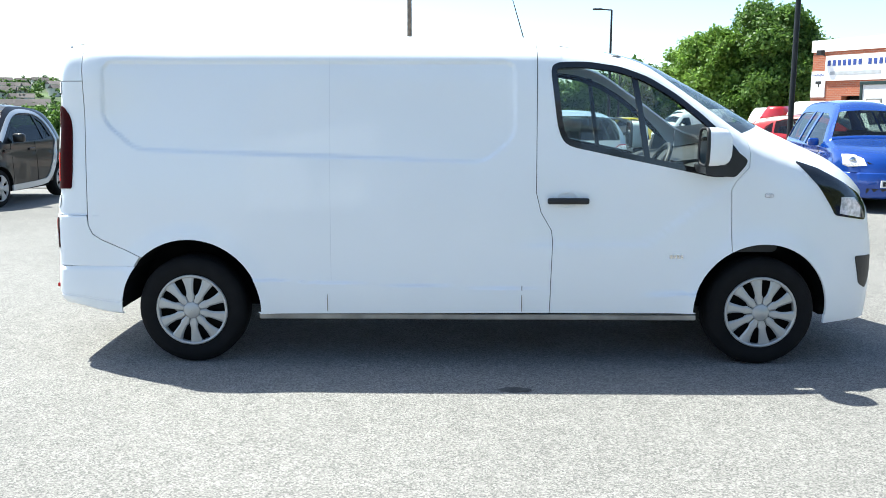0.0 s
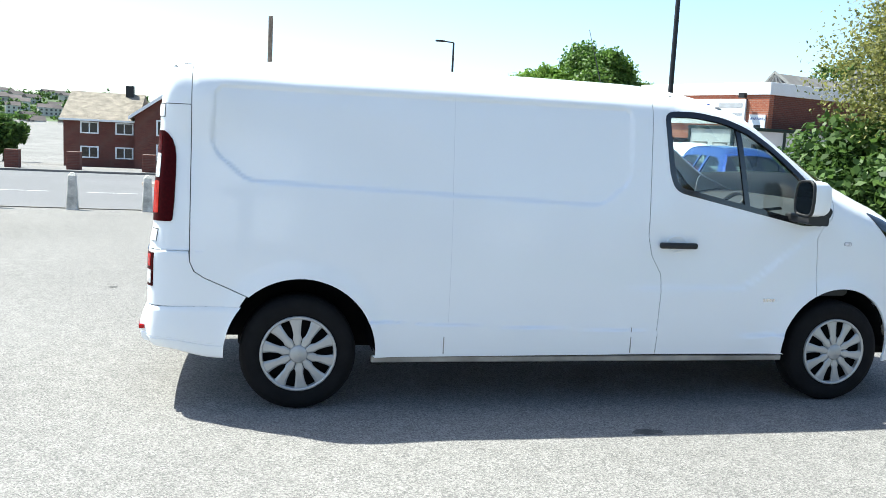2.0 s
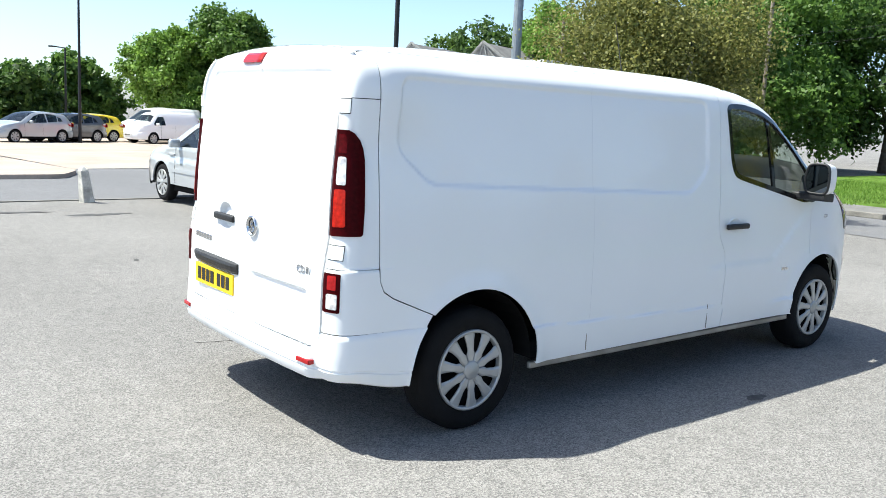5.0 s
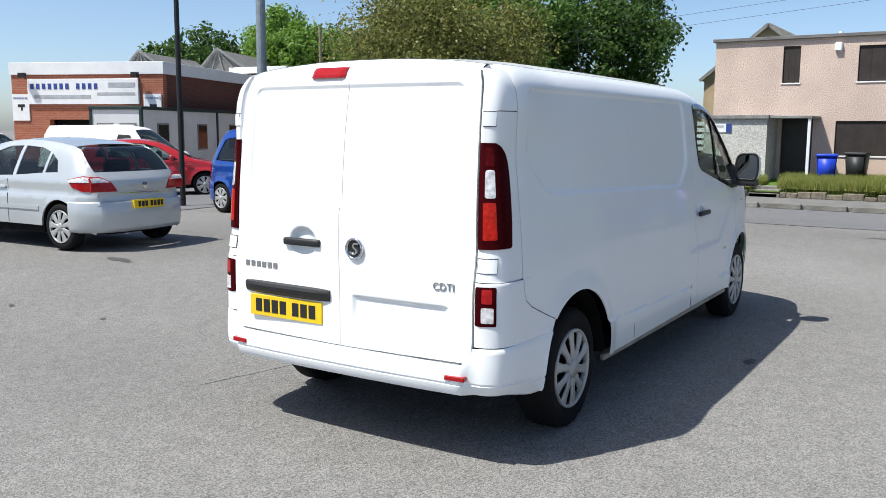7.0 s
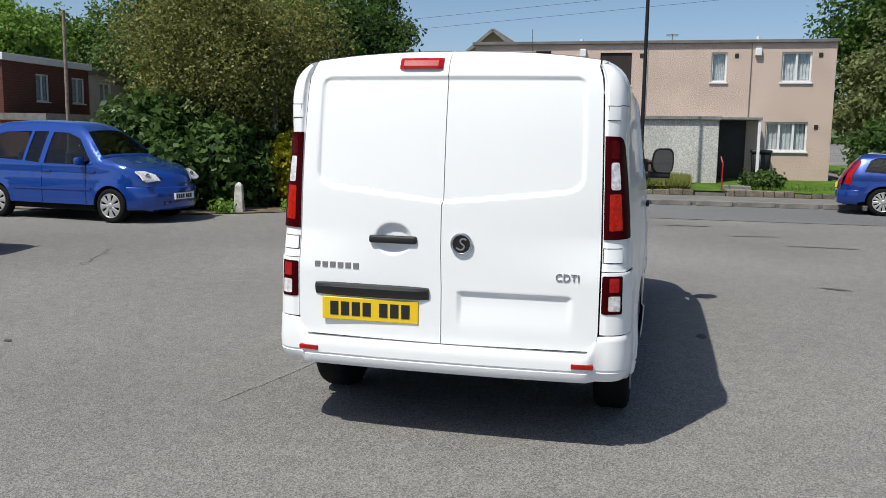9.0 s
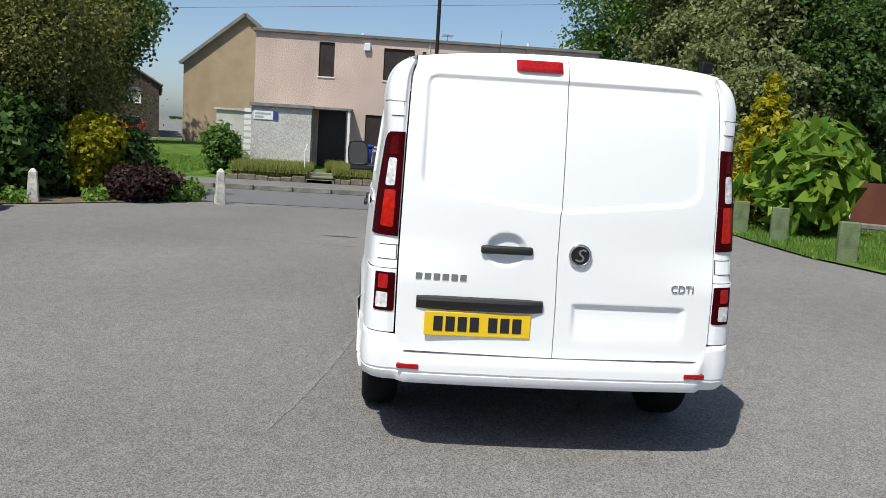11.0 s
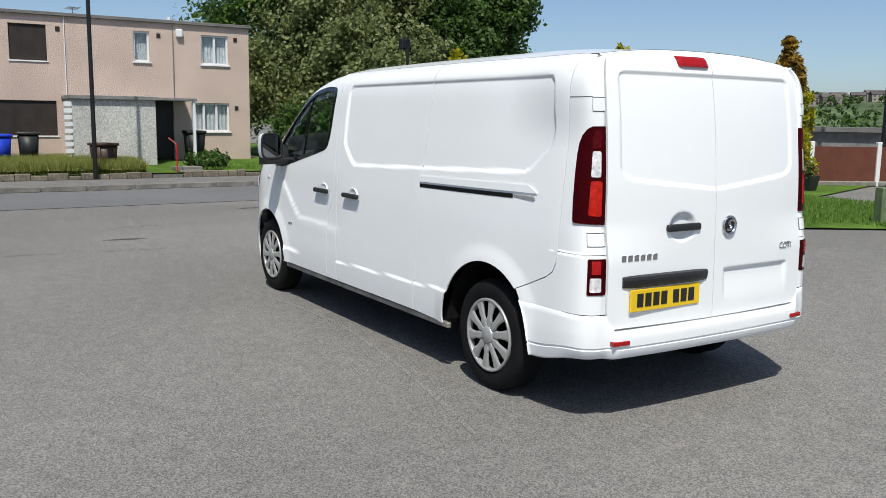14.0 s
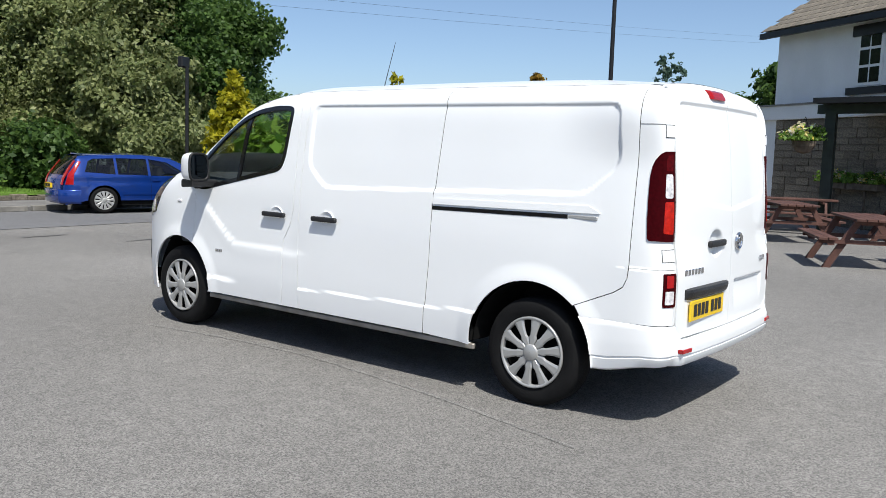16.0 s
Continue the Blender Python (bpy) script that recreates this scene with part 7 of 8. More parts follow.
# glazed roof lanterns on the garage
for gx, gy, w in ((9.5, 1.6, 3.2), (7.5, 4.9, 2.6)):
    rl = thing("roof_lantern", gar.matrix_world @ pose(gx, gy, 4.70), "weathered gabled roof lantern on the garage", "roof light", "roof lanterns")
    bm = bmesh.new()
    prism(bm, [(-w / 2, 0.0), (w / 2, 0.0), (w * 0.12, w * 0.42)], 0.0, 6.0, axis="x")
    part("glazing", bm, ROOFFELT, rl)
    for i in range(5):
        t = i / 4
        bm = bmesh.new()
        cyl(bm, (-0.03, -w / 2 + w * t, 0), (-0.03, w * 0.12, w * 0.42), 0.05, seg=6)
        part("glazing_bar", bm, GREYTRIM, rl)
    for s in (0, 1):
        bm = bmesh.new()
        cyl(bm, (-0.1, -w / 2 - 0.15 if s else w / 2 + 0.15, -0.06), (-0.1, w * 0.12, w * 0.42 + 0.05), 0.07, seg=6)
        part("barge_board", bm, GREYTRIM, rl)
cab = thing("office_cabin", pose(17.4, 24.5, -0.3, 0, 0, 22), "white panelled portable office cabin with dark green posts", "cabin")
bm = bmesh.new()
box(bm, (0, 0, 0.1), (13, 2.1, 2.65))
part("cabin_body", bm, CABINWHITE, cab)
bm = bmesh.new()
box(bm, (-0.06, -0.06, 2.65), (13.06, 2.16, 2.78), 0.01)
part("roof_edge", bm, DARKGREEN, cab)
for x in (0, 3.2, 6.5, 9.7, 13):
    bm = bmesh.new()
    box(bm, (x - 0.07, -0.04, 0), (x + 0.07, 0.06, 2.65))
    part("post", bm, DARKGREEN, cab)
bm = bmesh.new()
box(bm, (-0.04, 2.04, 0), (0.06, 2.14, 2.65))
part("post", bm, DARKGREEN, cab)
for x, y, f in ((1.6, -0.02, 0), (5.0, -0.02, 0), (8.2, -0.02, 0), (-0.02, 0.56, 1), (-0.02, 1.5, 1)):
    bm = bmesh.new()
    if f:
        box(bm, (-0.03, y - 0.34, 1.05), (0.02, y + 0.34, 2.15))
    else:
        box(bm, (x - 0.45, -0.03, 1.05), (x + 0.45, 0.02, 2.15))
    w = part("window", bm, GREYTRIM, cab, "dull cabin window")
    bm = bmesh.new()
    if f:
        box(bm, (-0.036, y - 0.28, 1.11), (-0.029, y + 0.28, 2.09))
    else:
        box(bm, (x - 0.39, -0.036, 1.11), (x + 0.39, -0.029, 2.09))
    link("pane", bm, GLOSSBLACK if not f else CLEARLENS, w)

# brick houses across the road
bh = thing("brick_house_row", pose(0, 52, -1.45) @ Matrix.Diagonal((1, 1, 0.88, 1)), "row of dark brick houses with brown tiled roofs", "house")
for x0, x1, eave, y0 in ((-12.3, -7.9, 3.3, 1.0), (-3.9, 6.0, 3.7, 0.8)):
    bm = bmesh.new()
    box(bm, (x0, y0, -0.5), (x1, y0 + 7, eave))
    part("wall", bm, BRICKDARK, bh)
    bm = bmesh.new()
    prism(bm, [(y0 - 0.35, eave - 0.06), (y0 + 3.5, eave + 2.0), (y0 + 7.35, eave - 0.06)], x0 - 0.2, x1 + 0.1, axis="x")
    part("roof", bm, SLATE, bh)
    bm = bmesh.new()
    box(bm, (x0 - 0.2, y0 - 0.42, eave - 0.16), (x1 + 0.1, y0 - 0.34, eave - 0.02))
    part("gutter", bm, WHITETRIM, bh)
    for x in np.arange(x0 + 1.0, x1 - 0.8, 2.1):
        for z in (0.5, 2.25):
            bm = bmesh.new()
            box(bm, (x, y0 - 0.05, z), (x + 1.1, y0 + 0.03, z + 0.85))
            w = part("window", bm, WHITETRIM, bh)
            for k in (0, 1):
                bm = bmesh.new()
                box(bm, (x + 0.09 + k * 0.5, y0 - 0.058, z + 0.09), (x + 0.51 + k * 0.5, y0 - 0.049, z + 0.76))
                link("pane", bm, GLOSSBLACK, w)
bm = bmesh.new()
prism(bm, [(-7.9, -0.5), (-3.9, -0.5), (-3.9, 3.7), (-5.9, 5.3), (-7.9, 3.7)], 0, 8, axis="y")
part("gable_wall", bm, BRICKDARK, bh)
for s in (-1, 1):
    bm = bmesh.new()
    prism(bm, [(-5.9, 5.32), (-5.9, 5.5), (-5.9 + s * 2.35, 3.62), (-5.9 + s * 2.35, 3.42)], -0.3, 8.2, axis="y")
    part("roof", bm, SLATE, bh)
    bm = bmesh.new()
    prism(bm, [(-5.9, 5.25), (-5.9, 5.5), (-5.9 + s * 2.35, 3.62), (-5.9 + s * 2.35, 3.37)], -0.38, -0.3, axis="y")
    part("barge_board", bm, WHITETRIM, bh)
for z in (0.55, 2.3):
    bm = bmesh.new()
    box(bm, (-6.6, -0.05, z), (-4.8, 0.03, z + 1.15))
    w = part("window", bm, WHITETRIM, bh)
    for k in (0, 1):
        bm = bmesh.new()
        box(bm, (-6.5 + k * 0.86, -0.058, z + 0.1), (-5.76 + k * 0.86, -0.049, z + 1.05))
        link("pane", bm, GLOSSBLACK, w)
bm = bmesh.new()
box(bm, (-9.0, 4.0, 4.2), (-8.5, 4.5, 5.9))
part("chimney", bm, BLACKSTEEL, bh)
for x in (-14.5, -11.5, -8.8, -5.4):
    bm = bmesh.new()
    box(bm, (x - 0.3, 37.9, H(x, 38) - 0.1), (x + 0.3, 38.5, H(x, 38) + 0.95), 0.02)
    tagged(link("gate_pillar", bm, BRICKDARK), "dark brick gate pillar across the road", "pillar", "gate pillars")

# brown fence with white posts, sheds behind it
fp = [(13.6, -9.6), (12.6, -11.2), (11.7, -12.9), (10.8, -14.6), (9.95, -16.3), (9.1, -17.9), (8.6, -19.0)]
fence = thing("panel_fence", Matrix(), "low red-brown panel fence with white posts on a stone footing", "fence")
for (x1, y1), (x2, y2) in zip(fp, fp[1:]):
    ln = math.hypot(x2 - x1, y2 - y1)
    m = pose(x1, y1, 0, 0, 0, math.degrees(math.atan2(y2 - y1, x2 - x1)))
    bm = bmesh.new()
    box(bm, (0.06, -0.02, 0.12), (ln - 0.06, 0.02, 1.03), m=m)
    part("panel", bm, FENCEBROWN, fence)
    bm = bmesh.new()
    box(bm, (-0.06, -0.06, 0), (0.06, 0.06, 1.16), 0.01, m=m)
    part("fence_post", bm, WHITETRIM, fence)
    bm = bmesh.new()
    box(bm, (0.02, -0.09, 0), (ln - 0.02, 0.09, 0.14), 0.03, m=m)
    part("footing", bm, KERBSTONE, fence)
sh = thing("garage_row", pose(12.8, -29.3, -0.75, 0, 0, 28), "row of low lock-up garages with blue and grey doors", "garages")
bm = bmesh.new()
box(bm, (-6, 0, 0), (6, 5, 2.1))
part("wall", bm, GREYTRIM, sh)
bm = bmesh.new()
box(bm, (-6.2, -0.25, 2.1), (6.2, 5.2, 2.25))
part("roof", bm, ROOFFELT, sh)
for i in range(5):
    bm = bmesh.new()
    box(bm, (-5.9 + i * 2.4, -0.05, 0), (-3.8 + i * 2.4, 0.01, 1.95))
    part("garage_door", bm, DEEPBLUE if i % 2 else GREYTRIM, sh)

# ---- the pub, its terrace and benches ----
PUB = Matrix.Translation((5.33, -20.82, 0)) @ pose(0, 0, 0, 0, 0, -37) @ Matrix.Translation((-5.1, 21.0, 0))
pub = thing("white_pub", PUB, "white rendered pub with a mossy slate roof and flat-roofed wing", "pub")
bm = bmesh.new()
box(bm, (-1.9, -29, 0), (5.1, -21.0, 5.3))
part("main_wall", bm, WHITEWALL, pub)
bm = bmesh.new()
prism(bm, [(-20.6, 5.25), (-25.0, 8.3), (-29.4, 5.25)], -2.1, 5.3, axis="x")
part("roof_body", bm, SLATE, pub)
sl = part("slate_roof", bmesh.new(), SLATE, pub)
bm = bmesh.new()
box(bm, (0, 0, 0), (0.42, 0.36, 0.018))
slate = None
ang = math.atan2(3.05, 4.4)
for r in range(16):
    for c in range(16):
        x = 4.95 - c * 0.44 - (0.22 if r % 2 else 0)
        m = Matrix.Translation((x, -20.55 - r * 0.30 * math.cos(ang), 5.27 + r * 0.30 * math.sin(ang) + 0.012)) @ pose(0, 0, 0, math.degrees(-ang) + 1.5, 0, 0) @ Matrix.Diagonal((1, -1, 1, 1))
        if slate is None:
            o = link("slate", bm, SLATE, sl)
            slate = o.data
        else:
            o = new("slate", slate)
            o.parent = sl
        o.matrix_local = m
bm = bmesh.new()
box(bm, (-2.2, -20.62, 5.08), (5.35, -20.5, 5.24))
part("gutter", bm, BLACKSTEEL, pub)
for x0, x1, z0, z1 in ((0.98, 1.83, 3.55, 4.75),):
    bm = bmesh.new()
    box(bm, (x0, -21.02, z0), (x1, -20.97, z1))
    w = part("window", bm, WHITETRIM, pub, "white sash window with an open top light")
    for i in range(2):
        for j in range(3):
            bm = bmesh.new()
            box(bm, (x0 + 0.08 + i * 0.37, -20.972, z0 + 0.08 + j * 0.44), (x0 + 0.40 + i * 0.37, -20.962, z0 + 0.45 + j * 0.44))
            link("pane", bm, GLOSSBLACK, w)
    bm = bmesh.new()
    box(bm, (x0 - 0.2, -20.995, z1 + 0.05), (x1 + 0.2, -20.93, z1 + 0.32))
    link("lintel", bm, BLACKSTEEL, w)
    bm = bmesh.new()
    box(bm, (x0 - 0.25, -20.995, z0 - 0.22), (x1 + 0.25, -20.88, z0 - 0.04))
    link("sill", bm, BLACKSTEEL, w)
bm = bmesh.new()
cyl(bm, (2.2, -22.6, 6.6), (2.2, -22.6, 7.6), 0.07, seg=8)
part("flue", bm, WHITETRIM, pub)
# flat wing in front, half stone, half white
bm = bmesh.new()
box(bm, (4.0, -20.98, 0), (5.0, -20.3, 2.72))
part("porch_wall", bm, WHITEWALL, pub)
bm = bmesh.new()
box(bm, (-1.9, -20.99, 0), (4.0, -20.3, 2.72))
part("stone_front", bm, STONEWALL, pub)
bm = bmesh.new()
box(bm, (-2.0, -20.98, 2.72), (5.1, -20.2, 3.10), 0.01)
part("parapet", bm, WHITEWALL, pub)
bm = bmesh.new()
box(bm, (-2.0, -20.97, 3.10), (5.15, -20.15, 3.14))
part("coping", bm, GREYTRIM, pub)
wing = thing("pub_wing", pose(9.0, -22.5, 0, 0, 0, 36.9), "low white flat-roofed wing of the pub", "building")
bm = bmesh.new()
box(bm, (-6, -5, 0), (0, 0, 2.34))
part("wall", bm, WHITEWALL, wing)
bm = bmesh.new()
box(bm, (-6, -5.1, 2.34), (0.1, 0.1, 2.74), 0.01)
part("fascia", bm, WHITEWALL, wing)
bm = bmesh.new()
box(bm, (-6, -5.15, 2.74), (0.15, 0.15, 2.78))
part("coping", bm, GREYTRIM, wing)
stone = None
r = random.Random(3)
bm = bmesh.new()
box(bm, (0, 0, 0), (1, 0.03, 1), 0.0)
sf = [o for o in pub.children if o.name.startswith("stone_front")][0]
z = 0.02
while z < 2.65:
    h = r.choice((0.16, 0.2, 0.24))
    x = -1.85
    while x < 3.95:
        w = r.uniform(0.3, 0.6)
        x2 = min(3.97, x + w)
        if stone is None:
            o = link("stone", bm, STONEWALL, sf)
            stone = o.data
        else:
            o = new("stone", stone)
            o.parent = sf
        o.matrix_local = Matrix.Translation((x, -20.3 + r.uniform(-0.006, 0.012), z)) @ Matrix.Diagonal((x2 - x - 0.015, 1, min(h, 2.7 - z) - 0.015, 1))
        x += w
    z += h
DARKWOOD = material("dark_green_pergola_timber", (0.022, 0.032, 0.026), rough=0.7, spread=0.25, scale=5)
BENCHWOOD = material("red_brown_bench_timber", (0.088, 0.04, 0.03), rough=0.75, spread=0.3, scale=5, fine=0.2, bump=0.2, bump_scale=40)
perg = thing("pergola", pose(0, 0, 0), "dark green timber pergola over the pub terrace", "pergola")
for x, y in ((2.45, -15.6), (-1.4, -14.78)):
    bm = bmesh.new()
    box(bm, (x - 0.11, y - 0.11, 0), (x + 0.11, y + 0.11, 2.75))
    part("post", bm, DARKWOOD, perg)
bm = bmesh.new()
box(bm, (-0.1, -0.4, 0), (4.4, 2.0, 0.12), m=pose(2.55, -15.4, 2.88, 0, 0, 168) @ Matrix.Diagonal((1, 1, 1, 1)))
part("roof", bm, BLACKSTEEL, perg)
bm = bmesh.new()
box(bm, (-0.3, -0.08, 0), (4.3, 0.08, 0.2), m=pose(2.45, -15.6, 2.68, 0, 0, 168))
part("beam", bm, DARKWOOD, perg)


def picnic_bench(x, y, turn):
    b = thing("picnic_bench", pose(x, y, H(x, y), 0, 0, turn), "red-brown timber picnic bench on the pub terrace", "picnic bench", "picnic benches")
    for i in range(5):
        bm = bmesh.new()
        box(bm, (-0.9, -0.36 + i * 0.147, 0.72), (0.9, -0.36 + i * 0.147 + 0.135, 0.76), 0.005)
        part("table_board", bm, BENCHWOOD, b)
    for s in (-1, 1):
        for k in (0, 1):
            bm = bmesh.new()
            y0 = s * 0.72 + (k - 1) * 0.14
            box(bm, (-0.9, y0, 0.43), (0.9, y0 + 0.13, 0.47), 0.005)
            part("seat_board", bm, BENCHWOOD, b)
    for x0 in (-0.65, 0.65):
        for s in (-1, 1):
            bm = bmesh.new()
            prism(bm, [(s * 0.22, 0.72), (s * 0.33, 0.72), (s * 0.75, 0.0), (s * 0.63, 0.0)], x0 - 0.025, x0 + 0.025, axis="x")
            part("leg", bm, BENCHWOOD, b)
        bm = bmesh.new()
        box(bm, (x0 + 0.03, -0.82, 0.37), (x0 + 0.07, 0.82, 0.43))
        part("seat_bearer", bm, BENCHWOOD, b)
        bm = bmesh.new()
        box(bm, (x0 + 0.03, -0.35, 0.66), (x0 + 0.07, 0.35, 0.715))
        part("top_bearer", bm, BENCHWOOD, b)
    return b


for x, y, t in ((0.25, -9.3, 115), (-1.3, -12.3, 100), (2.4, -12.6, 120), (4.7, -13.6, 30), (3.0, -15.1, 20), (0.6, -15.0, 105)):
    picnic_bench(x, y, t)

# ---- poles and lamps ----
def pole(name, x, y, h, r0, r1, mat, label, category="pole"):
    bm = bmesh.new()
    z = H(x, y)
    cyl(bm, (x, y, z), (x, y, z + h), r0, r1, 14)
    return tagged(link(name, bm, mat, smooth=False), label, category)


pole("lamp_post", 8.63, 12.19, 9.0, 0.06, 0.045, BLACKSTEEL, "slim black lamp post at the yard's edge", "lamp post")
pole("lamp_post", 20.15, -0.62, 9.5, 0.06, 0.042, BLACKSTEEL, "slim black lamp post on the pavement", "lamp post")
pole("steel_column", 22.86, 23.56, 12.0, 0.22, 0.18, GALV, "thick galvanised steel column", "pole")
pole("telegraph_pole", 18.7, 16.8, 5.2, 0.065, 0.05, POLEWOOD, "weathered wooden telegraph pole", "pole")
pole("telegraph_pole", 0.06, 25.37, 5.75, 0.10, 0.08, POLEWOOD, "dark wooden telegraph pole across the road", "pole")
pole("lamp_post", 10.3, -20.1, 9.5, 0.08, 0.06, BLACKSTEEL, "slim black lamp post behind the fence", "lamp post")
pole("lamp_post", 29.0, 15.5, 7.0, 0.09, 0.07, POLEWOOD, "weathered pole by the trees", "pole")
for x, y, h in ((9.95, 41.1, 7.05), (13.2, 55.6, 5.6)):
    lp = thing("street_lamp", pose(x, y, H(x, y)), "tall dark street lamp with a short arm", "street lamp", "street lamps")
    bm = bmesh.new()
    cyl(bm, (0, 0, 0), (0, 0, h), 0.09, 0.05, 10)
    part("column", bm, BLACKSTEEL, lp)
    bm = bmesh.new()
    cyl(bm, (0, 0, h), (-0.55, 0, h + 0.04), 0.035, seg=8)
    box(bm, (-1.0, -0.09, h), (-0.5, 0.09, h + 0.09), 0.02)
    part("lantern", bm, BLACKSTEEL, lp)


def flood_lamp_post(x, y, h, mat, label, heading, width):
    f = thing("floodlight_post", pose(x, y, 0, 0, 0, heading), label, "lamp post")
    bm = bmesh.new()
    cyl(bm, (0, 0, 0), (0, 0, h), width, width * 0.85, 10)
    part("post", bm, mat, f)
    bm = bmesh.new()
    box(bm, (0.02, -0.14, h - 0.02), (0.14, 0.14, h + 0.20), 0.02, m=pose(0, 0, 0, 0, 0, 0))
    part("floodlight", bm, BLACKSTEEL, f)
    return f


flood_lamp_post(12.45, 7.0, 3.25, STONEPOST, "peeling pale post with a floodlight among the shrubs", 230, 0.075)
flood_lamp_post(12.55, -5.7, 3.1, BLACKSTEEL, "black post with a floodlight at the lawn's edge", 20, 0.042)
# overhead wires
for z0, z1, y0, y1 in ((4.9, 17.7, 30, -110), (4.5, 16.9, 30, -110)):
    bm = bmesh.new()
    pts = [(33 + 2 * i / 20, y0 + (y1 - y0) * i / 20, z0 + (z1 - z0) * i / 20 - 0.5 * (1 - (i / 10 - 1) ** 2)) for i in range(21)]
    rows = [[bm.verts.new((a[0] + 0.006 * c, a[1], a[2] + 0.006 * q)) for c, q in ((1, 0), (0, 1), (-1, 0), (0, -1))] for a in pts]
    for u, v in zip(rows, rows[1:]):
        for i in range(4):
            bm.faces.new((u[i], u[(i + 1) % 4], v[(i + 1) % 4], v[i]))
    tagged(link("overhead_wire", bm, BLACKSTEEL), "thin overhead wire beyond the houses", "wire", "overhead wires")

# ---- trees and plants ----
BARK = material("grey_brown_bark", (0.13, 0.105, 0.08), rough=0.95, spread=0.3, scale=6, bump=0.6, bump_scale=25)
LEAF_MID = leaf_material("mid_green_leaves", (0.054, 0.116, 0.019), (0.155, 0.264, 0.054))
LEAF_BRIGHT = leaf_material("bright_green_leaves", (0.093, 0.186, 0.023), (0.248, 0.388, 0.078))
LEAF_DARK = leaf_material("dark_green_leaves", (0.032, 0.072, 0.016), (0.115, 0.195, 0.045))
LEAF_OLIVE = leaf_material("olive_yellow_leaves", (0.075, 0.10, 0.024), (0.33, 0.32, 0.095))
LEAF_GREY = leaf_material("grey_green_leaves", (0.10, 0.14, 0.045), (0.34, 0.37, 0.16))
LEAF_GOLD = leaf_material("golden_conifer_sprays", (0.186, 0.202, 0.012), (0.527, 0.465, 0.023))
LEAF_RUST = leaf_material("rusty_conifer_sprays", (0.155, 0.093, 0.016), (0.465, 0.295, 0.046))
LEAF_PURPLE = leaf_material("purple_brown_leaves", (0.035, 0.018, 0.018), (0.09, 0.05, 0.04))
LEAF_FATSIA = leaf_material("large_glossy_leaves", (0.07, 0.17, 0.015), (0.30, 0.42, 0.06), 0.3)
LEAF_BLUE = leaf_material("blue_green_needles", (0.039, 0.078, 0.054), (0.109, 0.171, 0.124))
GRASSBLADE = leaf_material("long_grass_blades", (0.16, 0.22, 0.04), (0.44, 0.43, 0.14))
FLOWER = leaf_material("white_and_yellow_petals", (0.75, 0.62, 0.10), (0.80, 0.78, 0.75))
FLOWERPINK = leaf_material("red_and_pink_petals", (0.60, 0.04, 0.06), (0.70, 0.35, 0.30))


def leaves(name, lumps, count, size, mat, parent, seed=0, twig=12, scatter=0.22, fill=0.35, droop=0.0, label="", long=1.5):
    """A crown: twigs strewn over the lumps (x, y, z, rx, ry, rz), each with a handful of small leaves."""
    g = np.random.default_rng(seed)
    lumps = np.array(lumps, float)
    area = (lumps[:, 3] * lumps[:, 4] * lumps[:, 5]) ** (2 / 3)
    nt = max(1, count // twig)
    pick = g.choice(len(lumps), nt, p=area / area.sum())
    d = g.normal(size=(nt, 3))
    d /= np.linalg.norm(d, axis=1)[:, None]
    rad = 1 - fill * g.random(nt) ** 1.6 + 0.10 * g.normal(size=nt)
    tw = lumps[pick, :3] + d * lumps[pick, 3:6] * rad[:, None]
    c = np.repeat(tw, twig, 0) + g.normal(size=(nt * twig, 3)) * scatter
    c[:, 2] = np.maximum(c[:, 2] - droop * g.random(len(c)), 0.04)
    n = np.repeat(d, twig, 0) * 0.8 + g.normal(size=c.shape) * 0.7 + np.array((0, 0, 0.35))
    n /= np.linalg.norm(n, axis=1)[:, None]
    u = np.cross(n, g.normal(size=c.shape))
    u /= np.linalg.norm(u, axis=1)[:, None] + 1e-9
    v = np.cross(n, u)
    s = size * (0.6 + 0.8 * g.random((len(c), 1)))
    a, b = u * s * 0.5 * long, v * s * 0.5
    q = np.stack((c - a, c - b * 0.9 + n * s * 0.12, c + a, c + b * 0.9 + n * s * 0.12), 1).reshape(-1, 3)
    me = bpy.data.meshes.new(name)
    k = len(c)
    me.vertices.add(4 * k)
    me.vertices.foreach_set("co", q.ravel())
    me.loops.add(4 * k)
    me.loops.foreach_set("vertex_index", np.arange(4 * k, dtype=np.int32))
    me.polygons.add(k)
    me.polygons.foreach_set("loop_start", np.arange(0, 4 * k, 4, dtype=np.int32))
    me.update(calc_edges=True)
    me.materials.append(mat)
    ob = new(name, me)
    ob.parent = parent
    if label:
        ob["label"] = label
    return ob


def trunk(parent, base, top, r, limbs, mat=None, seed=0):
    """A tapered trunk that bends a little, with limbs to the given places."""
    g = random.Random(seed)
    bm = bmesh.new()
    a, b = Vector(base), Vector(top)
    pts = [a.lerp(b, i / 5) + Vector((g.uniform(-1, 1), g.uniform(-1, 1), 0)) * r * (0.8 if 0 < i < 5 else 0) for i in range(6)]
    for i in range(5):
        cyl(bm, pts[i], pts[i + 1], r * (1 - 0.14 * i) * (1.25 if i == 0 else 1), r * (1 - 0.14 * (i + 1)), 10)
    for e in limbs:
        s = pts[g.randint(2, 4)]
        m = s.lerp(Vector(e), 0.5) + Vector((0, 0, 0.12 * (Vector(e) - s).length))
        cyl(bm, s, m, r * 0.42, r * 0.28, 8)
        cyl(bm, m, e, r * 0.28, r * 0.10, 7)
    return part("trunk", bm, mat or BARK, parent, smooth=True)


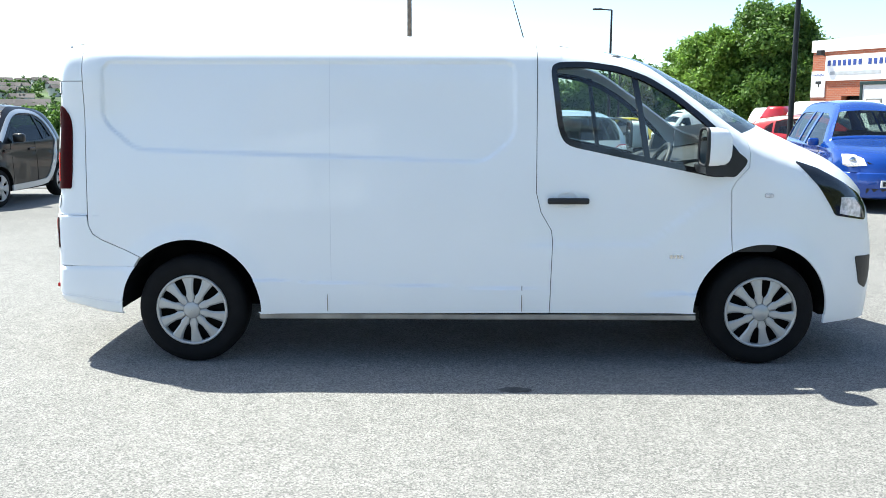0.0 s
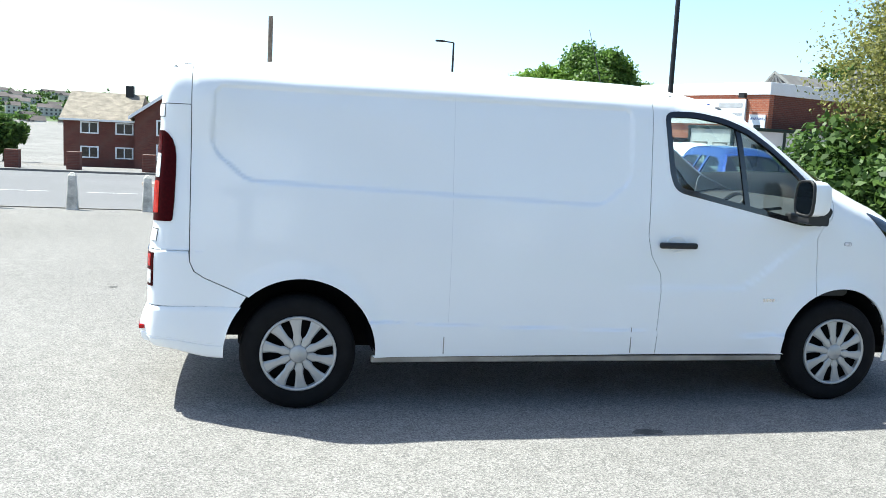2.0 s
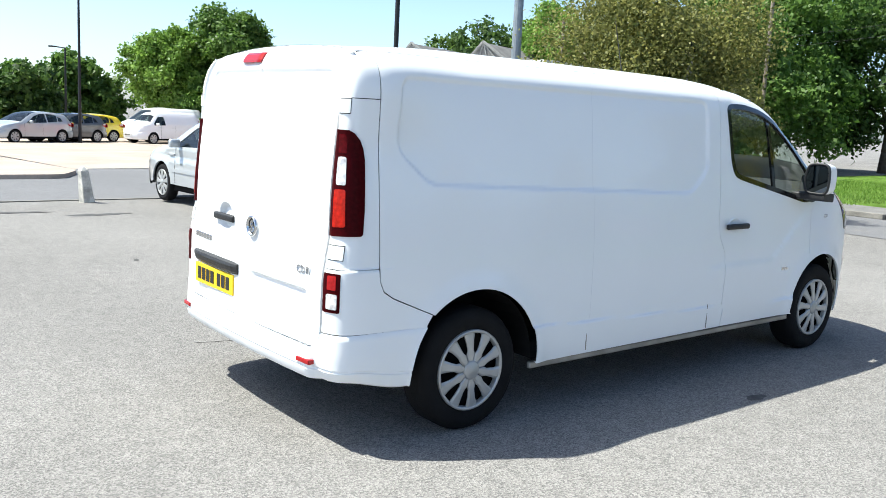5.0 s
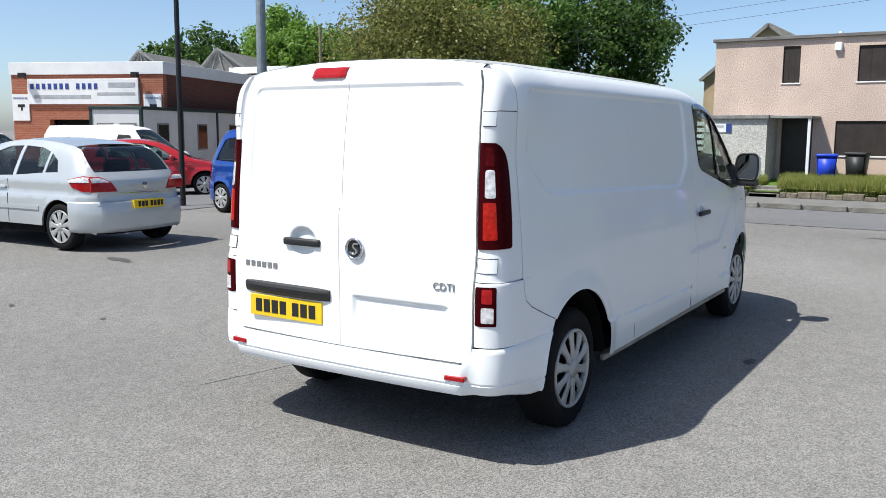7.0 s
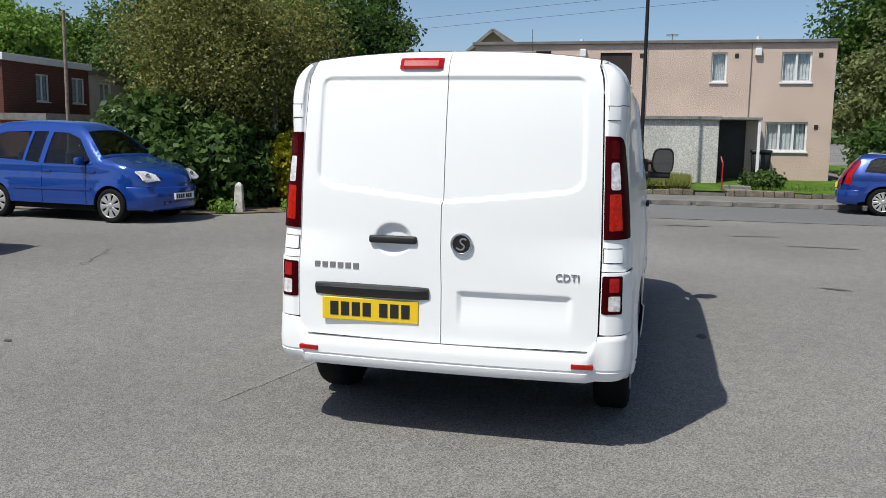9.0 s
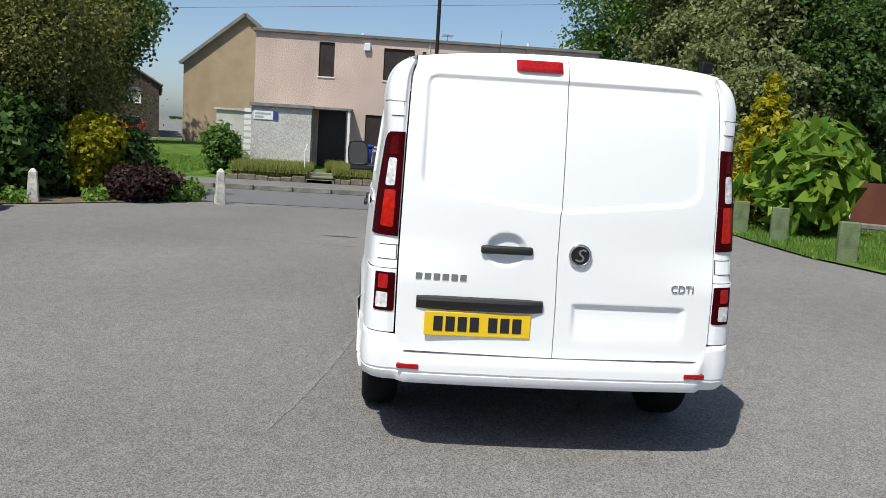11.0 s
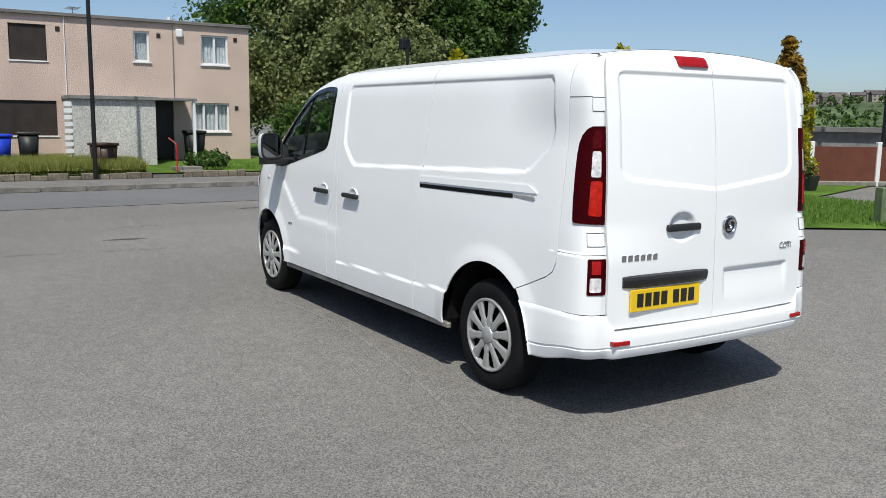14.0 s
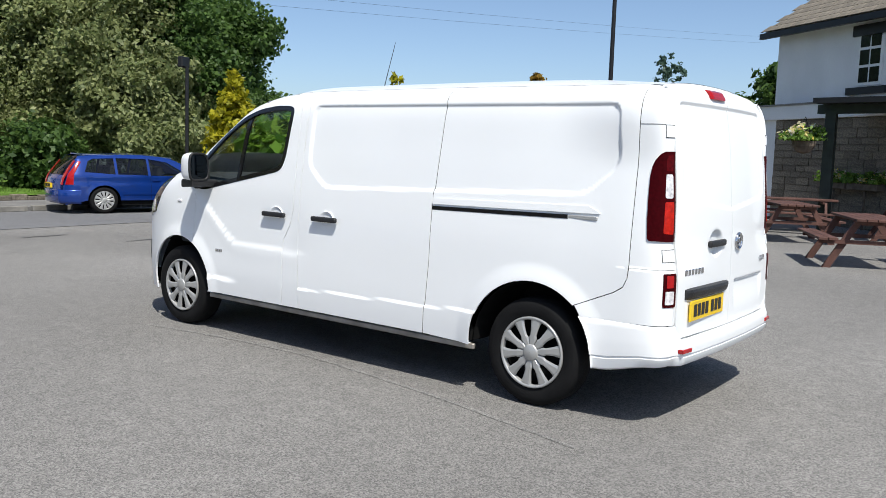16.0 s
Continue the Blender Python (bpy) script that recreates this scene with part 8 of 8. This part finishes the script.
def tree(name, x, y, h, r, mat, label, count=9000, size=0.2, seed=0, base=0.25, lumps=7, tall=1.0, trunk_r=None, z=None, scatter=None, category="tree"):
    """A broad tree: its crown is a cluster of lumps from base * h upwards."""
    g = random.Random(seed)
    z = H(x, y) if z is None else z
    t = thing(name, pose(x, y, z), label, category)
    lo = h * base
    mid = (lo + h) / 2
    ls = [(0, 0, mid, r * 0.75, r * 0.75, (h - lo) * 0.42)]
    for i in range(lumps):
        a = 2 * math.pi * i / lumps + g.uniform(-0.4, 0.4)
        k = g.uniform(0.45, 0.72) * r
        zz = lo + (h - lo) * g.uniform(0.18, 0.85)
        k *= 1.0 - 0.55 * max(0, (zz - mid) / (h - mid))
        q = r * g.uniform(0.30, 0.5)
        ls.append((k * math.cos(a), k * math.sin(a), zz, q, q, q * tall))
    ls.append((g.uniform(-0.2, 0.2) * r, g.uniform(-0.2, 0.2) * r, h - r * 0.32, r * 0.38, r * 0.38, r * 0.34))
    trunk(t, (0, 0, -0.1), (0, 0, mid), trunk_r or max(0.08, h * 0.028), [l[:3] for l in ls[1:6]], seed=seed)
    clumps = [(x, y, z0, rx * 0.82, ry * 0.82, rz * 0.82) for x, y, z0, rx, ry, rz in ls]
    for x, y, z0, rx, ry, rz in ls:
        for i in range(11):
            d = Vector((g.gauss(0, 1), g.gauss(0, 1), g.gauss(0.25, 1))).normalized()
            q = g.uniform(0.20, 0.34) * (rx + rz) / 2
            k = g.uniform(0.86, 1.04)
            clumps.append((x + d.x * rx * k, y + d.y * ry * k, z0 + d.z * rz * k, q * 1.2, q * 1.2, q * 0.75))
    clumps = [c for c in clumps if c[2] > 0.25 * c[5]]
    leaves("crown", clumps, count, size, mat, t, seed, scatter=scatter or r * 0.05)
    return t


def bush(name, x, y, lumps, mat, label, count=4000, size=0.1, seed=0, scatter=0.08, category="shrub", fill=0.5, long=1.5):
    t = thing(name, pose(x, y, H(x, y)), label, category)
    bm = bmesh.new()
    for l in lumps[:4]:
        cyl(bm, (l[0] * 0.3, l[1] * 0.3, -0.05), (l[0], l[1], l[2]), 0.035, 0.012, 7)
    part("stems", bm, BARK, t)
    leaves("foliage", lumps, count, size, mat, t, seed, scatter=scatter, fill=fill, long=long)
    return t


def conifer(name, x, y, h, r, mats, label, count=7000, seed=0, low=0.05, size=0.10):
    """A dense pointed conifer of upright sprays."""
    g = random.Random(seed)
    t = thing(name, pose(x, y, H(x, y)), label, "conifer")
    bm = bmesh.new()
    cyl(bm, (0, 0, -0.05), (0, 0, h * 0.9), 0.08, 0.02, 8)
    part("trunk", bm, BARK, t)
    def ring(z0, z1, n):
        out = []
        for i in range(n):
            f = i / max(1, n - 1)
            zz = z0 + (z1 - z0) * f
            k = r * (1 - ((zz - low * h) / (h * 1.02)) ** 1.35)
            for j in range(5):
                a = 2 * math.pi * (j + g.random()) / 5
                q = max(0.06, k * g.uniform(0.32, 0.5))
                out.append((k * 0.62 * math.cos(a), k * 0.62 * math.sin(a), zz, q, q, q * 1.5))
        return out
    leaves("foliage", ring(h * low + 0.2, h * 0.62, 8), int(count * 0.72), size, mats[0], t, seed, scatter=0.05, fill=0.35, long=1.8)
    leaves("tip", ring(h * 0.62, h * 0.97, 6), int(count * 0.28), size, mats[1], t, seed + 1, scatter=0.04, fill=0.35, long=1.8)
    return t


# the shrubbery at the yard's corner
tree("small_leaved_tree", 12.0, 8.0, 5.0, 1.9, LEAF_OLIVE, "small-leaved olive-yellow tree with grey branches", 42000, 0.050, 3, base=0.26, lumps=12, scatter=0.26, trunk_r=0.12)
tree("small_leaved_tree", 13.4, 7.2, 4.3, 1.7, LEAF_OLIVE, "small-leaved olive-yellow tree with grey branches", 24000, 0.050, 5, base=0.25, lumps=8, scatter=0.18, trunk_r=0.10)
bush("dark_shrub", 10.6, 7.9, [(-0.6, 0.2, 0.75, 0.8, 0.8, 0.75), (0.3, -0.4, 0.85, 0.9, 0.8, 0.85), (0.7, 0.8, 1.2, 1.0, 1.0, 1.1), (-0.2, 1.0, 1.1, 0.9, 0.9, 1.1), (0.9, -0.8, 0.6, 0.7, 0.7, 0.6)], LEAF_DARK, "dense dark green shrubs under the trees", 16000, 0.11, 7, 0.12)
bush("dark_shrub", 12.3, 6.4, [(-0.3, 0.1, 0.6, 0.7, 0.7, 0.6), (0.5, -0.3, 0.7, 0.7, 0.7, 0.7), (0.4, 0.7, 1.0, 0.9, 0.9, 0.9)], LEAF_DARK, "dense dark green shrubs under the trees", 9000, 0.10, 8, 0.11)
bush("golden_round_bush", 11.5, 6.1, [(0, 0, 1.0, 0.52, 0.52, 0.50), (0.05, 0.1, 0.55, 0.4, 0.4, 0.4)], LEAF_GOLD, "clipped golden-yellow round bush", 12000, 0.055, 9, 0.03, fill=0.2)
bush("purple_bush", 11.15, 5.2, [(0, 0.1, 0.32, 0.45, 0.4, 0.3), (0.5, -0.2, 0.3, 0.45, 0.4, 0.28)], LEAF_PURPLE, "low purple-brown bush beside the posts", 6000, 0.06, 10, 0.05)
bush("weeds", 12.1, 4.55, [(-0.3, 0.3, 0.15, 0.35, 0.25, 0.18), (0.2, 0.0, 0.15, 0.3, 0.25, 0.2), (-1.2, 1.3, 0.1, 0.4, 0.2, 0.12), (-2.2, 2.3, 0.1, 0.4, 0.2, 0.12)], LEAF_BRIGHT, "pale weeds along the tarmac edge", 3500, 0.06, 11, 0.06, "weeds")
# big trees round about
tree("broadleaf_tree", 21.0, 47.6, 7.9, 3.5, LEAF_MID, "large green broadleaf tree behind the car lot", 50000, 0.16, 21, base=0.05, lumps=10, z=-0.6)
tree("broadleaf_tree", 18.0, 49.8, 6.4, 3.1, LEAF_BRIGHT, "paler green broadleaf tree behind the car lot", 40000, 0.16, 22, base=0.05, lumps=9, z=-0.6)
for i, (x, y, h, r, m) in enumerate(((6.0, 62, 3.6, 4.5, LEAF_MID), (14.0, 67.0, 5.0, 3.2, LEAF_MID), (17.5, 66.0, 5.6, 3.2, LEAF_MID), (-1.0, 66, 3.4, 5, LEAF_MID), (11.0, 60, 3.8, 3.5, LEAF_DARK), (43, 50, 10.2, 5, LEAF_DARK), (50, 48, 9.6, 5, LEAF_DARK), (47, 43, 9.0, 4.0, LEAF_DARK))):
    tree("broadleaf_tree", x, y, h, r, m, "green broadleaf tree in the distance", 12000, 0.26, 30 + i, base=0.08, z=-1.0)
for i, (x, y, h, r, m) in enumerate(((-23.0, 59.7, 5.2, 2.8, LEAF_MID), (-18.0, 61.3, 3.3, 1.7, LEAF_DARK), (-27.0, 61.0, 3.6, 2.6, LEAF_MID), (-31.5, 61.5, 3.3, 2.8, LEAF_MID))):
    tree("hedge_tree", x, y, h, r, m, "bushy green tree at the road's far side", 14000, 0.2, 36 + i, base=0.0)
for i, (x, y, h, r, m) in enumerate(((44.0, 17.3, 10.6, 4.7, LEAF_DARK), (38.5, 20.5, 10.2, 4.8, LEAF_MID), (33.0, 19.5, 7.6, 3.6, LEAF_MID), (41, 25.5, 10.5, 5, LEAF_DARK), (36, 33.5, 8.2, 4.4, LEAF_BRIGHT), (44, 33, 9.6, 5, LEAF_MID), (26.5, 16.5, 5.6, 2.6, LEAF_OLIVE))):
    tree("broadleaf_tree", x, y, h, r, m, "tall dark green tree beyond the field", 34000, 0.16, 40 + i, base=0.12)
for i, (x, y, h, r, m, lo) in enumerate(((28.5, -10.4, 8.8, 3.4, LEAF_GREY, 0.05), (25.0, -12.6, 7.4, 3.2, LEAF_GREY, 0.03), (29.5, -14.5, 9.8, 4.6, LEAF_MID, 0.08), (27.5, -15.6, 9.6, 4.2, LEAF_DARK, 0.03), (23.3, -14.8, 6.8, 2.8, LEAF_DARK, 0.03), (33, -11, 10.0, 4.5, LEAF_MID, 0.1), (22.0, -11.2, 4.6, 2.2, LEAF_GREY, 0.03))):
    tree("broadleaf_tree", x, y, h, r, m, "tall leafy tree beside the houses", 46000, 0.115, 50 + i, base=lo)
bush("round_shrub", 22.4, -7.7, [(0, 0, 1.1, 1.15, 1.2, 1.1), (0.3, -0.9, 0.8, 0.9, 0.9, 0.8)], LEAF_DARK, "rounded green shrub beside the house", 9000, 0.12, 60, 0.10)
bush("round_shrub", 21.6, -4.05, [(0, 0, 0.35, 0.55, 0.55, 0.35)], LEAF_DARK, "small dark green shrub in the garden", 2500, 0.08, 61, 0.06)
bush("round_shrub", 22.0, 5.6, [(0, 0, 0.7, 0.5, 0.5, 0.7), (0.2, 0.2, 1.1, 0.4, 0.4, 0.4)], LEAF_MID, "green shrub at the house corner", 3500, 0.10, 62, 0.08)
conifer("golden_conifer", 13.1, -7.35, 3.35, 0.92, (LEAF_GOLD, LEAF_GOLD), "golden-yellow pointed conifer at the lawn edge", 7000, 70)
conifer("golden_conifer", 11.2, -10.7, 3.35, 0.85, (LEAF_GOLD, LEAF_GOLD), "golden-green pointed conifer by the fence", 9000, 71)
conifer("golden_conifer", 9.98, -15.15, 3.75, 0.88, (LEAF_GOLD, LEAF_RUST), "golden conifer with a rusty brown top", 9000, 72)
conifer("small_spruce", 10.3, -12.0, 1.25, 0.62, (LEAF_BLUE, LEAF_BLUE), "small blue-green spruce by the fence", 4000, 73, size=0.08)
bush("large_leaved_shrub", 11.5, -7.45, [(0, 0, 1.15, 1.0, 1.0, 1.0), (-0.5, 0.2, 0.8, 0.7, 0.7, 0.7), (0.5, -0.4, 1.5, 0.8, 0.8, 0.7)], LEAF_FATSIA, "large glossy-leaved shrub at the lawn's edge", 2600, 0.26, 74, 0.10, long=1.9)
tree("feathery_tree", 12.9, -30.8, 6.6, 1.3, LEAF_BLUE, "feathery blue-green tree behind the pub", 2600, 0.13, 75, base=0.2, z=-0.5)
tree("feathery_tree", 7.5, -28.2, 5.6, 1.9, LEAF_DARK, "dark conifer beside the pub's gable", 5000, 0.18, 76, base=0.2, z=-0.3)
for i, (x, y, h, r) in enumerate(((27, -56, 6.0, 3), (22, -60, 6.5, 3.4), (38, -66, 4.6, 5.0), (45, -60, 4.4, 5.0), (51, -54, 4.8, 5.2), (57, -48, 4.3, 5.0), (63, -42, 4.6, 5.0))):
    tree("broadleaf_tree", x, y, h, r, LEAF_MID if i < 2 else LEAF_DARK, "green tree beyond the garages", 5000, 0.35, 80 + i, base=0.05, z=None if i < 2 else -3.3)


def strands(name, spots, count, h, mat, label, seed=0):
    """Upright grass blades strewn over patches (x, y, rx, ry)."""
    g = np.random.default_rng(seed)
    sp = np.array(spots, float)
    w = sp[:, 2] * sp[:, 3]
    k = g.choice(len(sp), count, p=w / w.sum())
    x = sp[k, 0] + sp[k, 2] * g.uniform(-1, 1, count)
    y = sp[k, 1] + sp[k, 3] * g.uniform(-1, 1, count)
    z0 = sp[k, 4]
    hh = h * (0.4 + 0.8 * g.random(count))
    a = g.uniform(0, 6.28, count)
    bx, by = g.normal(size=count) * hh * 0.25, g.normal(size=count) * hh * 0.25
    wd = 0.006 + 0.009 * g.random(count)
    p1 = np.stack((x - wd * np.cos(a), y - wd * np.sin(a), z0), 1)
    p2 = np.stack((x + wd * np.cos(a), y + wd * np.sin(a), z0), 1)
    p3 = np.stack((x + bx, y + by, z0 + hh), 1)
    q = np.stack((p1, p2, p3), 1).reshape(-1, 3)
    me = bpy.data.meshes.new(name)
    me.vertices.add(3 * count)
    me.vertices.foreach_set("co", q.ravel())
    me.loops.add(3 * count)
    me.loops.foreach_set("vertex_index", np.arange(3 * count, dtype=np.int32))
    me.polygons.add(count)
    me.polygons.foreach_set("loop_start", np.arange(0, 3 * count, 3, dtype=np.int32))
    me.update(calc_edges=True)
    me.materials.append(mat)
    return tagged(new(name, me), label, "grass", kind="stuff")


strands("long_grass", [(21.5, 0.1, 1.15, 2.1, 0.12), (21.5, 4.0, 1.15, 1.1, 0.12), (22.8, 0.5, 0.7, 2.0, 0.16), (20.55, 0.0, 0.12, 2.0, 0.0), (20.55, 4.0, 0.12, 1.1, 0.0)], 60000, 0.29, GRASSBLADE, "long unkempt grass before the boarded house", 1)
strands("lawn_grass", [(9.5, -9.0, 3.2, 2.8, 0.03), (5.8, -8.6, 1.6, 1.7, 0.03), (4.4, -10.5, 1.3, 1.4, 0.03), (7, -11.5, 2.0, 1.6, 0.03), (9.0, -6.1, 1.6, 0.4, 0.03)], 45000, 0.07, LEAF_BRIGHT, "short green lawn grass", 2)
strands("lawn_grass", [(22, -5.2, 1.6, 1.6, 0.08), (24, 9.0, 6, 3.0, 0.03)], 16000, 0.08, LEAF_BRIGHT, "short green garden grass", 3)

# hanging baskets and troughs on the pergola
def basket(x, y, z, seed, mat=FLOWER):
    b = thing("hanging_basket", pose(x, y, z) @ Matrix.Diagonal((1.2, 1.2, 1.2, 1)), "hanging basket of trailing leaves and flowers", "hanging basket", "hanging baskets")
    bm = bmesh.new()
    lathe(bm, [(0.02, -0.24), (0.14, -0.2), (0.2, -0.1), (0.22, 0.0), (0.2, 0.0)], 16, axis="z")
    part("basket", bm, BARK, b)
    bm = bmesh.new()
    for a in (0, 120, 240):
        cyl(bm, (0.2 * math.cos(radians(a)), 0.2 * math.sin(radians(a)), 0), (0, 0, 0.45), 0.006, seg=5)
    part("chain", bm, BLACKSTEEL, b)
    leaves("foliage", [(0, 0, 0.05, 0.36, 0.36, 0.2), (0.1, 0.1, -0.2, 0.3, 0.3, 0.2)], 900, 0.06, LEAF_BRIGHT, b, seed, scatter=0.05, droop=0.0)
    leaves("flowers", [(0, 0, 0.12, 0.36, 0.36, 0.18)], 160, 0.06, mat, b, seed + 1, scatter=0.04)["kind"] = "stuff"
    return b


for i, (x, y, z, m) in enumerate(((2.9, -15.2, 2.05, FLOWER), (0.6, -15.1, 2.05, FLOWERPINK), (8.54, -22.55, 1.85, FLOWERPINK))):
    basket(x, y, z, 90 + 3 * i, m)
for i, x in enumerate((1.26, 0.2)):
    b = thing("flower_trough", PUB @ pose(x, -20.1, 1.1), "wall trough of white and yellow flowers", "flower trough", "flower troughs")
    bm = bmesh.new()
    box(bm, (-0.5, -0.12, -0.15), (0.5, 0.12, 0.02), 0.02)
    cyl(bm, (0, 0, -0.15), (0, 0, -1.1), 0.03, seg=8)
    part("trough", bm, BARK, b)
    leaves("foliage", [(-0.25, 0, 0.1, 0.4, 0.2, 0.16), (0.25, 0, 0.1, 0.4, 0.2, 0.16)], 800, 0.06, LEAF_BRIGHT, b, 110 + i, scatter=0.04)
    leaves("flowers", [(0, 0, 0.16, 0.55, 0.2, 0.12)], 160, 0.055, FLOWER, b, 120 + i, scatter=0.03)
pt = thing("plant_pot", pose(8.8, -14.6, 0.02), "black square plant pot by the fence", "plant pot")
bm = bmesh.new()
bmesh.ops.create_cone(bm, cap_ends=True, segments=4, radius1=0.2, radius2=0.27, depth=0.36, matrix=pose(0, 0, 0.18, 0, 0, 45))
part("pot", bm, BINBLACK, pt)
leaves("foliage", [(0, 0, 0.5, 0.15, 0.15, 0.15)], 200, 0.06, LEAF_OLIVE, pt, 130, scatter=0.05)

# ---- far hillsides with houses ----
HILL = material("distant_hillside", (0.075, 0.11, 0.045), rough=1.0, spread=0.4, scale=0.03, fine=0.35, fine_scale=0.25)
FARWALL = material("distant_house_walls", (0.27, 0.24, 0.21), rough=0.9, spread=0.2, scale=0.1, per_island=0.25)
PALEWALL = material("pale_rendered_house_walls", (0.58, 0.54, 0.48), rough=0.9, spread=0.15, scale=0.1, per_island=0.4)
FARROOF = material("distant_house_roofs", (0.095, 0.08, 0.078), rough=0.9, spread=0.2, scale=0.1, per_island=0.3)


def hillside(cx, cy, heading, near, far, width, z0, z1, n_houses, n_trees, seed, wall, roof, first=3, crowns=(3.0, 6.0)):
    """A slope that faces the yard, with rows of small houses and clumps of trees."""
    g = random.Random(seed)
    m = pose(cx, cy, 0, 0, 0, heading)
    def zz(u, v):
        t = smooth01((v - near) / (far - near))
        return z0 + (z1 - z0) * t + 1.5 * math.sin(u * 0.03 + seed) * t
    bm = bmesh.new()
    rows = []
    for i in range(17):
        v = near + (far * 1.35 - near) * i / 16
        rows.append([bm.verts.new(m @ Vector((u, v, zz(u, v) if v <= far else z1 + 1.5 * math.sin(u * 0.03 + seed) - (v - far) * 0.06))) for u in np.linspace(-width, width, 41)])
    for a, b in zip(rows, rows[1:]):
        for j in range(40):
            bm.faces.new((a[j], a[j + 1], b[j + 1], b[j]))
    tagged(link("hillside", bm, HILL, smooth=True), "distant green hillside", "hill", kind="structure")
    bw, br = bmesh.new(), bmesh.new()
    for i in range(n_houses):
        row = g.randint(first, 11)
        v = near + (far - near) * (0.12 + 0.078 * row) + g.uniform(-2, 2)
        u = g.uniform(-width, width) * 0.9
        w, d, h = g.uniform(7, 15), 7, g.uniform(4.2, 5.2)
        k = m @ Matrix.Translation((u, v, zz(u, v))) @ pose(0, 0, 0, 0, 0, g.uniform(-20, 20))
        box(bw, (-w / 2, 0, -2), (w / 2, d, h), m=k)
        prism(br, [(-0.3, h), (d / 2, h + 2.2), (d + 0.3, h)], -w / 2 - 0.3, w / 2 + 0.3, axis="x", m=k)
        for s in np.arange(-w / 2 + 1, w / 2 - 1.2, 2.6):
            for z in (0.9, 3.0):
                box(br, (s, -0.06, z), (s + 1.1, 0.02, z + 1.1), m=k)
    tagged(link("distant_houses", bw, wall), "many small distant houses on the hillside", "houses", kind="stuff")
    tagged(link("distant_roofs", br, roof), "roofs and windows of the distant houses", "roofs", kind="stuff")
    lum = []
    for i in range(n_trees):
        v = near + (far - near) * g.uniform(0.02, 1.02)
        u = g.uniform(-width, width)
        p = m @ Vector((u, v, zz(u, min(v, far)) + 1.5))
        q = g.uniform(*crowns)
        lum.append((p.x, p.y, p.z, q * 1.2, q * 1.2, q))
    o = leaves("distant_trees", lum, n_trees * 130, 1.3, LEAF_DARK, None, seed, scatter=0.6, fill=0.4)
    tagged(o, "clumps of distant trees on the hillside", "trees", kind="stuff")


hillside(-25, 30, 33, 290, 720, 330, -9, 15, 330, 620, 4, PALEWALL, FARROOF, first=1)
hillside(30, -20, 225, 150, 640, 420, -12, 17.0, 260, 520, 9, FARWALL, FARROOF, first=8)
